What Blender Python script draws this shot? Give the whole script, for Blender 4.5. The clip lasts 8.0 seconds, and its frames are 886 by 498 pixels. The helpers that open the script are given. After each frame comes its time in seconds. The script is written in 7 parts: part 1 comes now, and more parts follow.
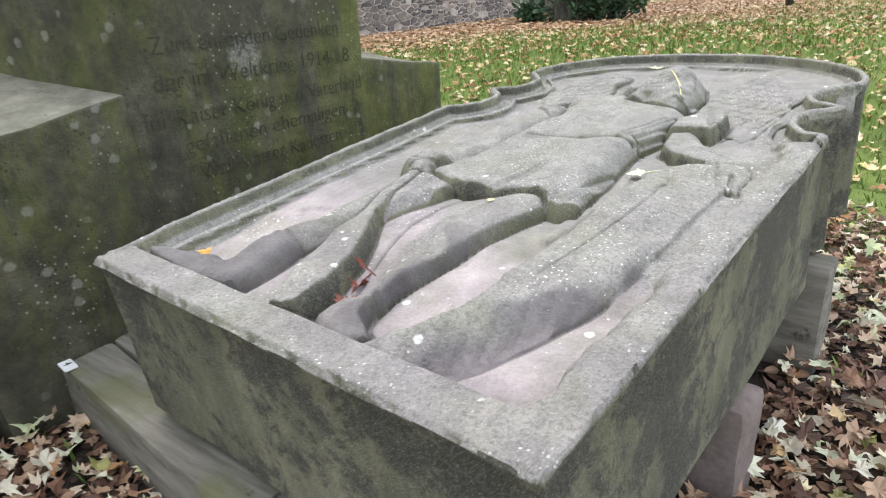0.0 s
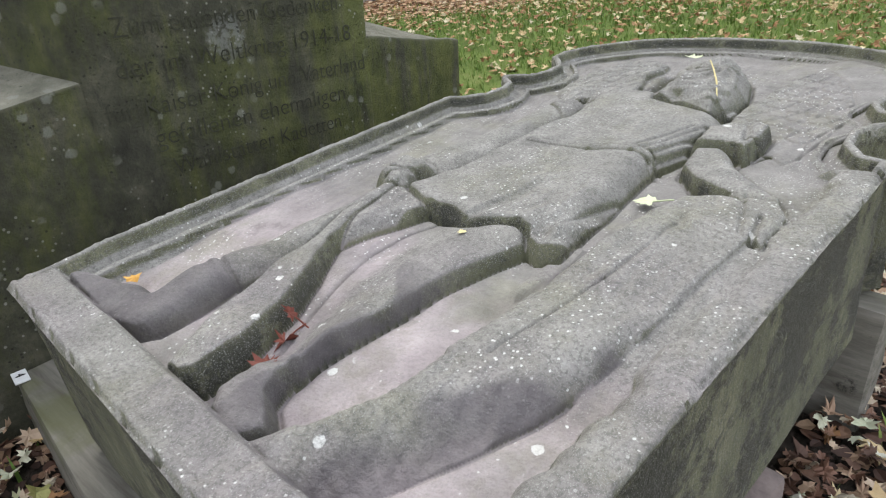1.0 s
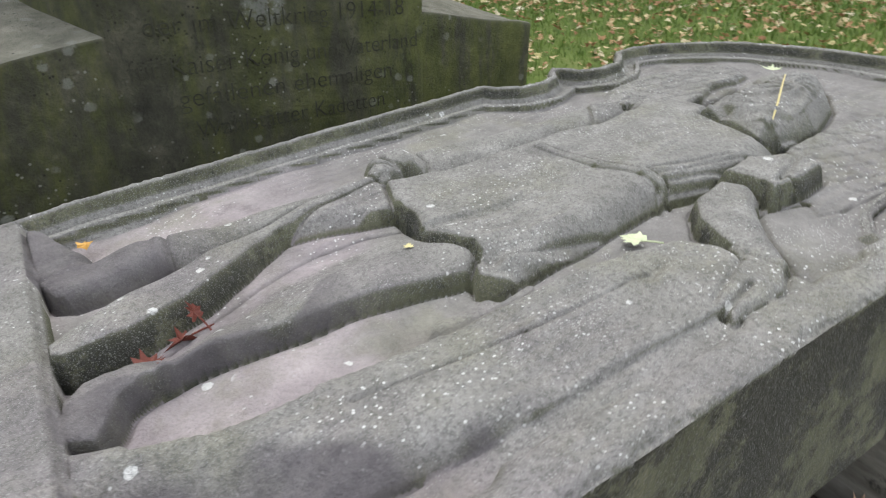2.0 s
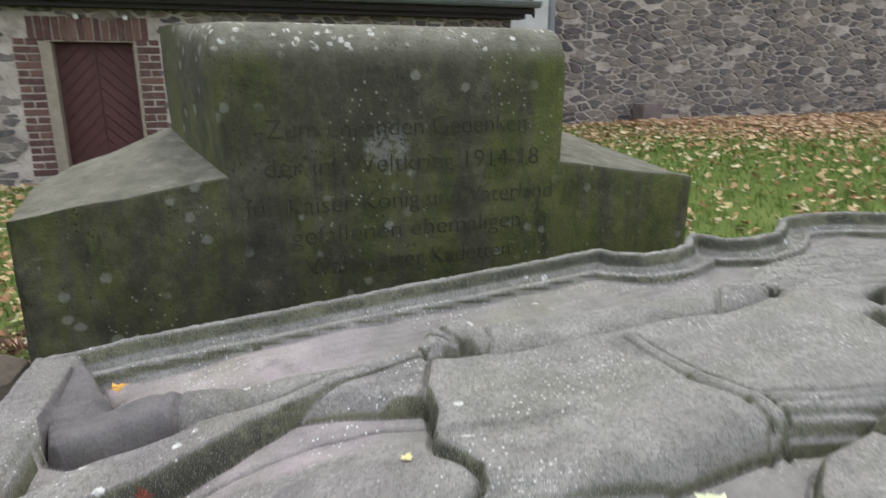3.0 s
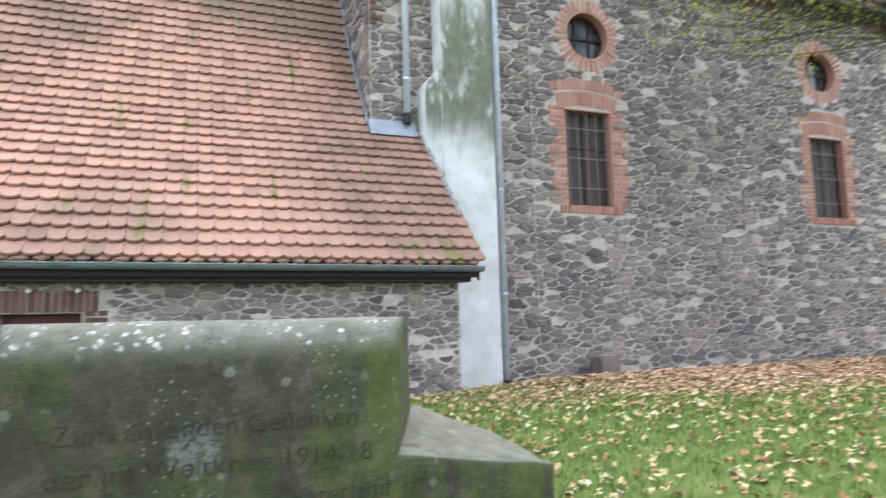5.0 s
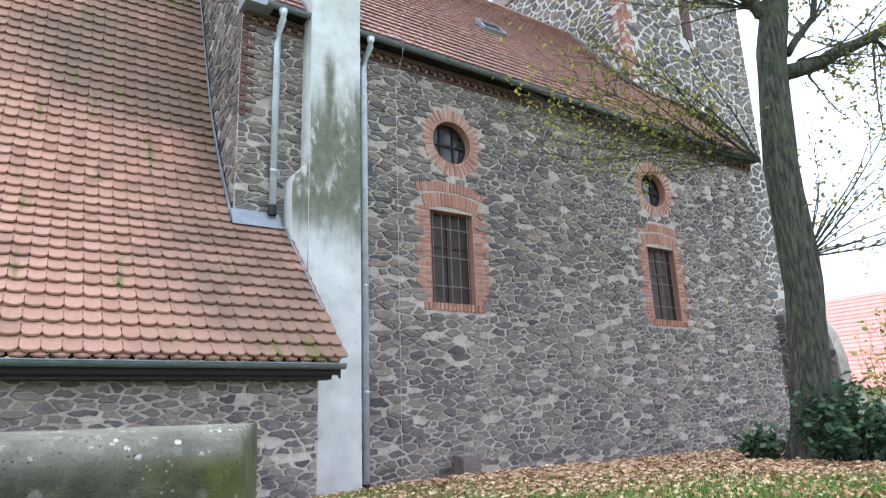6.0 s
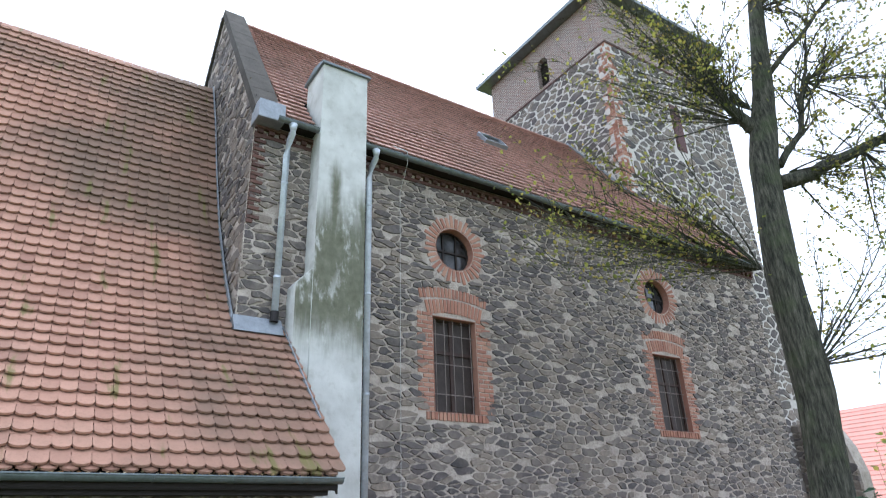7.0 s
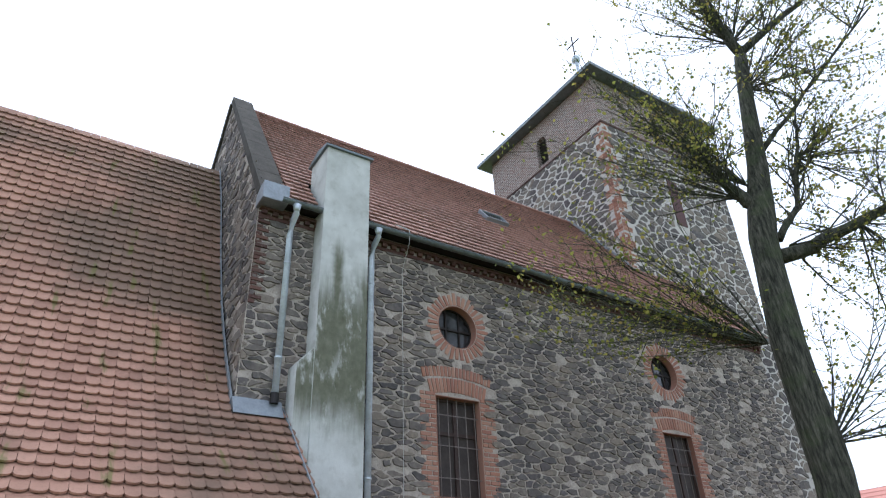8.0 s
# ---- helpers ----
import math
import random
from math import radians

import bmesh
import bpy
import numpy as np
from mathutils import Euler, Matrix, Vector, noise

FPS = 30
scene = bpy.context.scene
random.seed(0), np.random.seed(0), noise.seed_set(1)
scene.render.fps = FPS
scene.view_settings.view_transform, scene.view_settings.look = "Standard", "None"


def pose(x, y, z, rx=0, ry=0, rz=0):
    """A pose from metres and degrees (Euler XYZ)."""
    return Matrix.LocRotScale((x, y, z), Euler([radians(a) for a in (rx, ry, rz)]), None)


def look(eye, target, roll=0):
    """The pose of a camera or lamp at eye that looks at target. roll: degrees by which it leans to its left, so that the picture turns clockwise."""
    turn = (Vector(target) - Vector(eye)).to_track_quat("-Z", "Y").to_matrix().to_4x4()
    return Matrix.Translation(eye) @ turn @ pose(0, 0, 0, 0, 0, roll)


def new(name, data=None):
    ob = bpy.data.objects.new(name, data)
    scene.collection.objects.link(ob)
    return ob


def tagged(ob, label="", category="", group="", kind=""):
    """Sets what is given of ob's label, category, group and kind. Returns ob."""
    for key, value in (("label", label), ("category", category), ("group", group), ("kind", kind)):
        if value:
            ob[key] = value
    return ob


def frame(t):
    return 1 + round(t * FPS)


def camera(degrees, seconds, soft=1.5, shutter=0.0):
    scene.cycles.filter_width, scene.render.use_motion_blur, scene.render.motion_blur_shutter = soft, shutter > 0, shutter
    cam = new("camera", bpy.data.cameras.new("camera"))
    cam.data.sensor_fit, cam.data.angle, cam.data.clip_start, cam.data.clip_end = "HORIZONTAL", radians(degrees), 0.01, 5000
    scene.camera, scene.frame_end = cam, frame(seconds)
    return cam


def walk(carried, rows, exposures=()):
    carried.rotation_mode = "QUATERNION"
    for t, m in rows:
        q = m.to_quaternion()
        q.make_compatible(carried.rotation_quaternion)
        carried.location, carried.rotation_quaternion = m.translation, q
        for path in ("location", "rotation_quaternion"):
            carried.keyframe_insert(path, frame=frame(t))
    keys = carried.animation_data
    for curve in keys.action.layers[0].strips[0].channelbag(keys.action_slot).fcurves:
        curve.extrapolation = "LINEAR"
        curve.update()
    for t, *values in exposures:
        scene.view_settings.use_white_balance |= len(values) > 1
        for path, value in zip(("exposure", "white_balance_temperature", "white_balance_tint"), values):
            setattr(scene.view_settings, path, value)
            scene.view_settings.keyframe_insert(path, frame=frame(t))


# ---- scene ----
from mathutils.geometry import tessellate_polygon

# ---------- camera and walk ----------
cam = camera(69.0, 8.0, soft=1.1, shutter=0.3)
METRES, EYE, TILT, LEAN, TURN = 1.7, 1.1, 0.0, 0.0, 36.3
ROWS = [
    (0.0, 0.0, 0.0, 0.0, -1.31, -21.58, 3.31),
    (0.5, 0.0609, 0.0855, -0.0034, -0.54, -23.9, 3.08),
    (1.0, 0.1002, 0.159, 0.0239, 3.59, -24.68, 3.04),
    (1.2, 0.1177, 0.1752, 0.0221, 4.25, -25.36, 3.47),
    (2.3, 0.2863, 0.3139, 0.027, 20.4, -24.96, -0.01),
    (2.5, 0.3011, 0.3436, 0.0307, 23.08, -21.87, 0.5),
    (3.0, 0.3307, 0.4551, 0.0332, 33.62, -15.3, 0.12),
    (3.5, 0.3488, 0.5295, 0.0549, 40.95, -10.94, 2.52),
    (4.0, 0.3944, 0.5818, 0.0677, 48.42, -7.34, 1.97),
    (4.5, 0.458, 0.6197, 0.0852, 44.79, -0.36, 1.16),
    (5.0, 0.5391, 0.6498, 0.0998, 32.33, 6.59, 1.45),
    (5.2, 0.5489, 0.659, 0.1013, 28.24, 8.35, 1.72),
    (6.3, 0.5329, 0.6748, 0.1181, 19.5, 17.19, 1.78),
    (6.5, 0.5332, 0.6745, 0.1176, 19.87, 19.38, 1.83),
    (7.0, 0.5474, 0.68, 0.128, 20.61, 23.99, 1.87),
    (7.5, 0.5635, 0.6832, 0.1342, 21.04, 27.59, 2.05),
    (8.0, 0.5719, 0.6764, 0.14, 21.24, 30.76, 2.32),
]
EXPOSURES = [(0.0, 0.92, 6500, 10), (0.5, 0.68, 6480, 10), (1.0, 0.5, 6500, 10), (2.5, 0.33, 6500, 10), (3.0, 0.37, 6500, 10), (3.5, 0.66, 6450, 10), (4.0, 0.92, 6300, 10), (4.5, 1.2, 6250, 10), (5.0, 1.1, 6000, 10), (6.5, 0.8, 5850, 10), (7.0, 0.6, 5850, 10), (8.0, 0.12, 5850, 10)]
walk(cam, [(t, pose(0, 0, EYE, TILT, LEAN, TURN) @ pose(METRES * x, METRES * y, METRES * z, 90 + pitch, roll, yaw)) for t, x, y, z, yaw, pitch, roll in ROWS], EXPOSURES)

# ---------- light: bright overcast sky ----------
SUN_AZ, SUN_EL = radians(292), radians(56)
world = bpy.data.worlds.new("overcast_sky")
scene.world = world
world.use_nodes = True
wt = world.node_tree
wt.nodes.clear()
sky = wt.nodes.new("ShaderNodeTexSky")
sky.sky_type, sky.sun_disc = "NISHITA", False
sky.sun_elevation, sky.sun_rotation = SUN_EL, SUN_AZ
blue = wt.nodes.new("ShaderNodeBackground")
blue.inputs["Strength"].default_value = 0.05
wt.links.new(sky.outputs[0], blue.inputs["Color"])
cloud = wt.nodes.new("ShaderNodeBackground")
cloud.inputs["Color"].default_value = (0.935, 0.96, 1.03, 1)
cloud.inputs["Strength"].default_value = 1.22
both = wt.nodes.new("ShaderNodeAddShader")
wt.links.new(blue.outputs[0], both.inputs[0])
wt.links.new(cloud.outputs[0], both.inputs[1])
wout = wt.nodes.new("ShaderNodeOutputWorld")
wt.links.new(both.outputs[0], wout.inputs[0])
sun = bpy.data.lights.new("sun", "SUN")
sun.energy, sun.angle, sun.color = 1.7, radians(26), (1.0, 0.97, 0.92)
sun_ob = new("sun", sun)
sun_ob.matrix_world = look((math.sin(SUN_AZ) * 30, math.cos(SUN_AZ) * 30, 30 * math.tan(SUN_EL)), (0, 0, 0))


# ---------- materials ----------
class Nodes:
    """A short way to write node materials."""

    def __init__(self, name, rough=0.85, metal=0.0):
        self.mat = bpy.data.materials.new(name)
        self.mat.use_nodes = True
        self.t = self.mat.node_tree
        self.b = self.t.nodes["Principled BSDF"]
        self.b.inputs["Roughness"].default_value = rough
        self.b.inputs["Metallic"].default_value = metal
        self.b.inputs["Specular IOR Level"].default_value = 0.3
        self.xyz = self.t.nodes.new("ShaderNodeNewGeometry").outputs["Position"]

    def link(self, a, b):
        self.t.links.new(a, b)

    def put(self, socket, v):
        if hasattr(v, "is_linked"):
            self.link(v, socket)
        else:
            socket.default_value = v

    def stretch(self, sx, sy, sz):
        m = self.t.nodes.new("ShaderNodeMapping")
        m.inputs["Scale"].default_value = (sx, sy, sz)
        self.link(self.xyz, m.inputs["Vector"])
        return m.outputs[0]

    def noise(self, scale, detail=6.0, rough=0.6, vec=None, distort=0.0):
        n = self.t.nodes.new("ShaderNodeTexNoise")
        n.inputs["Scale"].default_value, n.inputs["Detail"].default_value = scale, detail
        n.inputs["Roughness"].default_value, n.inputs["Distortion"].default_value = rough, distort
        self.link(vec or self.xyz, n.inputs["Vector"])
        return n.outputs["Fac"]

    def cells(self, scale, feature="F1", vec=None, out="Distance"):
        n = self.t.nodes.new("ShaderNodeTexVoronoi")
        n.feature = feature
        n.inputs["Scale"].default_value = scale
        self.link(vec or self.xyz, n.inputs["Vector"])
        return n.outputs[out]

    def ramp(self, fac, stops):
        n = self.t.nodes.new("ShaderNodeValToRGB")
        e = n.color_ramp.elements
        while len(e) < len(stops):
            e.new(0.5)
        for el, (p, c) in zip(e, stops):
            el.position = p
            el.color = (*c, 1) if len(c) == 3 else c
        self.link(fac, n.inputs["Fac"])
        return n.outputs["Color"]

    def step(self, fac, a, b, lo=0.0, hi=1.0):
        n = self.t.nodes.new("ShaderNodeMapRange")
        n.interpolation_type = "SMOOTHSTEP"
        for k, v in (("From Min", a), ("From Max", b), ("To Min", lo), ("To Max", hi)):
            n.inputs[k].default_value = v
        self.link(fac, n.inputs["Value"])
        return n.outputs[0]

    def calc(self, op, a, b=0.0):
        n = self.t.nodes.new("ShaderNodeMath")
        n.operation = op
        self.put(n.inputs[0], a)
        self.put(n.inputs[1], b)
        return n.outputs[0]

    def mix(self, fac, a, b, how="MIX"):
        n = self.t.nodes.new("ShaderNodeMix")
        n.data_type, n.blend_type = "RGBA", how
        self.put(n.inputs[0], fac)
        for sock, v in ((n.inputs[6], a), (n.inputs[7], b)):
            self.put(sock, v if hasattr(v, "is_linked") else (*v, 1))
        return n.outputs[2]

    def chance(self):
        """A random number for each piece, joined or single."""
        g = self.t.nodes.new("ShaderNodeNewGeometry")
        o = self.t.nodes.new("ShaderNodeObjectInfo")
        return self.calc("FRACT", self.calc("ADD", g.outputs["Random Per Island"], o.outputs["Random"]))

    def axis(self, i, normal=False):
        n = self.t.nodes.new("ShaderNodeSeparateXYZ")
        if normal:
            self.link(self.t.nodes.new("ShaderNodeNewGeometry").outputs["Normal"], n.inputs[0])
        else:
            self.link(self.xyz, n.inputs[0])
        return n.outputs[i]

    def bump(self, height, strength=0.5, dist=0.01):
        n = self.t.nodes.new("ShaderNodeBump")
        n.inputs["Strength"].default_value, n.inputs["Distance"].default_value = strength, dist
        self.link(height, n.inputs["Height"])
        self.link(n.outputs[0], self.b.inputs["Normal"])

    def done(self, colour):
        self.put(self.b.inputs["Base Color"], colour if hasattr(colour, "is_linked") else (*colour, 1))
        return self.mat


def plain(name, c, rough=0.6, metal=0.0, vary=0.25, scale=6.0, bump=0.0):
    n = Nodes(name, rough, metal)
    f = n.noise(scale, 8)
    g = n.noise(scale * 7, 5)
    f = n.calc("ADD", n.calc("MULTIPLY", f, 0.6), n.calc("MULTIPLY", g, 0.4))
    lo, hi = tuple(v * (1 - vary) for v in c), tuple(min(1, v * (1 + vary)) for v in c)
    if bump:
        n.bump(g, bump, 0.006)
    return n.done(n.ramp(f, [(0.3, lo), (0.7, hi)]))


def carved_stone():
    """Grey sandstone of the relief slab: mauve washed ground, green film, white lichen."""
    n = Nodes("carved_sandstone", 0.8)
    mid, fine, grit = n.noise(13, 8, 0.7), n.noise(150, 4, 0.7), n.noise(480, 3, 0.7)
    col = n.ramp(mid, [(0.28, (0.15, 0.145, 0.128)), (0.48, (0.215, 0.209, 0.188)), (0.70, (0.29, 0.282, 0.255))])
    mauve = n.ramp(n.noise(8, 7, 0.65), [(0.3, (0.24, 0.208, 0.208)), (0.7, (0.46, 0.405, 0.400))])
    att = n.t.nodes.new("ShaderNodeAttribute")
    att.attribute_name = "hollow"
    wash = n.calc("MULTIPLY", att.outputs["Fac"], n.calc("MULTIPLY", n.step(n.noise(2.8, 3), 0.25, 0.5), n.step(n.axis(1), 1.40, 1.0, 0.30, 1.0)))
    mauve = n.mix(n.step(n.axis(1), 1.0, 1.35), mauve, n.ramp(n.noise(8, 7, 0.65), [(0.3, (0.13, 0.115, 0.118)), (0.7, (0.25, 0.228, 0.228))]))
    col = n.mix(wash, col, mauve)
    green = n.ramp(mid, [(0.3, (0.11, 0.11, 0.072)), (0.7, (0.25, 0.245, 0.175))])
    col = n.mix(n.calc("MULTIPLY", n.step(n.noise(3.8, 8, 0.7), 0.48, 0.64), 0.5), col, green)
    col = n.mix(n.calc("MULTIPLY", n.step(n.noise(5.5, 8, 0.72), 0.54, 0.66), 0.5), col, (0.105, 0.098, 0.095))
    tinge = n.calc("MULTIPLY", n.step(n.noise(2.2, 5, 0.6), 0.42, 0.6), n.step(n.axis(1), 1.5, 0.9))
    col = n.mix(n.calc("MULTIPLY", tinge, 0.45), col, n.ramp(mid, [(0.3, (0.095, 0.08, 0.095)), (0.7, (0.26, 0.225, 0.24))]))
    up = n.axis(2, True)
    # steep faces darken: moss on the outer sides, painted shade on relief walls
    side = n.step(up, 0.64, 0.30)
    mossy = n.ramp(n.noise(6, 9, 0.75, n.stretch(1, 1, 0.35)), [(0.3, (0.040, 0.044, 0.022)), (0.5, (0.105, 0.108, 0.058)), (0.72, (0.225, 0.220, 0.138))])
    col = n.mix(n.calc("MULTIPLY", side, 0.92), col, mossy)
    # black patches on the outer sides, also deepening the relief walls' painted shade
    stain_shade = n.calc("MULTIPLY", n.step(up, 0.60, 0.10), n.step(n.noise(4, 10, 0.8), 0.46, 0.54))
    col = n.mix(n.calc("MULTIPLY", stain_shade, 0.85), col, (0.02, 0.02, 0.017))
    patch = n.step(n.noise(6, 3), 0.47, 0.62)
    dots = n.calc("MULTIPLY", n.step(n.calc("ADD", n.cells(95), n.calc("MULTIPLY", fine, 0.2)), 0.33, 0.25), patch)
    dots2 = n.calc("MULTIPLY", n.step(n.calc("ADD", n.cells(60), n.calc("MULTIPLY", fine, 0.4)), 0.34, 0.27), n.step(n.noise(7, 2), 0.60, 0.68))
    blots = n.calc("MULTIPLY", n.step(n.calc("ADD", n.cells(17), n.calc("MULTIPLY", n.noise(90, 4), 0.2)), 0.25, 0.22), n.step(n.noise(4.0, 2), 0.56, 0.60))
    lichen = n.calc("MULTIPLY", n.calc("MAXIMUM", n.calc("MAXIMUM", dots, dots2), blots), n.step(up, 0.3, 0.6))
    col = n.mix(n.calc("MULTIPLY", lichen, 0.8), col, (0.66, 0.66, 0.62))
    col = n.mix(n.calc("MULTIPLY", n.step(fine, 0.46, 0.62), n.step(att.outputs["Fac"], 0.2, 0.9, 0.5, 0.15)), col, (0.075, 0.073, 0.066))
    col = n.mix(n.calc("MULTIPLY", n.step(grit, 0.54, 0.66), n.step(att.outputs["Fac"], 0.2, 0.9, 0.5, 0.15)), col, (0.43, 0.43, 0.40))
    specks = n.calc("MULTIPLY", n.step(n.cells(210), 0.26, 0.18), n.calc("MULTIPLY", n.step(n.noise(9, 4, 0.7), 0.50, 0.62), n.step(n.axis(1), 0.7, 1.5, 0.25, 1.0)))
    col = n.mix(n.calc("MULTIPLY", n.calc("MULTIPLY", specks, n.step(up, 0.5, 0.8)), 0.7), col, (0.60, 0.60, 0.56))
    # vertex attribute darkens: mauve shin tone and shade painted on falling sides
    shade_node = n.t.nodes.new("ShaderNodeAttribute")
    shade_node.attribute_name = "mauve_shade"
    col = n.mix(n.calc("MULTIPLY", shade_node.outputs["Fac"], n.step(n.noise(6, 6, 0.7), 0.3, 0.6, 0.5, 0.85)), col, n.ramp(n.noise(11, 7, 0.7), [(0.3, (0.062, 0.055, 0.058)), (0.7, (0.150, 0.136, 0.140))]))
    chis = n.t.nodes.new("ShaderNodeTexWave")
    chis.inputs["Scale"].default_value, chis.inputs["Distortion"].default_value, chis.inputs["Detail"].default_value = 24, 3.0, 2
    n.link(n.stretch(0.45, 1.0, 0.6), chis.inputs["Vector"])
    marks = n.calc("MULTIPLY", chis.outputs["Fac"], n.step(n.noise(3.0, 2), 0.45, 0.6, 0.1, 0.8))
    n.bump(n.calc("ADD", n.calc("ADD", n.calc("MULTIPLY", mid, 0.5), n.calc("MULTIPLY", fine, 1.1)), marks), 0.85, 0.006)
    return n.done(col)


def mossy_stone():
    """Dark sandstone of the inscribed block under green algae, with pale ledges and lichen spots."""
    n = Nodes("mossy_sandstone", 0.85)
    mid, fine = n.noise(9, 9, 0.74), n.noise(120, 5, 0.7)
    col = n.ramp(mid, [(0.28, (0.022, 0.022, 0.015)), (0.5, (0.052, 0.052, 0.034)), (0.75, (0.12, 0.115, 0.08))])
    algae = n.step(n.noise(3.0, 8, 0.7, n.stretch(1, 1.6, 0.5)), 0.46, 0.62)
    col = n.mix(n.calc("MULTIPLY", algae, 0.75), col, n.ramp(mid, [(0.3, (0.03, 0.037, 0.009)), (0.7, (0.11, 0.122, 0.03))]))
    lush = n.calc("MULTIPLY", n.step(n.calc("ADD", n.axis(1), n.calc("MULTIPLY", n.noise(5, 5, 0.7), 0.5)), 1.95, 2.25), n.step(n.noise(9, 8, 0.75, n.stretch(1, 1.5, 0.3)), 0.36, 0.56))
    col = n.mix(n.calc("MULTIPLY", lush, 0.8), col, n.ramp(mid, [(0.3, (0.040, 0.050, 0.010)), (0.7, (0.12, 0.135, 0.036))]))
    stain = n.step(n.noise(4, 9, 0.75, n.stretch(1, 1.5, 0.5)), 0.55, 0.66)
    col = n.mix(n.calc("MULTIPLY", stain, 0.7), col, (0.014, 0.015, 0.012))
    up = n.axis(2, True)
    # mixed paler wherever the face turns upward
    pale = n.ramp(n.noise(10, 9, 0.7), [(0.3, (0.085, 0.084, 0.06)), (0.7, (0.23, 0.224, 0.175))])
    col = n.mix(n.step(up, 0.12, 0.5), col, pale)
    ragged = n.calc("MULTIPLY", n.noise(60, 5, 0.7), 0.3)
    spots = n.calc("MULTIPLY", n.step(n.calc("ADD", n.cells(14), ragged), 0.40, 0.30), n.step(n.noise(2.6, 3), 0.45, 0.55))
    col = n.mix(n.calc("MULTIPLY", spots, 0.5), col, (0.24, 0.245, 0.21))
    small = n.calc("MULTIPLY", n.step(n.calc("ADD", n.cells(45), ragged), 0.36, 0.28), n.step(n.noise(4, 2), 0.5, 0.6))
    col = n.mix(n.calc("MULTIPLY", small, 0.5), col, (0.33, 0.33, 0.29))
    # one large grey lichen rosette on the inscription
    dy, dz = n.calc("SUBTRACT", n.axis(1), 1.455), n.calc("SUBTRACT", n.axis(2), 0.945)
    d = n.calc("SQRT", n.calc("ADD", n.calc("MULTIPLY", dy, dy), n.calc("MULTIPLY", dz, dz)))
    rose = n.calc("MULTIPLY", n.step(n.calc("ADD", d, n.calc("MULTIPLY", n.noise(25, 5), 0.07)), 0.115, 0.09), n.step(n.noise(45, 4, 0.7), 0.38, 0.56))
    col = n.mix(n.calc("MULTIPLY", rose, 0.55), col, (0.22, 0.225, 0.21))
    chips = n.calc("MULTIPLY", n.step(n.calc("ADD", n.cells(34), n.calc("MULTIPLY", n.noise(45, 5, 0.7), 0.6)), 0.68, 0.56), n.calc("MULTIPLY", n.step(up, 0.25, 0.45), n.calc("MULTIPLY", n.step(n.axis(2), 1.02, 1.08), n.step(n.noise(6, 3), 0.47, 0.57))))
    col = n.mix(n.calc("MULTIPLY", chips, n.step(n.noise(70, 5, 0.7), 0.38, 0.55)), col, (0.56, 0.56, 0.50))
    pits = n.calc("MULTIPLY", n.step(n.cells(55), 0.22, 0.12), n.step(n.noise(5, 3), 0.5, 0.6))
    col = n.mix(n.calc("MULTIPLY", pits, 0.7), col, (0.012, 0.012, 0.010))
    n.bump(n.calc("SUBTRACT", n.calc("ADD", mid, n.calc("MULTIPLY", fine, 0.6)), n.calc("MULTIPLY", pits, 0.6)), 0.9, 0.014)
    return n.done(col)


def rubble_stone():
    n = Nodes("field_stone", 0.85)
    r = n.chance()
    base = n.ramp(r, [(0.0, (0.066, 0.063, 0.066)), (0.2, (0.135, 0.124, 0.118)), (0.4, (0.092, 0.083, 0.086)), (0.6, (0.18, 0.160, 0.143)), (0.8, (0.225, 0.192, 0.162)), (1.0, (0.112, 0.108, 0.113))])
    mid = n.noise(11, 9, 0.72)
    col = n.mix(0.75, base, n.ramp(mid, [(0.3, (0.42, 0.41, 0.40)), (0.7, (1.5, 1.48, 1.45))]), "MULTIPLY")
    col = n.mix(n.calc("MULTIPLY", n.step(n.noise(1.1, 6), 0.50, 0.68), 0.4), col, (0.27, 0.232, 0.19))
    col = n.mix(n.calc("MULTIPLY", n.step(n.noise(7, 8, 0.75), 0.57, 0.66), 0.5), col, (0.36, 0.33, 0.285))
    n.bump(n.calc("ADD", mid, n.calc("MULTIPLY", n.noise(60, 4), 0.4)), 0.7, 0.012)
    return n.done(col)


def mortar():
    n = Nodes("lime_mortar", 0.95)
    col = n.ramp(n.noise(3, 9, 0.7), [(0.25, (0.24, 0.208, 0.178)), (0.5, (0.41, 0.365, 0.320)), (0.75, (0.56, 0.51, 0.455))])
    col = n.mix(n.calc("MULTIPLY", n.step(n.noise(16, 8, 0.75), 0.5, 0.64), 0.5), col, (0.15, 0.136, 0.12))
    n.bump(n.calc("ADD", n.noise(45, 6), n.calc("MULTIPLY", n.noise(14, 5), 2.0)), 0.9, 0.014)
    return n.done(col)


def brick_clay(name, a, b, c):
    n = Nodes(name, 0.9)
    r = n.chance()
    base = n.ramp(r, [(0.0, a), (0.5, b), (1.0, c)])
    col = n.mix(n.calc("MULTIPLY", n.step(n.noise(14, 7), 0.5, 0.75), 0.5), base, (0.22, 0.18, 0.15))
    n.bump(n.noise(50, 5), 0.6, 0.008)
    return n.done(col)


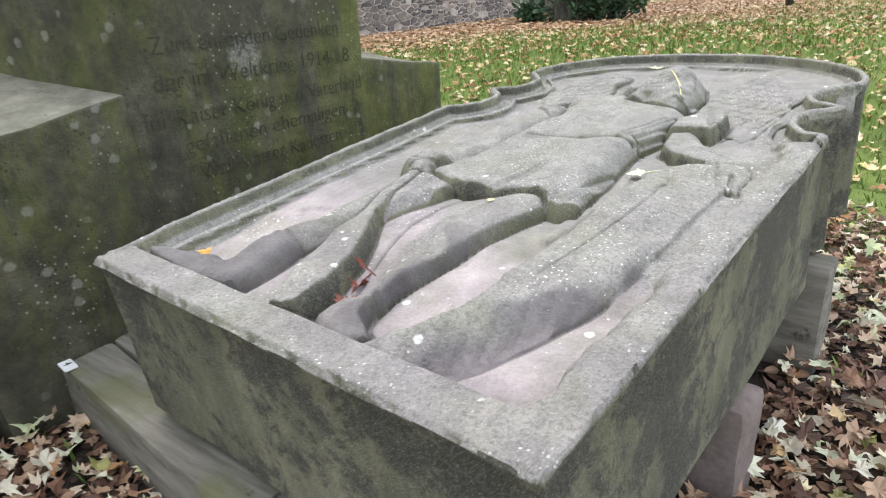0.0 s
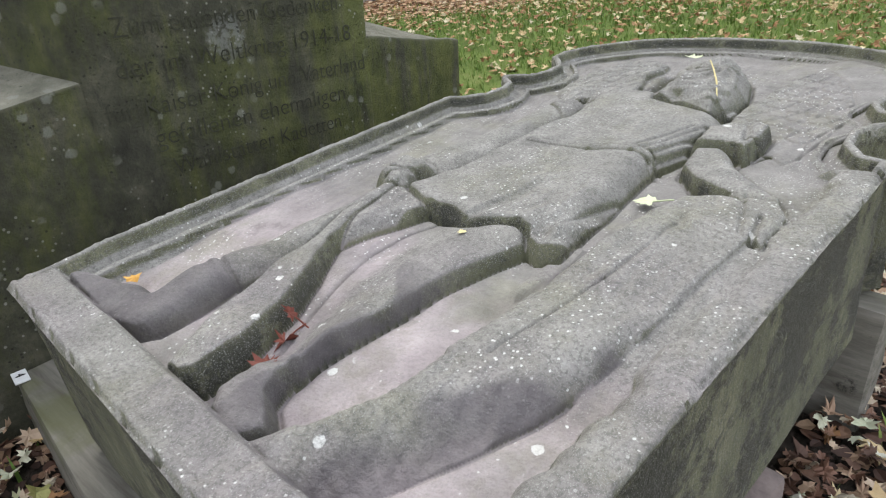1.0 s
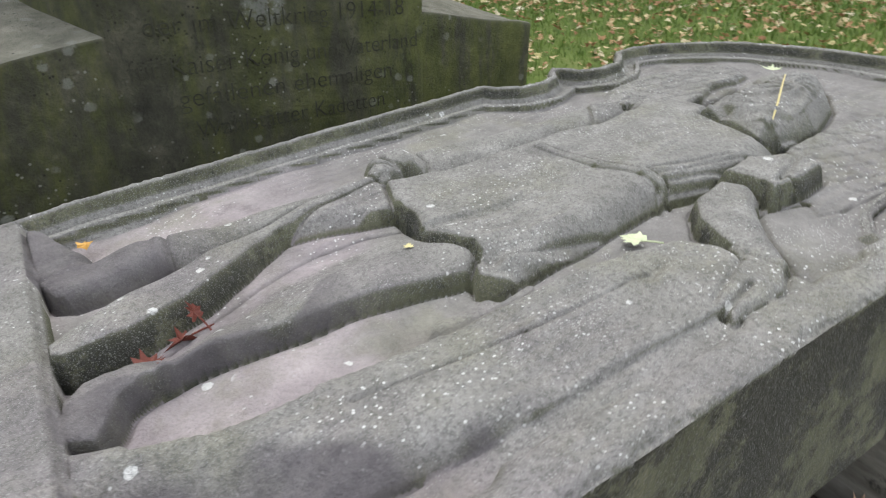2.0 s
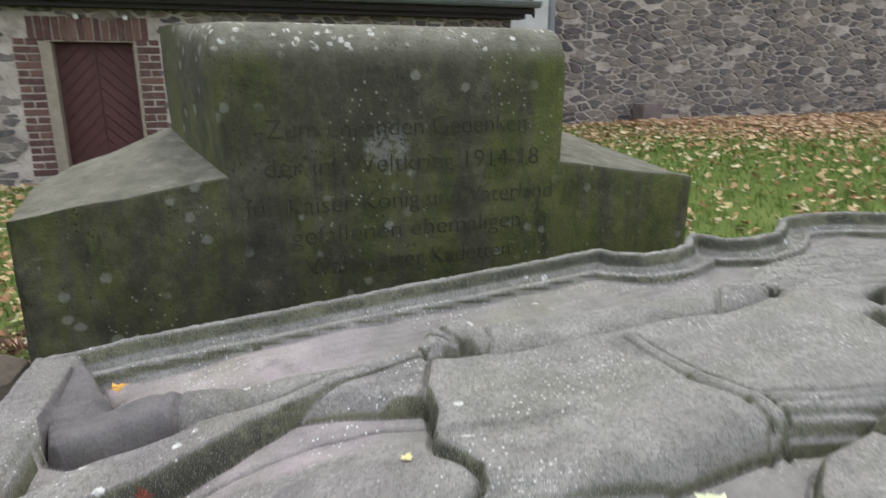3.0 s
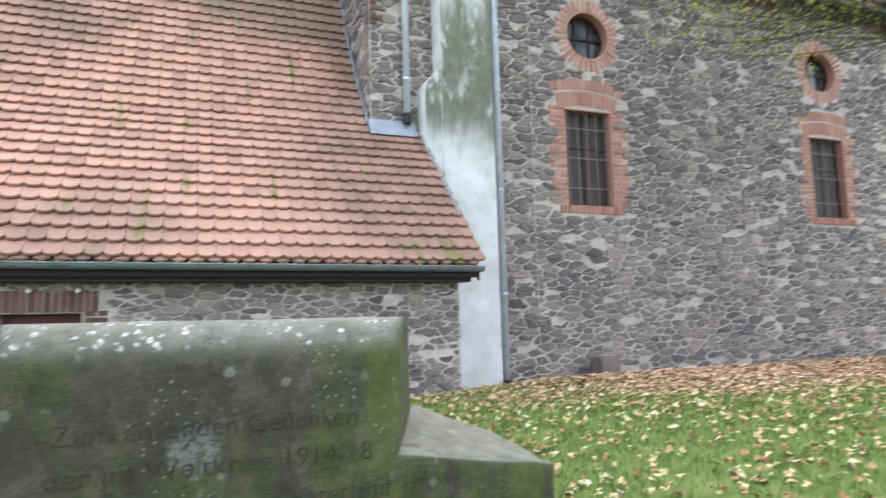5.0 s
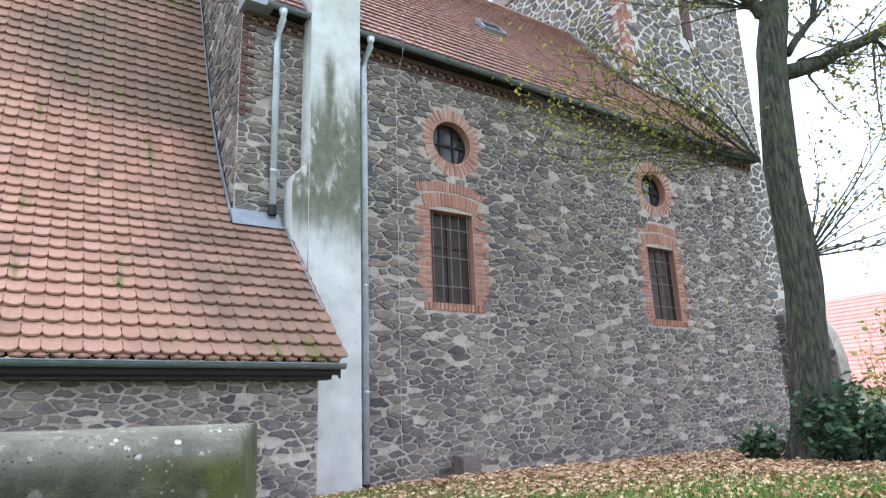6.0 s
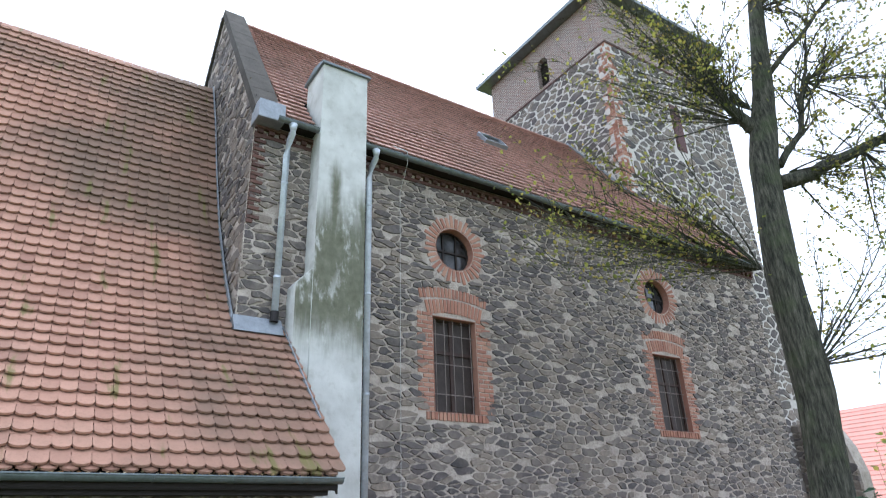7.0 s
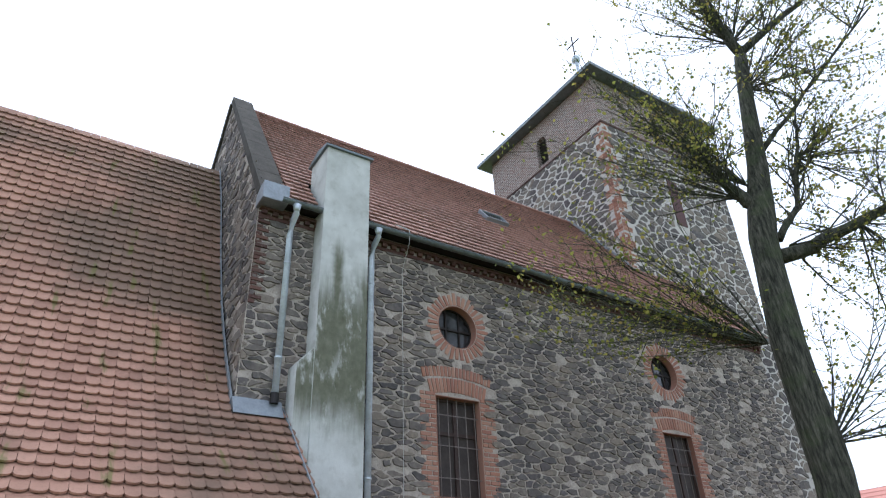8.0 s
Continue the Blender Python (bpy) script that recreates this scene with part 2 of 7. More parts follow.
def tile_clay(name, cols, moss=0.0, grime=0.3, age=0.0):
    """Fired roof tiles, each a little different, weathered in broad patches."""
    n = Nodes(name, 0.75)
    base = n.ramp(n.chance(), [(0.0, cols[0]), (0.5, cols[1]), (1.0, cols[2])])
    patch = n.calc("ADD", n.calc("ADD", n.noise(0.33, 6, 0.6), 0.03), n.calc("ADD", n.step(n.axis(2), 2.0, 9.0, 0.0, age), n.step(n.axis(1), 0.5, 4.5, 0.0, age)))
    col = n.mix(n.calc("MULTIPLY", n.step(patch, 0.52, 0.80), grime), base, (0.105, 0.085, 0.06))
    col = n.mix(n.calc("MULTIPLY", n.step(n.noise(25, 6), 0.45, 0.7), 0.25), col, (0.16, 0.09, 0.06))
    if moss:
        run = n.step(n.noise(2.4, 4, 0.6, n.stretch(0.25, 1.6, 0.25)), 0.60, 0.70)
        col = n.mix(n.calc("MULTIPLY", run, moss), col, (0.14, 0.135, 0.04))
    n.bump(n.noise(60, 4), 0.3, 0.004)
    return n.done(col)


def render_plaster():
    """Grey-white render of the flue with dark green streaks running down."""
    n = Nodes("weathered_render", 0.9)
    f = n.noise(1.5, 8, 0.6)
    col = n.ramp(f, [(0.25, (0.40, 0.415, 0.39)), (0.5, (0.53, 0.55, 0.53)), (0.75, (0.66, 0.68, 0.66))])
    y, z = n.axis(1), n.axis(2)
    wob = n.calc("MULTIPLY", n.calc("SUBTRACT", n.noise(2.0, 5, 0.6), 0.5), 0.25)
    rag = n.calc("ADD", z, n.calc("MULTIPLY", n.noise(5, 5, 0.6, n.stretch(1, 1, 0.12)), 1.2))
    stain = n.calc("MULTIPLY", n.step(n.noise(2.6, 7, 0.68, n.stretch(1, 1.1, 0.45)), 0.30, 0.48), n.calc("MULTIPLY", n.step(rag, 4.7, 5.6), n.step(rag, 8.3, 7.0)))
    for mid_y, wide, top in ((5.83, 0.17, 8.9), (6.42, 0.15, 8.4)):
        off = n.calc("ABSOLUTE", n.calc("ADD", n.calc("SUBTRACT", y, mid_y), wob))
        streak = n.calc("MULTIPLY", n.step(off, wide, 0.02), n.calc("MULTIPLY", n.step(rag, 5.6, 6.4), n.step(rag, top, top - 0.8)))
        stain = n.calc("MAXIMUM", stain, streak)
    stain = n.calc("MULTIPLY", stain, n.step(n.axis(0, True), 0.2, 0.7))
    col = n.mix(n.calc("MULTIPLY", stain, 0.9), col, n.ramp(n.noise(6, 6), [(0.3, (0.06, 0.066, 0.030)), (0.7, (0.13, 0.135, 0.085))]))
    col = n.mix(n.calc("MULTIPLY", n.step(n.noise(4, 8), 0.5, 0.7), 0.3), col, (0.25, 0.25, 0.21))
    n.bump(n.noise(30, 6), 0.4, 0.008)
    return n.done(col)


def earth():
    """Ground: turf, bare soil under the stones, leaf mould by the church wall."""
    n = Nodes("ground_soil_turf", 0.95)
    x, y = n.axis(0), n.axis(1)
    grass = n.ramp(n.noise(3, 8, 0.7), [(0.3, (0.062, 0.092, 0.02)), (0.55, (0.115, 0.16, 0.033)), (0.8, (0.195, 0.195, 0.072))])
    mould = n.ramp(n.noise(22, 6, 0.7), [(0.3, (0.10, 0.058, 0.036)), (0.55, (0.24, 0.14, 0.085)), (0.8, (0.36, 0.24, 0.155))])
    soil = n.ramp(n.noise(30, 6, 0.7), [(0.3, (0.012, 0.010, 0.008)), (0.7, (0.05, 0.038, 0.028))])
    wob = n.calc("MULTIPLY", n.calc("SUBTRACT", n.noise(0.9, 5), 0.5), 4.0)
    near_wall = n.calc("MULTIPLY", n.step(n.calc("ADD", n.calc("ADD", n.calc("MULTIPLY", y, 0.62), n.calc("MULTIPLY", x, -0.8)), wob), 7.4, 9.2), n.step(n.calc("ADD", y, wob), 24.0, 20.0))
    near_wall = n.calc("MULTIPLY", near_wall, n.step(n.calc("ADD", x, wob), -0.5, -3.0))
    col = n.mix(near_wall, grass, mould)
    dx, dy = n.calc("ADD", x, 0.6), n.calc("SUBTRACT", y, 1.0)
    dist = n.calc("SQRT", n.calc("ADD", n.calc("MULTIPLY", dx, dx), n.calc("MULTIPLY", dy, dy)))
    bare = n.step(n.calc("ADD", dist, n.calc("MULTIPLY", wob, 0.25)), 2.5, 1.5)
    col = n.mix(bare, col, soil)
    n.bump(n.noise(40, 6), 1.0, 0.02)
    return n.done(col)


def leaf_litter(name, stops, thin=0.0):
    n = Nodes(name, 0.65)
    base = n.ramp(n.chance(), stops)
    col = n.mix(0.5, base, n.ramp(n.noise(60, 5), [(0.3, (0.5, 0.47, 0.42)), (0.7, (1, 1, 1))]), "MULTIPLY")
    if thin:
        # light passes through the blade
        out = n.t.nodes["Material Output"]
        tr, mx = n.t.nodes.new("ShaderNodeBsdfTranslucent"), n.t.nodes.new("ShaderNodeMixShader")
        n.link(col, tr.inputs["Color"])
        mx.inputs[0].default_value = thin
        n.link(n.b.outputs[0], mx.inputs[1])
        n.link(tr.outputs[0], mx.inputs[2])
        n.link(mx.outputs[0], out.inputs["Surface"])
    return n.done(col)


def bark():
    n = Nodes("tree_bark", 0.95)
    ridges = n.noise(22, 7, 0.7, n.stretch(1, 1, 0.16))
    col = n.ramp(ridges, [(0.38, (0.018, 0.020, 0.015)), (0.52, (0.065, 0.066, 0.050)), (0.70, (0.15, 0.146, 0.115))])
    col = n.mix(n.calc("MULTIPLY", n.step(n.noise(2.2, 5), 0.48, 0.68), 0.6), col, (0.065, 0.085, 0.04))
    n.bump(ridges, 1.0, 0.05)
    return n.done(col)


M_SLAB, M_MOSSY, M_RUBBLE, M_MORTAR = carved_stone(), mossy_stone(), rubble_stone(), mortar()
M_BRICK = brick_clay("red_brick", (0.36, 0.18, 0.125), (0.28, 0.135, 0.10), (0.43, 0.25, 0.18))
M_BRICK_DARK = brick_clay("dark_brick", (0.10, 0.05, 0.042), (0.075, 0.042, 0.038), (0.14, 0.075, 0.06))
M_TILE = tile_clay("orange_tile", [(0.37, 0.205, 0.145), (0.43, 0.245, 0.175), (0.29, 0.155, 0.11)], 0.8, 0.72, 0.10)
M_TILE_NAVE = tile_clay("red_brown_tile", [(0.36, 0.20, 0.16), (0.41, 0.235, 0.19), (0.30, 0.17, 0.135)], 0.0, 0.3)
M_TILE_RED = tile_clay("bright_red_tile", [(0.66, 0.30, 0.25), (0.72, 0.34, 0.28), (0.6, 0.26, 0.22)], 0.0, 0.1)
M_RENDER, M_GROUND, M_BARK = render_plaster(), earth(), bark()
M_ZINC = plain("zinc_sheet", (0.52, 0.58, 0.64), 0.45, 0.35, 0.3, 3)
M_LEAD = plain("lead_flashing", (0.26, 0.29, 0.32), 0.5, 0.5, 0.3, 4)
M_GUTTER = plain("grey_gutter", (0.16, 0.19, 0.20), 0.45, 0.5, 0.35, 4)
M_COPING = plain("mossy_coping", (0.055, 0.05, 0.042), 0.9, 0, 0.6, 3, 0.5)
M_DARKWOOD = plain("dark_timber", (0.02, 0.016, 0.015), 0.7, 0, 0.4, 12, 0.3)
M_DOOR = plain("oxblood_timber", (0.075, 0.028, 0.026), 0.6, 0, 0.35, 14, 0.3)
M_IRON = plain("wrought_iron", (0.028, 0.026, 0.027), 0.55, 0.4, 0.3, 20)
M_SANDSTONE = plain("sandstone_frame", (0.25, 0.215, 0.17), 0.9, 0, 0.35, 9, 0.5)
M_TOWER_MORTAR = plain("pale_mortar", (0.50, 0.48, 0.45), 0.95, 0, 0.25, 4, 0.6)


def glass_pane():
    n = Nodes("leaded_glass", 0.08)
    n.b.inputs["Specular IOR Level"].default_value = 0.6
    return n.done(n.ramp(n.noise(6, 3), [(0.3, (0.012, 0.014, 0.016)), (0.7, (0.05, 0.055, 0.06))]))


M_GLASS = glass_pane()
M_GRILLE = plain("rusty_grey_grille", (0.20, 0.17, 0.155), 0.6, 0.2, 0.3, 20)
M_FRAMEWOOD = plain("brown_window_timber", (0.05, 0.032, 0.028), 0.6, 0, 0.3, 12)
M_DULLGLASS = plain("dusty_brown_pane", (0.045, 0.036, 0.033), 0.55, 0, 0.4, 5)


# ---------- building helpers ----------
class Build:
    """Gathers the vertices and faces of one mesh."""

    def __init__(self):
        self.v, self.f = [], []

    def add(self, verts, faces):
        k = len(self.v)
        self.v += [tuple(p) for p in verts]
        self.f += [[i + k for i in face] for face in faces]
        return self

    def box(self, x0, x1, y0, y1, z0, z1, m=None, chip=0.0, rng=None):
        p = [Vector((x, y, z)) for z in (z0, z1) for x, y in ((x0, y0), (x1, y0), (x1, y1), (x0, y1))]
        if chip:
            p = [q + Vector([rng.uniform(-chip, chip) for _ in range(3)]) for q in p]
        if m:
            p = [m @ q for q in p]
        return self.add(p, [(3, 2, 1, 0), (4, 5, 6, 7), (0, 1, 5, 4), (1, 2, 6, 5), (2, 3, 7, 6), (3, 0, 4, 7)])

    def soft_box(self, x0, x1, y0, y1, z0, z1, e, m=None):
        """A box with all edges chamfered by e."""
        vs, bm = [], bmesh.new()
        bmesh.ops.create_cube(bm, size=1.0)
        for q in bm.verts:
            q.co = Vector(((x0 + x1) / 2 + q.co.x * (x1 - x0), (y0 + y1) / 2 + q.co.y * (y1 - y0), (z0 + z1) / 2 + q.co.z * (z1 - z0)))
        bmesh.ops.bevel(bm, geom=bm.edges[:], offset=e, segments=2, affect="EDGES", profile=0.6)
        bm.verts.index_update()
        vs = [m @ q.co if m else q.co.copy() for q in bm.verts]
        fs = [[q.index for q in face.verts] for face in bm.faces]
        bm.free()
        return self.add(vs, fs)

    def prism(self, loop, lift, caps=True):
        """A closed loop of points swept along the vector lift."""
        n = len(loop)
        a = [Vector(p) for p in loop]
        b = [p + Vector(lift) for p in a]
        faces = [(i, (i + 1) % n, (i + 1) % n + n, i + n) for i in range(n)]
        if caps:
            faces += [tuple(range(n))[::-1], tuple(range(n, 2 * n))]
        return self.add(a + b, faces)

    def tube(self, path, radii, sides=8, caps=True):
        path = [Vector(p) for p in path]
        if not hasattr(radii, "__len__"):
            radii = [radii] * len(path)
        up, rings, k = Vector((0.31, 0.17, 0.93)), [], len(self.v)
        for i, p in enumerate(path):
            d = (path[min(i + 1, len(path) - 1)] - path[max(i - 1, 0)]).normalized()
            a = d.cross(up)
            a = (a if a.length > 0.05 else d.cross(Vector((1, 0, 0)))).normalized()
            b = d.cross(a)
            rings += [p + (a * math.cos(s) + b * math.sin(s)) * radii[i] for s in (2 * math.pi * j / sides for j in range(sides))]
        faces = [(i * sides + j, i * sides + (j + 1) % sides, (i + 1) * sides + (j + 1) % sides, (i + 1) * sides + j) for i in range(len(path) - 1) for j in range(sides)]
        if caps:
            faces += [tuple(range(sides))[::-1], tuple(range((len(path) - 1) * sides, len(path) * sides))]
        return self.add(rings, faces)

    def ob(self, name, mat, parent=None, label="", smooth=False, m=None):
        me = bpy.data.meshes.new(name)
        me.from_pydata(self.v, [], self.f)
        me.update()
        me.materials.append(mat)
        if smooth:
            me.polygons.foreach_set("use_smooth", [True] * len(me.polygons))
        o = new(name, me)
        if m is not None:
            o.matrix_world = m
        if parent:
            o.parent = parent
        if label:
            o["label"] = label
        return o


def empty(name, x=0, y=0, z=0):
    o = new(name)
    o.location = (x, y, z)
    return o


def under(o, parent):
    """Makes o a part of parent, where it stands; parents are unturned."""
    o.parent = parent
    o.matrix_parent_inverse = Matrix.Translation(parent.location).inverted()
    return o


def smooth01(t):
    t = min(1.0, max(0.0, t))
    return t * t * (3 - 2 * t)


def ground_z(x, y):
    far = smooth01((math.hypot(x + 0.8, y - 1.5) - 1.8) / 4.0)
    rise = 0.5 * smooth01((y + 2.2) / 9.5) - 0.34 * smooth01((-x - 7.2) / 2.5)
    return far * rise + 0.015 * noise.noise((x * 0.9, y * 0.9, 0.3)) * smooth01((math.hypot(x, y)) / 3)


class Plane:
    """A wall's own frame: u along, v up, w out of the face."""

    def __init__(self, o, du, dv, n):
        self.o, self.du, self.dv, self.n = Vector(o), Vector(du), Vector(dv), Vector(n)

    def __call__(self, u, v, w=0.0):
        return self.o + self.du * u + self.dv * v + self.n * w


def sheet(pl, outer, holes, thick):
    """A wall of some thickness with openings that go through it."""
    b = Build()
    loops = [[Vector((u, v, 0)) for u, v in loop] for loop in [outer] + holes]
    flat = [p for loop in loops for p in loop]
    tris = tessellate_polygon(loops)
    b.add([pl(p.x, p.y, 0) for p in flat], tris)
    b.add([pl(p.x, p.y, -thick) for p in flat], [t[::-1] for t in tris])
    for loop in loops:
        n = len(loop)
        b.add([pl(p.x, p.y, w) for w in (0, -thick) for p in loop], [(i, (i + 1) % n, (i + 1) % n + n, i + n) for i in range(n)])
    return b


def clip(poly, px, py, nx, ny):
    out, n = [], len(poly)
    for i in range(n):
        a, b = poly[i], poly[(i + 1) % n]
        da, db = (a[0] - px) * nx + (a[1] - py) * ny, (b[0] - px) * nx + (b[1] - py) * ny
        if da <= 0:
            out.append(a)
        if da * db < 0:
            k = da / (da - db)
            out.append((a[0] + (b[0] - a[0]) * k, a[1] + (b[1] - a[1]) * k))
    return out


def stone_cells(w, h, sx, sy, rng, keep, drop=0.38):
    """Irregular stones that fill a wall of w by h, about sx by sy each."""
    cols, rows = int(w / sx) + 1, int(h / sy) + 1
    seeds = {}
    for j in range(-1, rows + 1):
        for i in range(-1, cols + 1):
            if rng.random() > drop:
                seeds[i, j] = (i + 0.5 * (j % 2) + rng.uniform(-0.5, 0.5), j + rng.uniform(-0.42, 0.42))
    cells = []
    for (i, j), (x, y) in seeds.items():
        if not keep((x) * sx, (y) * sy):
            continue
        poly = [(x - 1.6, y - 1.3), (x + 1.6, y - 1.3), (x + 1.6, y + 1.3), (x - 1.6, y + 1.3)]
        for dj in range(-2, 3):
            for di in range(-3, 4):
                q = seeds.get((i + di, j + dj))
                if q and (di or dj):
                    poly = clip(poly, (x + q[0]) / 2, (y + q[1]) / 2, q[0] - x, q[1] - y)
        poly = clip(clip(clip(clip(poly, 0, 0, -1, 0), w / sx, 0, 1, 0), 0, 0, 0, -1), 0, h / sy, 0, 1)
        if len(poly) > 2:
            cells.append([(px * sx, py * sy) for px, py in poly])
    return cells


def stone_mesh(b, pl, poly, gap, depth, rng):
    """One stone: rounded corners, a raised and slightly tilted face."""
    n = len(poly)
    cx, cy = sum(p[0] for p in poly) / n, sum(p[1] for p in poly) / n
    r = sum(math.hypot(p[0] - cx, p[1] - cy) for p in poly) / n
    if r < 0.02:
        return
    k = max(0.45, 1 - gap / r)
    ring = []
    for i in range(n):
        a, c = poly[i], poly[(i + 1) % n]
        ex, ey = c[0] - a[0], c[1] - a[1]
        for t, off in ((0.13, 0.0), (0.5, rng.uniform(-0.14, 0.08)), (0.87, 0.0)):
            if t == 0.5 and math.hypot(ex, ey) < 0.07:
                continue
            px, py = a[0] + ex * t + ey * off, a[1] + ey * t - ex * off
            ring.append((cx + (px - cx) * k, cy + (py - cy) * k))
    m = len(ring)
    tx, ty = rng.uniform(-0.06, 0.06), rng.uniform(-0.06, 0.06)
    top = [(cx + (u - cx) * 0.9, cy + (v - cy) * 0.9) for u, v in ring]
    vs = [pl(u, v, -0.01) for u, v in ring] + [pl(u, v, depth + (u - cx) * tx + (v - cy) * ty) for u, v in top]
    b.add(vs, [(i, (i + 1) % m, (i + 1) % m + m, i + m) for i in range(m)] + [tuple(range(m, 2 * m))])


def rubble(pl, w, h, sx, sy, seed, keep, parent, single=None, gap=0.012, depth=0.022, most=290):
    """Fills a wall face with field stones; those inside 'single' are objects of their own."""
    rng = random.Random(seed)
    rest, count = Build(), 0
    for poly in stone_cells(w, h, sx, sy, rng, keep):
        c = (sum(p[0] for p in poly) / len(poly), sum(p[1] for p in poly) / len(poly))
        d = depth * rng.uniform(0.4, 1.5)
        if rng.random() < 0.06:
            continue
        if single and count < most and single(*c):
            b = Build()
            stone_mesh(b, pl, poly, gap * rng.uniform(0.25, 2.1), d, rng)
            if b.v:
                under(b.ob("stone", M_RUBBLE), parent)
                count += 1
        else:
            stone_mesh(rest, pl, poly, gap * rng.uniform(0.25, 2.1), d, rng)
    if rest.v:
        o = under(rest.ob("rubble_stonework", M_RUBBLE), parent)
        o["kind"] = "stuff"


def brick(pl, u, v, ang, length, height, parent, mat, rng, w=0.012, store=None):
    """One brick on a wall face, turned by ang."""
    c, s = math.cos(ang), math.sin(ang)
    l, h = length / 2 * rng.uniform(0.95, 1.0), height / 2 * rng.uniform(0.9, 1.0)
    w = w * rng.uniform(0.6, 1.5)
    j = lambda: rng.uniform(-0.003, 0.003)
    ring = [(-l, -h), (l, -h), (l, h), (-l, h)]
    vs = [pl(u + c * (a + j()) - s * (b + j()), v + s * (a + j()) + c * (b + j()), -0.02) for a, b in ring]
    vs += [pl(u + c * (a + j()) * 1 - s * (b + j()), v + s * (a + j()) + c * (b + j()), w * 0.7) for a, b in ring]
    vs += [pl(u + c * a * 0.94 - s * b * 0.88, v + s * a * 0.94 + c * b * 0.88, w) for a, b in ring]
    fs = [(i, (i + 1) % 4, (i + 1) % 4 + 4, i + 4) for i in range(4)] + [(i + 4, (i + 1) % 4 + 4, (i + 1) % 4 + 8, i + 8) for i in range(4)] + [(8, 9, 10, 11)]
    if store is not None:
        store.add(vs, fs)
    else:
        under(Build().add(vs, fs).ob("brick", mat), parent)


# ---------- ground ----------
def make_ground():
    b = Build()
    n = 150
    s = [math.sinh(5.2 * (i / (n - 1) * 2 - 1)) / math.sinh(5.2) * 900 for i in range(n)]
    xs, ys = [v - 1.0 for v in s], [v + 1.5 for v in s]
    b.v = [(x, y, ground_z(x, y)) for y in ys for x in xs]
    b.f = [(j * n + i, j * n + i + 1, (j + 1) * n + i + 1, (j + 1) * n + i) for j in range(n - 1) for i in range(n - 1)]
    o = b.ob("ground", M_GROUND, smooth=True)
    tagged(o, "churchyard lawn with bare soil and leaf mould", "ground", kind="structure")


make_ground()

# ---------- relief slab ----------
SLAB_O = Vector((-0.8135, 0.5435, 0.6145))
SLAB_TURN, SLAB_RISE = radians(-5.4), math.atan(0.1)
SLAB_M = Matrix.Translation(SLAB_O) @ Matrix.Rotation(SLAB_TURN, 4, "Z") @ Matrix.Rotation(SLAB_RISE, 4, "X")


def slab_half():
    pts = [(0.565, 0.0), (0.565, 1.25), (0.515, 1.262), (0.482, 1.31), (0.474, 1.375), (0.495, 1.425), (0.535, 1.455), (0.555, 1.485), (0.535, 1.51), (0.482, 1.53), (0.456, 1.58), (0.464, 1.64), (0.50, 1.69), (0.54, 1.73)]
    pts += [(0.552 * math.cos(a) ** 0.9, 1.755 + 0.385 * math.sin(a) ** 0.9) for a in (math.pi / 2 * k / 18 for k in range(18))] + [(0.0, 2.14)]
    return pts


def resample(loop, step):
    out = []
    for a, b in zip(loop, loop[1:] + loop[:1]):
        n = max(1, int(math.hypot(b[0] - a[0], b[1] - a[1]) / step))
        out += [(a[0] + (b[0] - a[0]) * k / n, a[1] + (b[1] - a[1]) * k / n) for k in range(n)]
    return out


def np_smooth(a, b, x):
    t = np.clip((x - a) / (b - a), 0, 1)
    return t * t * (3 - 2 * t)


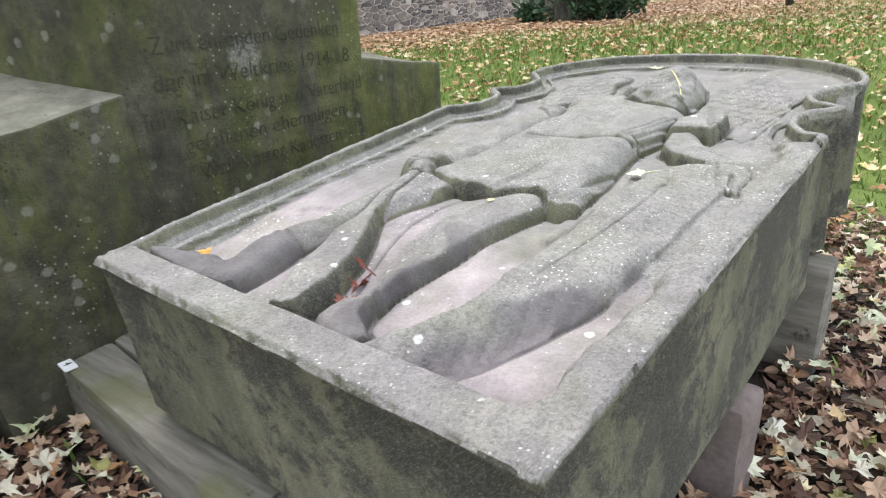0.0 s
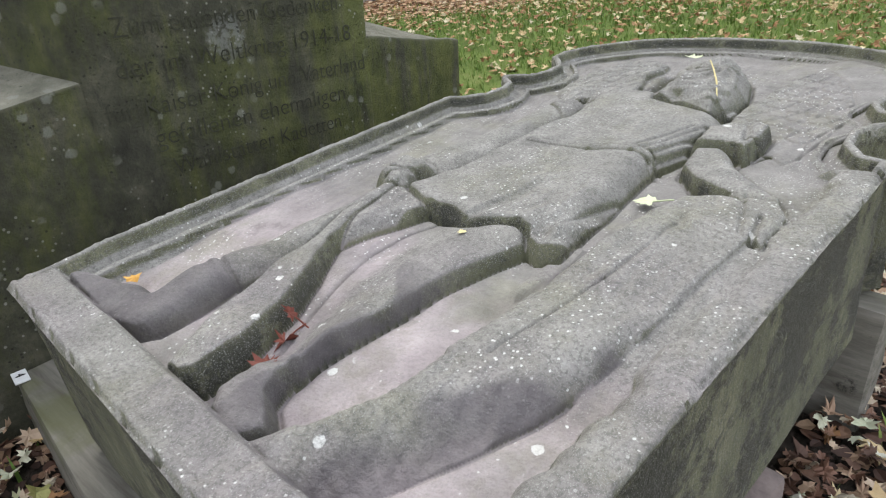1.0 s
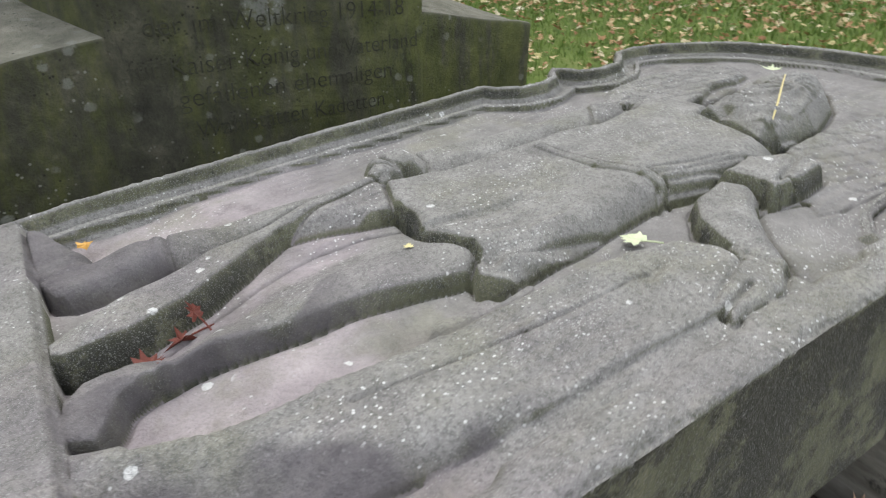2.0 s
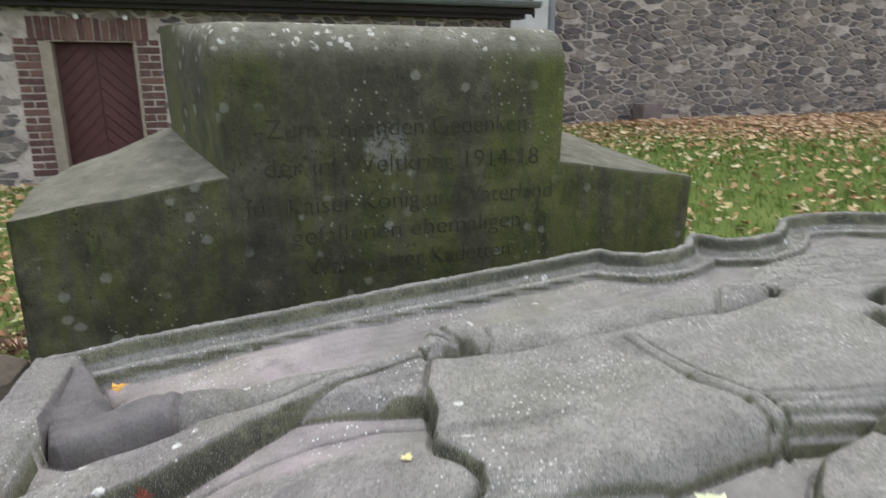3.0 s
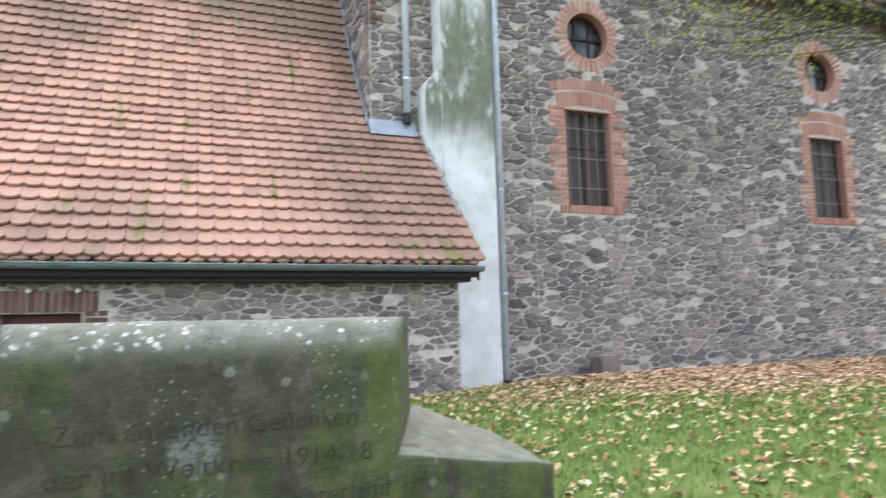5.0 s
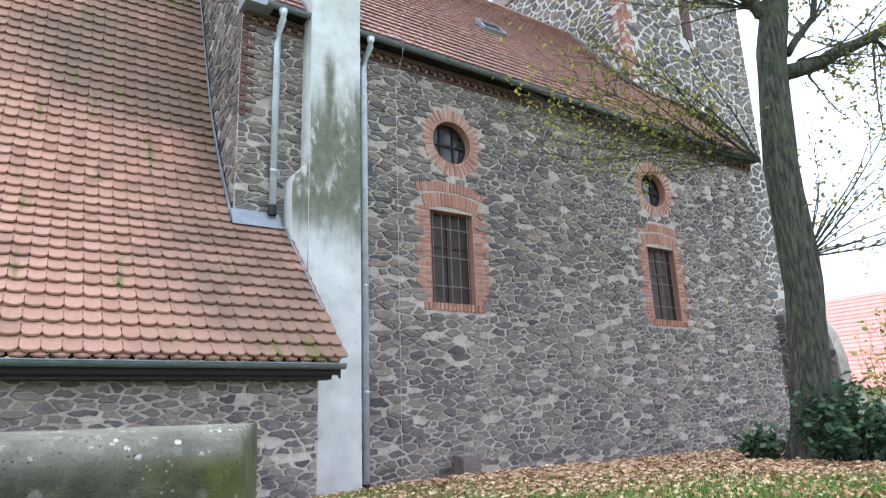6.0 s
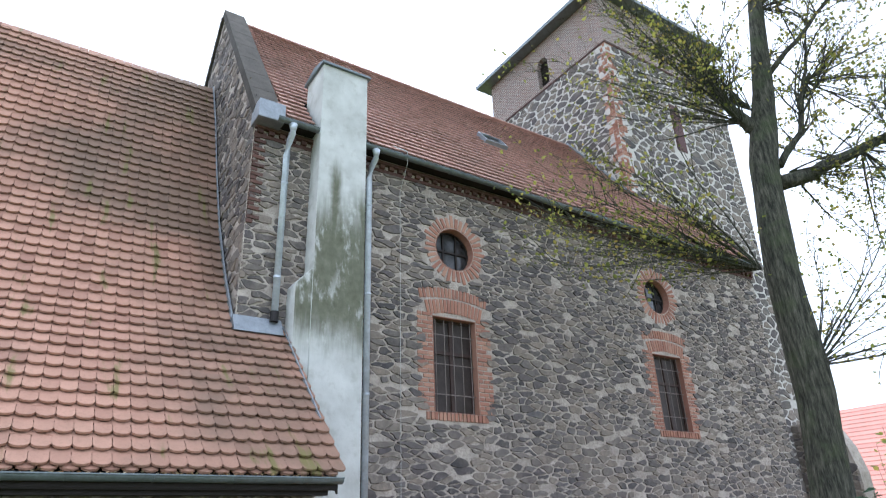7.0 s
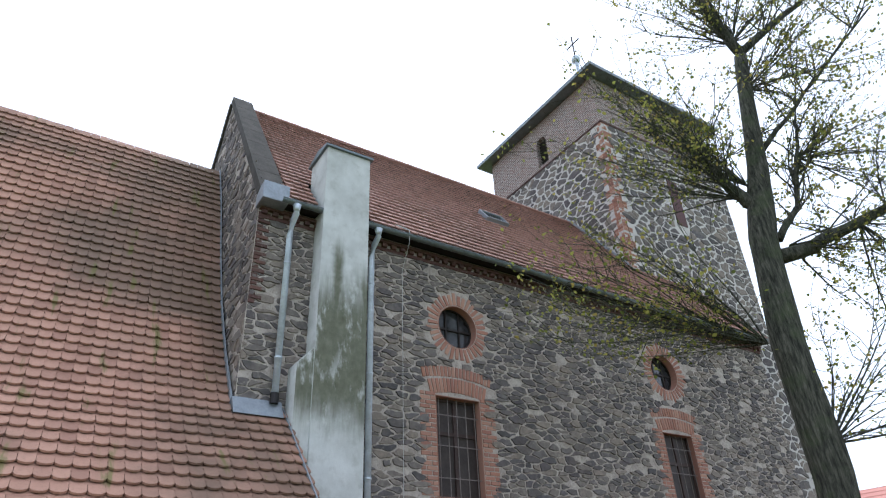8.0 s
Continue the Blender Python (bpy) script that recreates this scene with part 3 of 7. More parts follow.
def relief(U, V, edge):
    """Heights of the carved face: rim, sunk ground, winged figure with sword and long cloak."""
    floor = -0.042 - 0.016 * np_smooth(0.50, 0.12, V) + 0.016 * np_smooth(0.18, 0.27, U) * np_smooth(0.98, 1.08, V)
    wob = np.sin(U * 23 + V * 11) * 0.0016 + np.sin(V * 31 - U * 17) * 0.0012 + np.sin(U * 57 + 3) * np.sin(V * 49) * 0.0009
    H = floor + wob

    def seg(p, q):
        px, py, qx, qy = *p, *q
        t = np.clip(((U - px) * (qx - px) + (V - py) * (qy - py)) / ((qx - px) ** 2 + (qy - py) ** 2 + 1e-9), 0, 1)
        return np.hypot(U - px - t * (qx - px), V - py - t * (qy - py)), t

    def form(pts, top, soft, cut=0.006, flat=0.0):
        """A carved body inside a polygon; each side rounds over by its own width, onto what lies beneath."""
        nonlocal H
        inside, dist, rise = np.zeros(U.shape, bool), np.full(U.shape, 9.0), np.ones(U.shape)
        soft = soft if hasattr(soft, "__len__") else [soft] * len(pts)
        for (x0, y0), (x1, y1), s in zip(pts, pts[1:] + pts[:1], soft):
            inside ^= ((y0 > V) != (y1 > V)) & (U < (x1 - x0) * (V - y0) / (y1 - y0 + 1e-12) + x0)
            d = seg((x0, y0), (x1, y1))[0]
            dist = np.minimum(dist, d)
            k = 1 - np.clip(d / s, 0, 1)
            if s <= 0.03:
                g = 0.5 * np.clip(d / min(s, 0.009), 0, 1) + 0.5 * (flat * (1 - k) + (1 - flat) * np.sqrt(1 - k * k))
            elif s < 0.08:
                g = 1 - k * k
            else:
                g = 1 - k * k * (3 - 2 * k)
            rise = np.minimum(rise, g)
        up = H + np.clip(top + wob - H, 0, 1) * rise
        H = np.where(inside, up, H - 1.3 * cut * np.exp(-(dist / 0.006) ** 2))
        return inside, np.where(inside, dist, 0)

    cuts = []

    def groove(p, q, deep, wide):
        cuts.append((p, q, deep, wide))

    def ridge(p, q, tall, wide, own=True):
        nonlocal H
        H = H + np.where(own, tall * np.exp(-(seg(p, q)[0] / wide) ** 2), 0)

    # wings behind the head and shoulders, with overlapping feathers
    l_in, _ = form([(-0.386, 1.50), (-0.405, 1.70), (-0.375, 1.86), (-0.29, 1.93), (-0.215, 1.89), (-0.19, 1.80), (-0.205, 1.72), (-0.165, 1.62), (-0.12, 1.52), (-0.30, 1.42)], -0.022, [0.03, 0.03, 0.04, 0.05, 0.02, 0.02, 0.02, 0.02, 0.02, 0.05], 0.002)
    w_in, _ = form([(0.16, 1.46), (0.17, 1.72), (0.19, 1.90), (0.245, 1.93), (0.33, 1.80), (0.385, 1.65), (0.405, 1.52), (0.376, 1.38), (0.392, 1.27), (0.376, 1.226), (0.345, 1.25), (0.294, 1.25), (0.25, 1.38)], -0.026, 0.02, 0.004)
    for k in range(8):
        for m in range(5):
            cu, cv = 0.18 + 0.050 * m + 0.025 * (k % 2), 1.88 - 0.060 * k - 0.012 * m
            for own, off in ((w_in, U - cu), (l_in, U + cu + 0.04)):
                d = np.hypot(off / 0.034, (V - cv) / 0.060)
                low = own & (V < cv + 0.01)
                H = np.where(low & (d < 1), H + 0.0022 * d ** 2, H)
                H = np.where(low, H - 0.0026 * np.exp(-((d - 1.06) / 0.09) ** 2), H)
    groove((0.405, 1.50), (0.392, 1.27), 0.004, 0.004)
    groove((0.294, 1.245), (0.345, 1.25), 0.008, 0.004)
    groove((0.31, 1.16), (0.345, 1.25), 0.007, 0.004)
    # leg beside the rim, its foot in profile
    f_in, _ = form([(-0.502, 0.088), (-0.498, 0.115), (-0.470, 0.135), (-0.40, 0.165), (-0.345, 0.195), (-0.338, 0.29), (-0.322, 0.40), (-0.318, 0.50), (-0.31, 0.62), (-0.30, 0.76), (-0.10, 0.76), (-0.14, 0.62), (-0.17, 0.50), (-0.20, 0.42), (-0.228, 0.30), (-0.222, 0.20), (-0.218, 0.14), (-0.24, 0.108), (-0.30, 0.088)],
                   -0.006, [0.015, 0.015, 0.02, 0.03, 0.04, 0.05, 0.06, 0.06, 0.06, 0.06, 0.03, 0.045, 0.05, 0.05, 0.04, 0.035, 0.03, 0.03, 0.012], 0.008)
    H = np.where(f_in, H + 0.008 * np_smooth(-0.42, -0.49, U) - 0.018 * np_smooth(0.28, 0.16, V) * np_smooth(-0.42, -0.30, U), H)
    ridge((-0.335, 0.298), (-0.232, 0.285), 0.004, 0.008, f_in)
    groove((-0.335, 0.315), (-0.228, 0.300), 0.004, 0.004)
    # free leg: a slow slope that breaks off steeply along the shin
    r_in, _ = form([(0.012, 0.24), (-0.035, 0.33), (-0.075, 0.44), (-0.10, 0.52), (-0.095, 0.60), (-0.07, 0.72), (0.13, 0.745), (0.155, 0.69), (0.130, 0.57), (0.117, 0.486), (0.110, 0.405), (0.099, 0.335), (0.086, 0.252), (0.090, 0.200), (0.106, 0.168), (0.142, 0.150), (0.168, 0.128), (0.152, 0.090), (0.10, 0.086), (0.045, 0.096), (0.012, 0.122), (0.008, 0.18)],
                   -0.008, [0.09, 0.13, 0.15, 0.16, 0.16, 0.02, 0.04, 0.03, 0.026, 0.024, 0.022, 0.022, 0.022, 0.022, 0.025, 0.03, 0.03, 0.02, 0.03, 0.035, 0.045, 0.06], 0.010)
    H = np.where(r_in, H - 0.010 * np_smooth(0.20, 0.12, V), H)
    ridge((0.045, 0.262), (0.075, 0.225), 0.004, 0.007, r_in)
    ridge((0.075, 0.225), (0.096, 0.245), 0.004, 0.007, r_in)
    groove((0.040, 0.278), (0.070, 0.240), 0.004, 0.004)
    # cloak that falls beside the legs in one long curve
    c_in, _ = form([(0.150, 0.088), (0.198, 0.172), (0.235, 0.248), (0.242, 0.36), (0.252, 0.45), (0.255, 0.56), (0.246, 0.74), (0.258, 0.87), (0.290, 0.985), (0.40, 1.01), (0.472, 1.0), (0.473, 0.88), (0.466, 0.71), (0.466, 0.60), (0.459, 0.528), (0.443, 0.445), (0.419, 0.357), (0.392, 0.283), (0.346, 0.187), (0.300, 0.108), (0.285, 0.086)],
                   -0.002, [0.03, 0.035, 0.035, 0.03, 0.03, 0.035, 0.035, 0.03, 0.03, 0.02, 0.012, 0.012, 0.014, 0.02, 0.035, 0.055, 0.075, 0.09, 0.10, 0.08, 0.015], 0.008, 0.35)
    H = np.where(c_in, H - 0.010 * np_smooth(0.30, 0.10, V), H)
    H = np.where(c_in, H + 0.0009 * np.sin(330 * (V + 0.32 * U) + 4 * np.sin(11 * U) + 2 * np.sin(23 * V)) * np.clip(np.sin(U * 21 + V * 7) + 0.5, 0, 1), H)
    groove((0.340, 0.857), (0.345, 0.627), 0.004, 0.0035)
    groove((0.345, 0.627), (0.314, 0.394), 0.004, 0.0035)
    H = np.where(c_in, H + 0.004 * np_smooth(0.315, 0.345, U) * np_smooth(0.38, 0.5, V), H)
    H = H - 0.012 * np.exp(-(seg((0.338, 0.880), (0.352, 0.84))[0] / 0.011) ** 2)
    H = np.where((U > 0.435) & (V > 0.30), np.maximum(H, -0.052 + 0.042 * np_smooth(0.30, 0.66, V) * np_smooth(1.06, 1.0, V)), H)
    # thin ledge in the ground beside the knee
    form([(0.235, 0.74), (0.243, 0.62), (0.228, 0.54), (0.205, 0.56), (0.20, 0.66), (0.19, 0.74)], -0.034, 0.012, 0.0)
    # tunic: soft chest, a ridge towards the falling side, folded hem
    t_in, t_d = form([(-0.212, 0.722), (-0.125, 0.694), (-0.055, 0.688), (0.0, 0.672), (0.036, 0.676), (0.072, 0.700), (0.102, 0.712), (0.130, 0.704), (0.150, 0.676), (0.182, 0.662), (0.217, 0.678), (0.213, 0.72), (0.204, 0.80), (0.196, 0.88), (0.186, 0.96), (0.174, 1.03), (0.166, 1.10), (0.195, 1.20), (0.205, 1.33), (0.16, 1.44), (0.08, 1.50), (-0.04, 1.53), (-0.17, 1.53), (-0.26, 1.46), (-0.205, 1.38), (-0.188, 1.25), (-0.202, 1.13), (-0.198, 0.98), (-0.208, 0.85)],
                     0.006, [0.012] * 10 + [0.03, 0.055, 0.06, 0.06, 0.055, 0.05, 0.05, 0.05, 0.06, 0.07, 0.06, 0.05, 0.05, 0.06, 0.045, 0.045, 0.045, 0.045, 0.03], 0.012, 0.15)
    hem = np_smooth(1.02, 0.70, V) * t_in
    line = 0.004 + 0.17 * (V - 0.684)
    H = H - 0.007 * hem * np_smooth(0.020, 0.0, np.abs(U - line - 0.012)) - 0.004 * hem * np_smooth(line + 0.06, line, U) * (U > line)
    crest = 0.104 + 0.30 * (V - 0.715) - 0.20 * np.clip(V - 0.86, 0, 1)
    H = H + 0.006 * hem * np.exp(-((U - crest) / 0.016) ** 2) - 0.012 * hem * np.exp(-((U - crest - 0.045) / 0.015) ** 2) + 0.005 * hem * np.exp(-((U - crest - 0.075) / 0.012) ** 2)
    H = H - 0.020 * t_in * np.exp(-(seg((0.165, 0.705), (0.178, 0.69))[0] / 0.018) ** 2)
    groove((-0.10, 0.700), (0.0, 0.682), 0.004, 0.010)
    groove((0.170, 0.735), (0.188, 0.92), 0.004, 0.004)
    # belt: a raised cord, and gathered cloth beside it
    for a, c in [((-0.135, 1.055), (0.02, 1.072)), ((0.02, 1.072), (0.11, 1.102)), ((0.11, 1.102), (0.150, 1.108)), ((0.150, 1.108), (0.185, 1.08))]:
        ridge(a, c, 0.004, 0.008, t_in)
        groove((a[0], a[1] + 0.014), (c[0], c[1] + 0.014), 0.005, 0.004)
        groove((a[0], a[1] - 0.013), (c[0], c[1] - 0.013), 0.004, 0.004)
    for a, c in [((0.125, 1.12), (0.172, 1.32)), ((0.145, 1.125), (0.19, 1.29)), ((0.16, 1.12), (0.20, 1.25)), ((0.10, 1.125), (0.15, 1.30)), ((0.175, 1.11), (0.208, 1.20))]:
        groove(a, c, 0.0045, 0.0045)
    # arm that hangs to the sword
    a_in, _ = form([(-0.335, 0.82), (-0.362, 0.88), (-0.362, 0.96), (-0.335, 1.12), (-0.322, 1.28), (-0.328, 1.40), (-0.29, 1.45), (-0.20, 1.42), (-0.188, 1.27), (-0.205, 1.13), (-0.202, 0.98), (-0.215, 0.82)],
                   -0.008, [0.04, 0.06, 0.06, 0.06, 0.06, 0.05, 0.05, 0.05, 0.05, 0.05, 0.05, 0.03], 0.006)
    for a, c in [((-0.212, 0.84), (-0.200, 0.98)), ((-0.200, 0.98), (-0.204, 1.13)), ((-0.204, 1.13), (-0.188, 1.26))]:
        groove(a, c, 0.006, 0.006)
    ridge((-0.325, 1.385), (-0.20, 1.295), 0.004, 0.010)
    groove((-0.325, 1.365), (-0.20, 1.278), 0.006, 0.005)
    # bent arm: wide sleeve, forearm, hand on the cloak
    form([(0.222, 1.098), (0.206, 1.19), (0.275, 1.215), (0.322, 1.145), (0.385, 1.082), (0.448, 1.04), (0.462, 0.985), (0.400, 0.985), (0.343, 1.005), (0.281, 1.035)], 0.002, [0.03, 0.03, 0.035, 0.035, 0.035, 0.02, 0.02, 0.02, 0.02, 0.02], 0.010)
    form([(0.190, 1.205), (0.178, 1.33), (0.21, 1.38), (0.255, 1.378), (0.306, 1.36), (0.322, 1.272), (0.316, 1.185), (0.281, 1.202)], 0.014, [0.03, 0.06, 0.05, 0.03, 0.010, 0.010, 0.012, 0.02], 0.010, 0.2)
    groove((0.215, 1.20), (0.285, 1.205), 0.006, 0.005)
    groove((0.255, 1.36), (0.30, 1.22), 0.005, 0.006)
    form([(0.400, 0.995), (0.462, 1.0), (0.487, 0.955), (0.489, 0.846), (0.449, 0.860), (0.425, 0.93)], 0.001, 0.018, 0.006)
    groove((0.452, 0.93), (0.470, 0.850), 0.007, 0.005)
    # sword: flat blade with a steep side, point towards the foot
    k_in, _ = form([(-0.070, 0.090), (-0.140, 0.215), (-0.182, 0.34), (-0.212, 0.48), (-0.268, 0.65), (-0.290, 0.745), (-0.258, 0.745), (-0.214, 0.58), (-0.168, 0.478), (-0.100, 0.39), (-0.050, 0.30), (-0.014, 0.20), (-0.004, 0.112), (-0.02, 0.092)],
                   0.0, [0.022, 0.022, 0.022, 0.022, 0.02, 0.01, 0.012, 0.012, 0.010, 0.010, 0.010, 0.010, 0.012, 0.012], 0.012, 0.3)
    H = np.where(k_in, H - 0.004 * np_smooth(-0.02, 0.05, np.sin(V * 37 + U * 21) * 0.05), H)
    # fist round the hilt
    form([(-0.350, 0.735), (-0.365, 0.795), (-0.335, 0.850), (-0.26, 0.848), (-0.21, 0.825), (-0.215, 0.795), (-0.245, 0.785), (-0.235, 0.725), (-0.29, 0.712)], 0.010, 0.035, 0.008)
    ridge((-0.325, 0.815), (-0.235, 0.815), 0.007, 0.012)
    groove((-0.335, 0.765), (-0.25, 0.79), 0.008, 0.007)
    groove((-0.30, 0.735), (-0.27, 0.775), 0.008, 0.006)
    # head turned away, thick hair
    form([(-0.03, 1.44), (-0.062, 1.56), (-0.095, 1.66), (-0.110, 1.76), (-0.062, 1.855), (0.02, 1.865), (0.10, 1.755), (0.155, 1.60), (0.170, 1.46), (0.135, 1.41), (0.06, 1.43)], 0.036, [0.045, 0.045, 0.06, 0.079, 0.079, 0.079, 0.079, 0.07, 0.05, 0.045, 0.04], 0.012)
    hair = (H > 0.012) & (V > 1.44) & (U > -0.02)
    turn = np.arctan2(V - 1.66, U - 0.05)
    H = np.where(hair, H + 0.0055 * np.sin(9 * turn + 75 * np.hypot(U - 0.05, V - 1.66) + 2 * np.sin(V * 40)), H)
    groove((-0.085, 1.66), (-0.02, 1.64), 0.010, 0.012)
    groove((-0.050, 1.56), (0.01, 1.55), 0.008, 0.010)
    groove((-0.04, 1.47), (0.03, 1.45), 0.008, 0.010)
    groove((-0.150, 1.58), (-0.150, 1.78), 0.020, 0.014)
    for _ in range(1):
        P = np.pad(H, 1, mode="edge")
        H = (4 * H + 2 * (P[:-2, 1:-1] + P[2:, 1:-1] + P[1:-1, :-2] + P[1:-1, 2:]) + P[:-2, :-2] + P[:-2, 2:] + P[2:, :-2] + P[2:, 2:]) / 16
    for p, q, deep, wide in cuts:
        H = H - 1.6 * deep * np.exp(-(seg(p, q)[0] / wide) ** 2)
    # rim: roll, cove and fillet on three sides, a broad broken edge along the open side
    chips = 0.006 * np_smooth(0.35, 0.9, np.sin(V * 83 + np.sin(V * 19) * 3 + U * 60) * np.sin(V * 29 + 1)) + 0.0025 * np.sin(V * 171 + 4 * np.sin(V * 37))
    prof = np.interp(edge, [0, 0.004, 0.010, 0.019, 0.023, 0.028, 0.040, 0.055, 0.060, 0.063, 0.074, 0.077, 0.090, 0.10], [-0.006, 0.004, 0.010, 0.010, 0.004, -0.018, -0.032, -0.037, -0.037, -0.022, -0.025, -0.046, -0.054, -0.2])
    prof = prof - 0.006 * np_smooth(0.22, 0.08, V) - 0.005 * np_smooth(1.7, 2.0, V)
    wide = np.interp(edge + 0.006 * np.sin(V * 19) + 0.004 * np.sin(V * 47) + 0.003 * np.sin(V * 113), [0, 0.004, 0.012, 0.056, 0.068, 0.082, 0.096, 0.1], [-0.010, -0.004, 0.0, -0.002, -0.008, -0.026, -0.056, -0.2])
    prof = np.where((U > 0.3) & (V < 1.20), wide, prof)
    foot = np.where(V < 0.098, -0.02 * np_smooth(0.082, 0.098, V) - 0.008 * np_smooth(0.012, 0.0, V) - 0.003 * np.clip(np.sin(U * 47 + 2 * np.sin(U * 21)), 0, 1) * np_smooth(0.03, 0.0, V), -0.2)
    corner = np.where((U > 0.46) & (V < 0.40), 0.0 - 0.062 * np_smooth(0.0, 0.035, (0.520 - U) + (V - 0.27) * 0.16 + 0.006 * np.sin(V * 60)), -0.2)
    rim = np.maximum(np.maximum(prof, foot), corner)
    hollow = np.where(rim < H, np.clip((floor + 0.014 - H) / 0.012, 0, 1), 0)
    H = np.where(edge < 0.055, rim, np.maximum(H, rim))
    H = H - np.where(edge < 0.016, chips * np_smooth(0.016, 0.002, edge), 0)
    # mauve of the shins, plus painted shade on the shin's and cloak's falling sides
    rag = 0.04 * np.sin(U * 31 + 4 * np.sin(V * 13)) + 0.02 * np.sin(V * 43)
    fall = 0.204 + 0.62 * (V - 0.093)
    mauve_shade = np.where(c_in, np_smooth(-0.01, 0.03, U - fall + rag * 0.5) * np_smooth(0.62, 0.48, V), 0)
    mauve_shade = np.maximum(mauve_shade, np.where(r_in, np_smooth(0.045, 0.085, U + rag) * np_smooth(0.60, 0.42, V) + 0.4 * np_smooth(0.42, 0.30, V), 0))
    mauve_shade = np.clip(np.maximum(mauve_shade, np.where(f_in, np_smooth(0.42, 0.30, V + rag), 0)), 0, 1) * (rim < H + 0.001)
    return H + wob * 0.4, hollow, mauve_shade


def make_slab():
    half = slab_half()
    loop = resample(half + [(-u * (1.0 + 0.065 * smooth01(v / 0.3)), v) for u, v in half[::-1]][1:], 0.005)
    L = np.array(loop)
    step = 0.0022
    us, vs = np.arange(-0.606, 0.5701, step), np.arange(0.0, 2.166, step)
    U, V = np.meshgrid(us, vs)
    A, B = L, np.roll(L, -1, 0)
    # distance to the outline, and inside test, row by row
    edge, near, inside = np.zeros(U.shape), np.zeros(U.shape + (2,)), np.zeros(U.shape, bool)
    for j in range(len(vs)):
        du, dv = us[:, None] - L[None, :, 0], vs[j] - L[None, :, 1]
        d2 = du * du + dv * dv
        k = d2.argmin(1)
        edge[j], near[j] = np.sqrt(d2[np.arange(len(us)), k]), L[k]
        cut = ((A[:, 1] > vs[j]) != (B[:, 1] > vs[j]))
        x = A[cut, 0] + (vs[j] - A[cut, 1]) / (B[cut, 1] - A[cut, 1]) * (B[cut, 0] - A[cut, 0])
        inside[j] = (us[:, None] < x[None, :]).sum(1) % 2 == 1
    good = inside & (edge > step * 0.75)
    H, hollow, mauve_shade = relief(U, V, edge)
    idx = -np.ones(U.shape, int)
    idx[good] = np.arange(good.sum())
    verts = np.stack([U[good], V[good], H[good]], 1)
    q = good[:-1, :-1] & good[1:, :-1] & good[:-1, 1:] & good[1:, 1:]
    quads = np.stack([idx[:-1, :-1][q], idx[:-1, 1:][q], idx[1:, 1:][q], idx[1:, :-1][q]], 1)
    # border edges of the kept quads, drawn out to the outline and down the sides
    seen = {}
    for f4 in quads.tolist():
        for a, b in zip(f4, f4[1:] + f4[:1]):
            if (b, a) in seen:
                del seen[b, a]
            else:
                seen[a, b] = 1
    nxt = dict(seen.keys())
    flat_near = near[good]
    extra, faces, top, low = [], quads.tolist(), {}, {}
    n0 = len(verts)
    depth, rng = 0.40, random.Random(4)
    for a in nxt:
        u, v = flat_near[a]
        rough = noise.noise((u * 9, v * 9, 1.7)) * 0.006
        top[a] = n0 + len(extra)
        extra.append((u, v, -0.009 + rough))
        for z in (-0.03, -0.15, -0.28, -depth):
            s = 1.0 - (0.012 if z < -0.02 else 0) + noise.noise((u * 6, v * 6, z * 7)) * 0.007
            extra.append((u * s, 1.0 + (v - 1.0) * s, z))
    for a, b in nxt.items():
        faces.append((a, top[a], top[b], b))
        for k in range(4):
            faces.append((top[a] + k, top[a] + k + 1, top[b] + k + 1, top[b] + k))
    first = next(iter(nxt))
    ring, k = [], first
    while True:
        ring.append(top[k] + 4)
        k = nxt[k]
        if k == first:
            break
    faces.append(ring[::-1])
    me = bpy.data.meshes.new("relief_slab")
    me.from_pydata([tuple(p) for p in verts.tolist()] + extra, [], faces)
    me.update()
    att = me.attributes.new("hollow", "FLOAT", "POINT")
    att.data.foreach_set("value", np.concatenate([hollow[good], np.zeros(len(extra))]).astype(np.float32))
    att = me.attributes.new("mauve_shade", "FLOAT", "POINT")
    att.data.foreach_set("value", np.concatenate([mauve_shade[good], np.zeros(len(extra))]).astype(np.float32))
    me.polygons.foreach_set("use_smooth", [True] * len(me.polygons))
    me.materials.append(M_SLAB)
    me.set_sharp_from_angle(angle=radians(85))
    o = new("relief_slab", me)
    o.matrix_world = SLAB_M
    tagged(o, "weathered grey sandstone slab carved with a winged figure, resting on beams", "grave slab")


make_slab()


# ---------- beams under the slab ----------
def timber():
    n = Nodes("weathered_timber", 0.9)
    grain = n.noise(9, 8, 0.65, n.stretch(0.25, 3, 3))
    col = n.ramp(grain, [(0.3, (0.075, 0.07, 0.055)), (0.5, (0.15, 0.142, 0.118)), (0.72, (0.235, 0.22, 0.19))])
    col = n.mix(n.calc("MULTIPLY", n.step(n.noise(4, 6), 0.47, 0.64), 0.65), col, (0.105, 0.11, 0.045))
    col = n.mix(n.step(n.noise(11, 8, 0.7), 0.6, 0.7), col, (0.035, 0.033, 0.028))
    n.bump(n.calc("ADD", grain, n.calc("MULTIPLY", n.noise(50, 5), 0.4)), 0.6, 0.008)
    return n.done(col)


M_BEAM = timber()
M_PINK = plain("pinkish_stone", (0.15, 0.122, 0.112), 0.9, 0, 0.4, 9, 0.5)


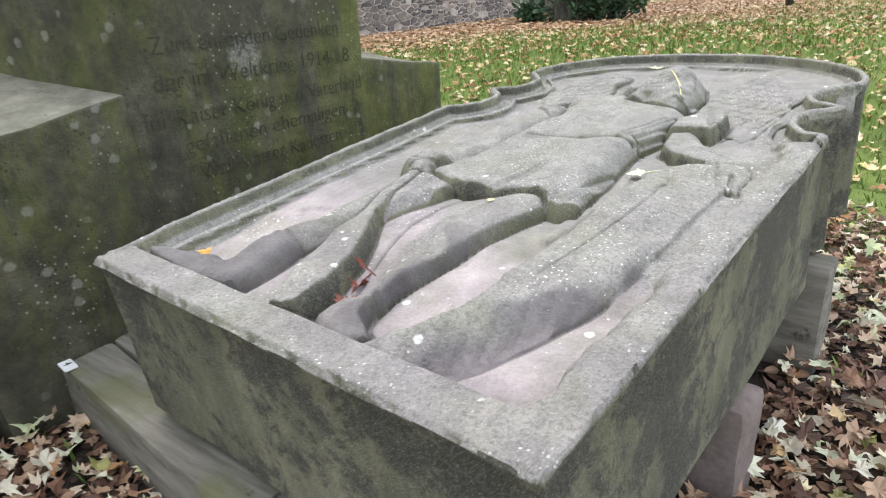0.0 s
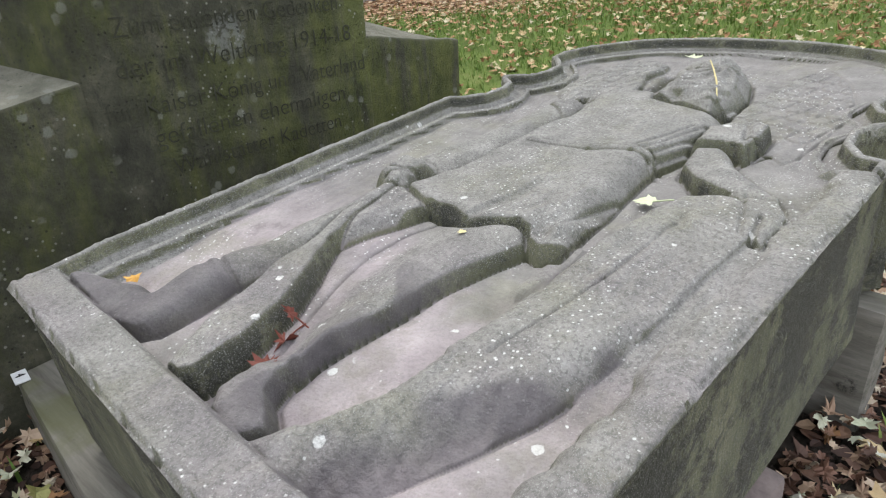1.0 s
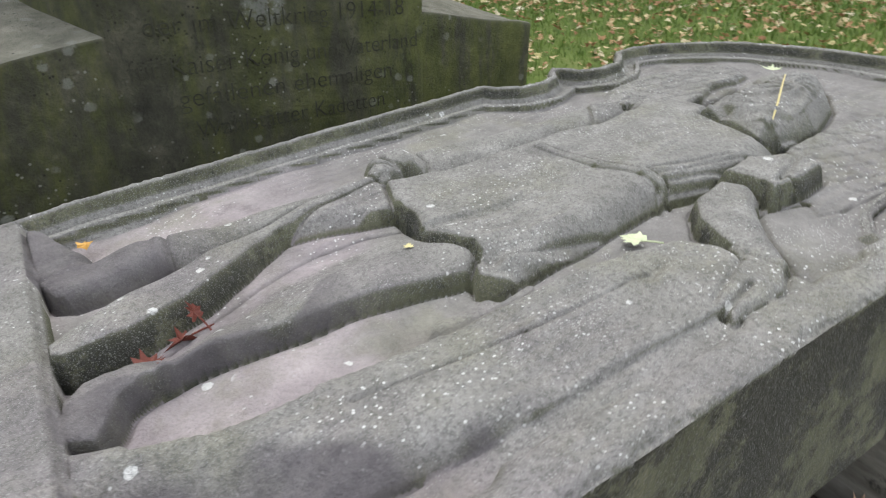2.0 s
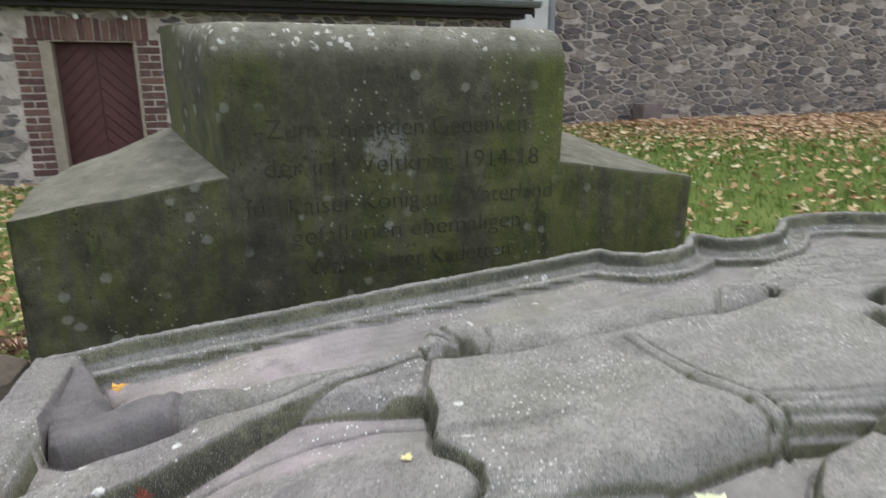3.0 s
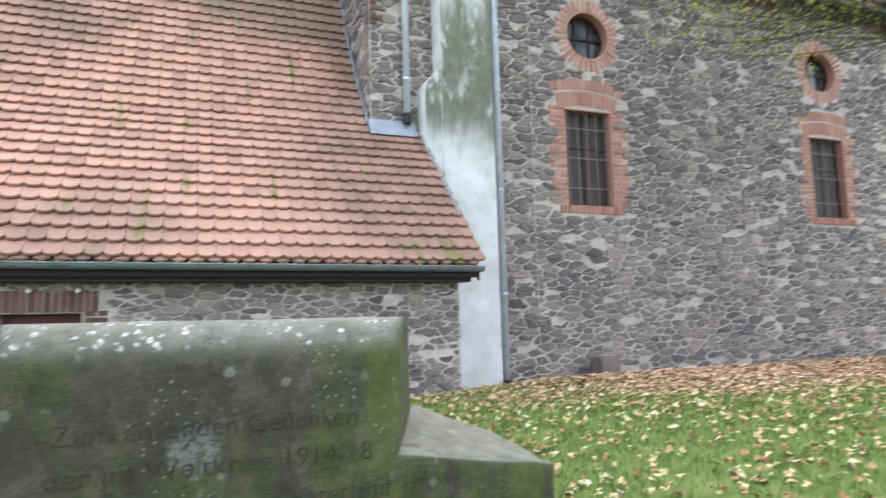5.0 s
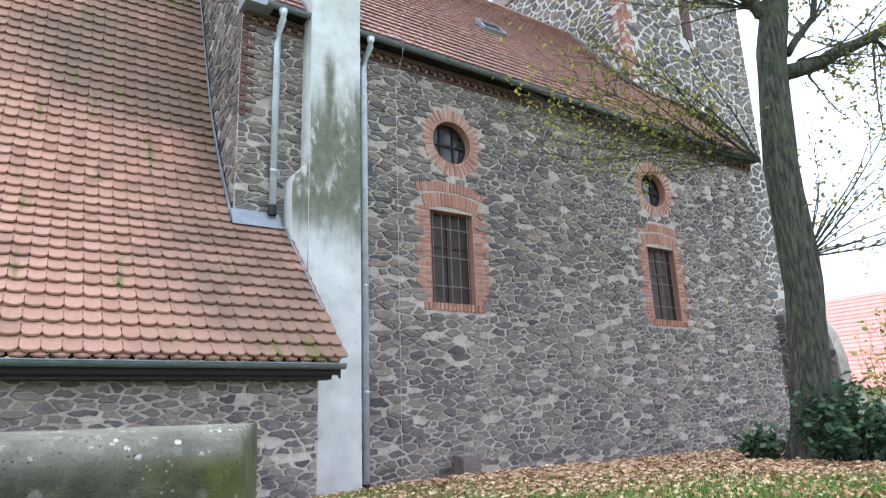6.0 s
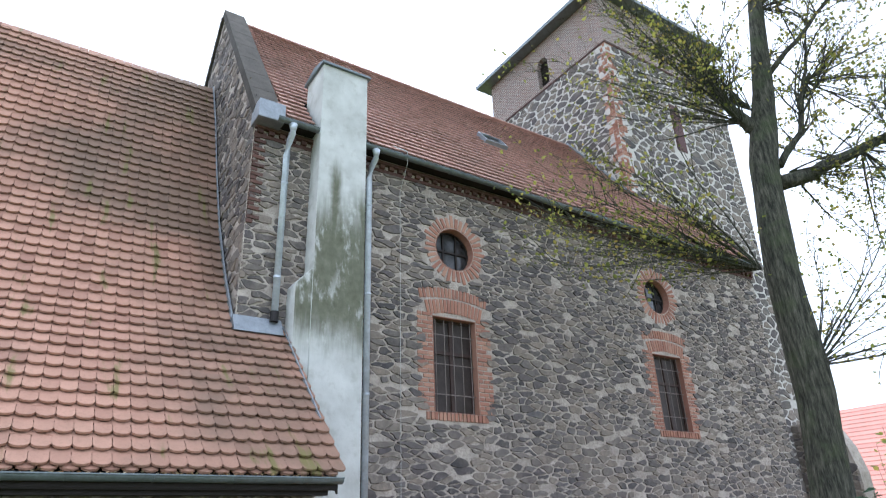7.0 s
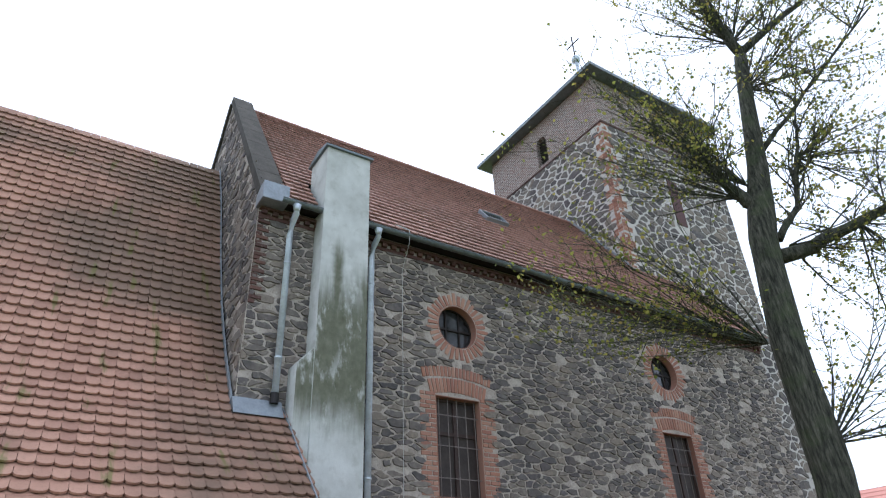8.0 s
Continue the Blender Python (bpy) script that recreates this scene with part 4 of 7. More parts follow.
def rough_block(name, size, e, seed, mat, wave=0.012, cuts=10):
    """A worn block: a bevelled box, cut finely and pushed about by noise; rests on z = 0."""
    bm = bmesh.new()
    bmesh.ops.create_cube(bm, size=1.0)
    for q in bm.verts:
        q.co = Vector((q.co.x * size[0], q.co.y * size[1], (q.co.z + 0.5) * size[2]))
    bmesh.ops.bevel(bm, geom=bm.edges[:], offset=e, segments=2, affect="EDGES", profile=0.6)
    bmesh.ops.subdivide_edges(bm, edges=[q for q in bm.edges if q.calc_length() > 0.12], cuts=cuts, use_grid_fill=True)
    for q in bm.verts:
        d = noise.noise_vector(q.co * 7 + Vector((seed, 0, 0))) * wave + noise.noise_vector(q.co * 25 + Vector((seed, 3, 0))) * wave * 0.35
        q.co += d * (0.3 if q.co.z < 0.01 else 1.0)
    me = bpy.data.meshes.new(name)
    bm.to_mesh(me)
    bm.free()
    me.polygons.foreach_set("use_smooth", [True] * len(me.polygons))
    me.materials.append(mat)
    me.set_sharp_from_angle(angle=radians(40))
    return new(name, me)


def make_beams():
    for k, (u, v, length, width, top, label) in enumerate([
            (-0.30, 0.055, 1.75, 0.15, 0.185, "grey weathered timber beam, mossy, under the carved slab"),
            (-0.28, 0.215, 1.70, 0.155, 0.19, "grey split timber beam with green algae under the carved slab"),
            (-0.01, 0.82, 1.19, 0.13, 0.27, "short pinkish-grey stone bearer under the middle of the slab"),
            (-0.02, 1.50, 1.22, 0.11, 0.345, "dark grey block of old timber under the head end")]):
        p = SLAB_M @ Vector((u, v, 0))
        o = rough_block("support_beam", (length, width, top + 0.05), 0.018, k * 3.1, M_PINK if k == 2 else M_BEAM, 0.007)
        o.matrix_world = Matrix.Translation((p.x, p.y, -0.05)) @ Matrix.Rotation(SLAB_TURN - radians(1.5), 4, "Z")
        tagged(o, label, "beam", "beams under the slab")


make_beams()


def make_tag():
    root = empty("number_tag", -1.805, 0.645, 0.192)
    m = pose(-1.805, 0.645, 0.192, 0, 0, -8)
    under(Build().soft_box(-0.034, 0.034, -0.018, 0.018, -0.002, 0.004, 0.002, m).ob("plate", plain("white_plastic", (0.72, 0.73, 0.72), 0.4, 0, 0.08)), root)
    cu = bpy.data.curves.new("digit", "FONT")
    cu.body, cu.size, cu.align_x, cu.align_y, cu.extrude = "4", 0.034, "CENTER", "CENTER", 0.0004
    o = new("digit", cu)
    o.matrix_world = m @ pose(0, 0, 0.0052, 0, 0, 0)
    cu.materials.append(plain("black_print", (0.01, 0.01, 0.01), 0.5, 0, 0.1))
    under(o, root)
    tagged(root, "small white number tag with a black digit lying on a beam", "tag")


make_tag()


# ---------- inscribed memorial block ----------
def make_memorial():
    root = empty("memorial_block", -2.1, 1.52, 0)
    fx, bx = -1.84, -2.4

    def lump(rings, name, seed, wave=0.006):
        """Stacked outlines joined into a closed block, cut finely and worn."""
        bm = bmesh.new()
        rows = [[bm.verts.new(p) for p in ring] for ring in rings]
        n = len(rings[0])
        for a, b in zip(rows, rows[1:]):
            for i in range(n):
                bm.faces.new((a[i], a[(i + 1) % n], b[(i + 1) % n], b[i]))
        bm.faces.new(rows[0][::-1])
        bm.faces.new(rows[-1])
        bmesh.ops.recalc_face_normals(bm, faces=bm.faces[:])
        sharp = [q for q in bm.edges if q.calc_face_angle(0) > 0.4]
        bmesh.ops.bevel(bm, geom=sharp, offset=0.012, segments=2, affect="EDGES", profile=0.55)
        for _ in range(4):
            long = [q for q in bm.edges if q.calc_length() > 0.07]
            if long:
                bmesh.ops.subdivide_edges(bm, edges=long, cuts=1, use_grid_fill=True)
        bmesh.ops.triangulate(bm, faces=[q for q in bm.faces if len(q.verts) > 4])
        for q in bm.verts:
            d = noise.noise_vector(q.co * 5 + Vector((seed, 0, 0))) * wave + noise.noise_vector(q.co * 22 + Vector((seed, 0, 0))) * wave * 0.5
            edge = smooth01((q.co.y - 0.9) / -0.3) + smooth01((q.co.y - 2.2) / 0.3)
            q.co += d * (1 + 0.6 * edge)
        me = bpy.data.meshes.new(name)
        bm.to_mesh(me)
        bm.free()
        me.polygons.foreach_set("use_smooth", [True] * len(me.polygons))
        me.set_sharp_from_angle(angle=radians(42))
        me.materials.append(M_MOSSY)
        return under(new(name, me), root)

    # low plinth with both shoulders falling outwards and forwards
    y = [0.47, 1.01, 2.03, 2.57]
    base = lambda z: [(fx, y[0], z), (fx, y[1], z), (fx, y[2], z), (fx, y[3], z), (bx, y[3] + 0.03, z), (bx, y[2] + 0.26, z), (bx, y[1] - 0.17, z), (bx, y[0] - 0.03, z)]
    top = [0.805, 0.885, 0.88, 0.80, 0.82, 0.955, 0.985, 0.82]
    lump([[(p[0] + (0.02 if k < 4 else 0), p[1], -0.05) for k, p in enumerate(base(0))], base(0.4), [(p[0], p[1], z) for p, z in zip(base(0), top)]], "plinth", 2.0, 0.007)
    # upright centre with a rounded head
    rings = [[(fx + 0.022, y[1], -0.04), (fx + 0.022, y[2], -0.04), (bx + 0.05, y[2] + 0.20, -0.04), (bx + 0.05, y[1] - 0.12, -0.04)], [(fx + 0.004, y[1], 0.4), (fx + 0.004, y[2], 0.4), (bx + 0.05, y[2] + 0.20, 0.4), (bx + 0.05, y[1] - 0.12, 0.4)], [(fx + 0.004, y[1], 0.80), (fx + 0.004, y[2], 0.80), (bx, y[2] + 0.23, 0.80), (bx, y[1] - 0.15, 0.80)]]
    y0, y1 = 0.985, 2.035
    for z, inset in ((1.16, 0.0), (1.215, 0.008), (1.255, 0.03), (1.282, 0.065), (1.292, 0.11)):
        rings.append([(fx + 0.004 - inset, y0 + inset * 0.25, z), (fx + 0.004 - inset, y1 - inset * 0.1, z), (bx, y1 + 0.22, min(z, 1.30) + 0.01), (bx, y0 - 0.14, min(z, 1.30) + 0.01)])
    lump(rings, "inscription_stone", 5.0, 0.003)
    ink = plain("cut_letters", (0.036, 0.037, 0.024), 0.95, 0, 0.75, 16)
    lines = [("Zum ehrenden Gedenken", 1.115, 1.90, 1.005), ("der im Weltkrieg 1914-18", 1.10, 1.945, 0.90), ("f\u00fcr Kaiser K\u00f6nig und Vaterland", 1.045, 2.0, 0.79), ("gefallenen ehemaligen", 1.165, 1.89, 0.70), ("Wahlst\u00e4tter Kadetten", 1.20, 1.855, 0.605)]
    for text, a, b, z in lines:
        cu = bpy.data.curves.new("lettering", "FONT")
        cu.body, cu.size, cu.extrude, cu.align_x, cu.align_y, cu.offset = text, 0.078, 0.0004, "CENTER", "CENTER", -0.0012
        o = new("lettering", cu)
        bpy.context.view_layer.update()
        wide = max(0.05, o.dimensions.x)
        cu.materials.append(ink)
        o.matrix_world = Matrix.Translation((fx + 0.0085, (a + b) / 2, z)) @ Matrix.Rotation(radians(90), 4, "Z") @ Matrix.Rotation(radians(90), 4, "X") @ Matrix.Diagonal(((b - a) / wide, 1.0, 1, 1))
        under(o, root)
    tagged(root, "mossy dark sandstone memorial block with cut inscription and sloping shoulders", "memorial stone")


make_memorial()


def make_fragment():
    """Neighbouring stone with a rolled top and a broken foot."""
    root = empty("moulded_stone", -1.9, 0.0, 0)
    m = pose(-1.79, 0.345, 0, 0, 0, 14)
    b = Build()
    b.soft_box(-0.62, -0.02, -1.3, 0.0, 0.22, 0.785, 0.03, m)
    under(b.ob("body", M_SLAB), root)
    roll = Build()
    n = 12
    prof = [(0.055 * math.cos(a) - 0.05, 0.05 * math.sin(a)) for a in (math.pi * (k / n - 0.5) for k in range(n + 1))]
    loop = [m @ Vector((x, 0.004, 0.832 + z)) for x, z in prof] + [m @ Vector((-0.62, 0.004, 0.882)), m @ Vector((-0.62, 0.004, 0.782))]
    roll.prism(loop, (m.to_3x3() @ Vector((0, -1.3, 0))))
    o = under(roll.ob("roll_moulding", M_SLAB, smooth=True), root)
    o.data.set_sharp_from_angle(angle=radians(35))
    tagged(root, "neighbouring mossy stone block with a pale rounded top moulding", "stone block")
    o = rough_block("rubble_boulder", (0.42, 0.95, 0.42), 0.09, 9.0, M_SANDSTONE, 0.03, 6)
    o.matrix_world = pose(-2.02, -0.06, -0.06, 0, 4, -14)
    tagged(o, "rough pale boulder lying under the moulded stone", "boulder")


make_fragment()


# ---------- church: low side wall with door ----------
WALL_X, NAVE_X, GABLE_Y = -8.22, -10.45, 4.3
A0, A1 = -6.0, 4.93
DOOR = (-0.61, 0.33, 0.0, 1.49)


def make_low_wall():
    pl = Plane((WALL_X, A0, -0.25), (0, 1, 0), (0, 0, 1), (1, 0, 0))
    d0, d1, zt = DOOR[0] - A0, DOOR[1] - A0, DOOR[3] + 0.25
    outer = [(0, 0), (d0, 0), (d0, zt), (d1, zt), (d1, 0), (A1 - A0, 0), (A1 - A0, 2.42), (0, 2.42)]
    wall = tagged(sheet(pl, outer, [], 0.6).ob("wall_annex", M_MORTAR), "low rubble wall of grey field stones in pale mortar", "wall", kind="structure")

    def keep(u, v):
        brickwork = d0 - 0.30 < u < d1 + 0.30 and v < zt + 0.27
        return not brickwork

    rubble(pl, A1 - A0, 2.35, 0.175, 0.064, 11, keep, wall, lambda u, v: 3.2 < u < 6.9 and v > 0.5, gap=0.015, depth=0.022)
    rng = random.Random(2)
    k, v = 0, 0.3
    while v < zt - 0.03:
        for side, edge in ((-1, d0), (1, d1)):
            long = k % 2 == 0
            w = 0.25 if long else 0.125
            brick(pl, edge + side * w / 2, v + 0.041, 0, w - 0.012, 0.068, wall, M_BRICK_DARK, rng)
            if not long:
                brick(pl, edge + side * 0.185, v + 0.041, 0, 0.10, 0.06, wall, M_BRICK_DARK, rng)
        v += 0.082
        k += 1
    u = d0 - 0.10
    while u < d1 + 0.10:
        brick(pl, u + 0.038, zt + 0.13, math.pi / 2, 0.245, 0.066, wall, M_BRICK_DARK, rng, 0.016)
        u += 0.079
    # end wall and back, plain, that close the low building
    b = Build()
    b.box(NAVE_X, WALL_X - 0.6, A1 - 0.5, A1, -0.2, 1.85)
    b.box(NAVE_X, WALL_X - 0.6, A0, A0 + 0.5, -0.2, 1.85)
    tagged(b.ob("wall_end", M_MORTAR), "plain mortared end wall of the low building", "wall", kind="structure")

    door = empty("door_1", WALL_X, -0.14, 0)
    fr = Build()
    for a, c in ((DOOR[0], DOOR[0] + 0.11), (DOOR[1] - 0.03, DOOR[1])):
        fr.box(WALL_X - 0.24, WALL_X + 0.012, a, c, -0.05, DOOR[3] - 0.003)
    under(fr.ob("stone_frame", M_SANDSTONE, label="pale sandstone door frame"), door)
    y0, y1 = DOOR[0] + 0.11, DOOR[1] - 0.03
    under(Build().box(WALL_X - 0.26, WALL_X - 0.20, y0, y1, -0.05, DOOR[3] - 0.003).ob("leaf", M_DOOR), door)
    # boards laid in a chevron
    mid = (y0 + y1) / 2
    pl2 = Plane((WALL_X - 0.20, 0, 0), (0, 1, 0), (0, 0, 1), (1, 0, 0))
    for side in (-1, 1):
        for i in range(-5, 14):
            z = 0.0 + i * 0.145
            a = [(mid + side * 0.004, z), (mid + side * 0.004, z + 0.13), (mid + side * (y1 - mid), z + 0.13 - 0.4), (mid + side * (y1 - mid), z - 0.4)]
            poly = clip(clip(a, 0, 0.0, 0, -1), 0, DOOR[3] - 0.02, 0, 1)
            if len(poly) > 2:
                loop = [pl2(u, v, 0.001) for u, v in poly]
                under(Build().prism(loop, (0.018, 0, 0)).ob("board", M_DOOR), door)
    tagged(door, "closed oxblood plank door with chevron boards in the low wall", "door", kind="structure")


make_low_wall()


# ---------- roofs ----------
def tile_shape(w=0.189, l=0.37, t=0.027):
    arc = [(w / 2 * math.sin(a), 0.078 - 0.078 * math.cos(a)) for a in (radians(d) for d in (-90, -60, -30, 0, 30, 60, 90))]
    ring = arc + [(w / 2, l), (-w / 2, l)]
    n = len(ring)
    vs = [(x, y, 0) for x, y in ring] + [(x, y, t) for x, y in ring]
    return vs, [tuple(range(n, 2 * n))] + [(i, (i + 1) % n, (i + 1) % n + n, i + n) for i in range(n - 2)]


TILE_V, TILE_F = tile_shape()
TILE_NP = np.array(TILE_V)


def tile_rows(profile, y0, y1, pitch, roof, mat, cut, single=None, seed=3, width=0.195):
    """Beaver-tail tiles in double courses up a roof whose section is 'profile' (x, z), eave first."""
    rng = random.Random(seed)
    P = [Vector((x, 0, z)) for x, z in profile]
    length = [0.0]
    for a, b in zip(P, P[1:]):
        length.append(length[-1] + (b - a).length)

    def at(s):
        s = min(max(s, 0), length[-1] - 1e-6)
        i = max(k for k in range(len(P) - 1) if length[k] <= s)
        d = (P[i + 1] - P[i]).normalized()
        return P[i] + d * (s - length[i]), d

    shared = bpy.data.meshes.new("tile")
    shared.from_pydata(TILE_V, [], TILE_F)
    shared.update()
    shared.materials.append(mat)
    vs, fs, count, s = [], [], 0, 0.0
    while s < length[-1] - 0.12:
        for layer in (0, 1):
            p, _ = at(s + 0.03 * layer)
            q, _ = at(s + 0.30)
            up = (q - p).normalized()
            nrm = Vector((-up.z, 0, up.x))
            nrm = -nrm if nrm.z < 0 else nrm
            across = up.cross(nrm)
            m0 = Matrix((across, up, nrm)).transposed()
            y = y0 + (width / 2 if layer else 0)
            while y < y1:
                if not cut(p.x, y):
                    m = m0 @ Matrix.Rotation(rng.uniform(-0.012, 0.012), 3, "Z") @ Matrix.Rotation(-0.175 + rng.uniform(-0.012, 0.012), 3, "X")
                    o = p + Vector((0, y, 0)) + nrm * (0.064 + 0.042 * layer + rng.uniform(0, 0.004))
                    if single and count < 290 and single(s, y):
                        t = new("tile", shared)
                        t.matrix_world = Matrix.Translation(o) @ m.to_4x4()
                        t.parent = roof
                        count += 1
                    else:
                        k = len(vs)
                        vs += [tuple(o + m @ Vector(v)) for v in TILE_V]
                        fs += [tuple(i + k for i in f) for f in TILE_F]
                y += width
        s += pitch
    b = Build()
    b.v, b.f = vs, fs
    o = b.ob("roof_tiles", mat, roof)
    o["kind"] = "stuff"


ANNEX = [(-7.9, 2.0), (-10.46, 4.57), (-11.25, 5.63), (-12.1, 6.95), (-12.95, 8.62), (-13.75, 10.42), (-14.6, 12.05)]
EAVE_X, EAVE_Z, RIDGE_X, RIDGE_Z = -10.15, 8.72, -14.6, 14.62


def annex_top(x):
    for (x0, z0), (x1, z1) in zip(ANNEX, ANNEX[1:]):
        if x1 <= x <= x0:
            return z0 + (z1 - z0) * (x - x0) / (x1 - x0)
    return ANNEX[0][1] if x > ANNEX[0][0] else ANNEX[-1][1]


def make_annex_roof():
    # decking: two parts, since the roof is narrower beside the gable
    b = Build()
    lo = [(x, z) for x, z in ANNEX[:2]]
    hi = ANNEX[1:] + [(2 * RIDGE_X - x, z) for x, z in ANNEX[1:-1][::-1]]
    b.prism([(x, A0 - 0.2, z) for x, z in lo] + [(x - 0.02, A0 - 0.2, z - 0.12) for x, z in lo[::-1]], (0, 5.10 - A0 + 0.2, 0))
    b.prism([(x, A0 - 0.2, z) for x, z in hi], (0, GABLE_Y - A0 + 0.19, 0))
    roof = tagged(b.ob("roof_annex", M_DARKWOOD), "steep swept roof of weathered orange beaver-tail tiles", "roof", kind="structure")
    tile_rows(ANNEX, A0 - 0.1, 5.13, 0.262, roof, M_TILE, lambda x, y: x < NAVE_X + 0.05 and y > GABLE_Y - 0.10, lambda s, y: 0.6 < y < 5.2 and s < 1.95)
    # ridge tiles
    y = A0
    while y < GABLE_Y - 0.1:
        arc = [(RIDGE_X + 0.12 * math.cos(a), y, ANNEX[-1][1] + 0.0 + 0.10 * math.sin(a)) for a in (math.pi * k / 6 for k in range(7))]
        under(Build().prism(arc, (0, 0.38, 0.012)).ob("ridge_tile", M_TILE), roof)
        y += 0.36
    # verge board, soffit board
    v = Build()
    x0, z0 = ANNEX[0]
    v.prism([(x0 - 0.03, 5.10, z0 - 0.16), (x0 - 0.03, 5.10, z0 + 0.0), (-10.44, 5.10, 4.55), (-10.44, 5.10, 4.38)], (0, 0.025, 0))
    v.prism([(x0 - 0.03, A0, z0 - 0.10), (x0 - 0.005, A0, z0 - 0.10), (x0 - 0.005, A0, z0 + 0.0), (x0 - 0.03, A0, z0 - 0.02)], (0, 5.08 - A0, 0))
    v.prism([(WALL_X + 0.005, A0, z0 - 0.02), (x0 - 0.035, A0, z0 - 0.05), (x0 - 0.035, A0, z0 - 0.03), (WALL_X + 0.005, A0, z0 + 0.0)], (0, 5.08 - A0, 0))
    # added dark box that stands in for the shade under the overhang
    v.box(WALL_X + 0.025, x0 - 0.09, A0, 5.02, z0 - 0.17, z0 - 0.06)
    under(v.ob("eave_boards_shade", M_DARKWOOD, label="dark eave boards, with a black box for the shade beneath"), roof)


make_annex_roof()


def gutter(name, x, z, y0, y1, r=0.07, label=""):
    arc = [(x + r * math.cos(a), y0, z + r * math.sin(a)) for a in (math.pi + math.pi * k / 8 for k in range(9))]
    inner = [(x + (r - 0.006) * math.cos(a), y0, z + 0.004 + (r - 0.006) * math.sin(a)) for a in (math.pi + math.pi * k / 8 for k in range(9))]
    root = empty(name, x, y0, z)
    under(Build().prism(arc + inner[::-1], (0, y1 - y0, 0)).ob("trough", M_GUTTER), root)
    under(Build().tube([(x + r, y0, z), (x + r, y1, z)], 0.011, 6).ob("rolled_edge", M_GUTTER), root)
    y = y0 + 0.4
    while y < y1:
        hook = [(x + (r + 0.004) * math.cos(a), y, z + (r + 0.004) * math.sin(a)) for a in (math.pi + math.pi * k / 6 for k in range(7))]
        under(Build().tube(hook, 0.006, 5).ob("bracket", M_GUTTER), root)
        y += 0.85
    return tagged(root, label, "gutter")


gutter("eave_gutter", -7.84, 2.02, A0, 5.14, 0.07, "grey half-round zinc gutter along the low tiled eave")
gutter("nave_gutter", -10.06, 8.70, 4.62, 5.45, 0.075, "short zinc gutter between gable and rendered flue")
gutter("nave_gutter", -10.06, 8.70, 6.46, 20.2, 0.075, "long grey gutter under the high nave roof")


def downpipe(y, x, top, foot, label, shoe=True):
    root = empty("downpipe", x, y, foot)
    under(Build().tube([(-10.06, y, top), (-10.06, y, top - 0.2), (x + 0.1, y, top - 0.32), (x, y, top - 0.55), (x, y, foot)], 0.062, 12).ob("pipe", M_ZINC, smooth=True), root)
    under(Build().tube([(-10.06, y, top - 0.02), (-10.06, y, top - 0.16)], [0.085, 0.055], 12).ob("hopper", M_ZINC, smooth=True), root)
    z = top - 1.2
    while z > foot + 0.4:
        under(Build().tube([(x, y, z), (x, y, z + 0.035)], 0.070, 12).ob("clamp", M_ZINC), root)
        z -= 1.9
    if shoe:
        under(Build().tube([(x, y, foot - 0.02), (x, y, foot + 0.16)], 0.075, 12).ob("shoe", M_IRON), root)
    tagged(root, label, "downpipe")


downpipe(4.93, -10.33, 8.66, 4.78, "galvanised downpipe ending above the orange tiles")
downpipe(6.72, -10.36, 8.66, 0.08, "tall grey downpipe between white flue and nave wall")


# ---------- nave ----------
N0, N1 = GABLE_Y, 20.3
WINDOWS = [(8.77, 1.08, 3.49, 5.42), (15.42, 1.10, 3.49, 5.40)]
ROUNDS = [(8.86, 7.0, 0.50), (15.45, 7.03, 0.50)]


def circle(u, v, r, n=24):
    return [(u + r * math.cos(2 * math.pi * k / n), v + r * math.sin(2 * math.pi * k / n)) for k in range(n)]


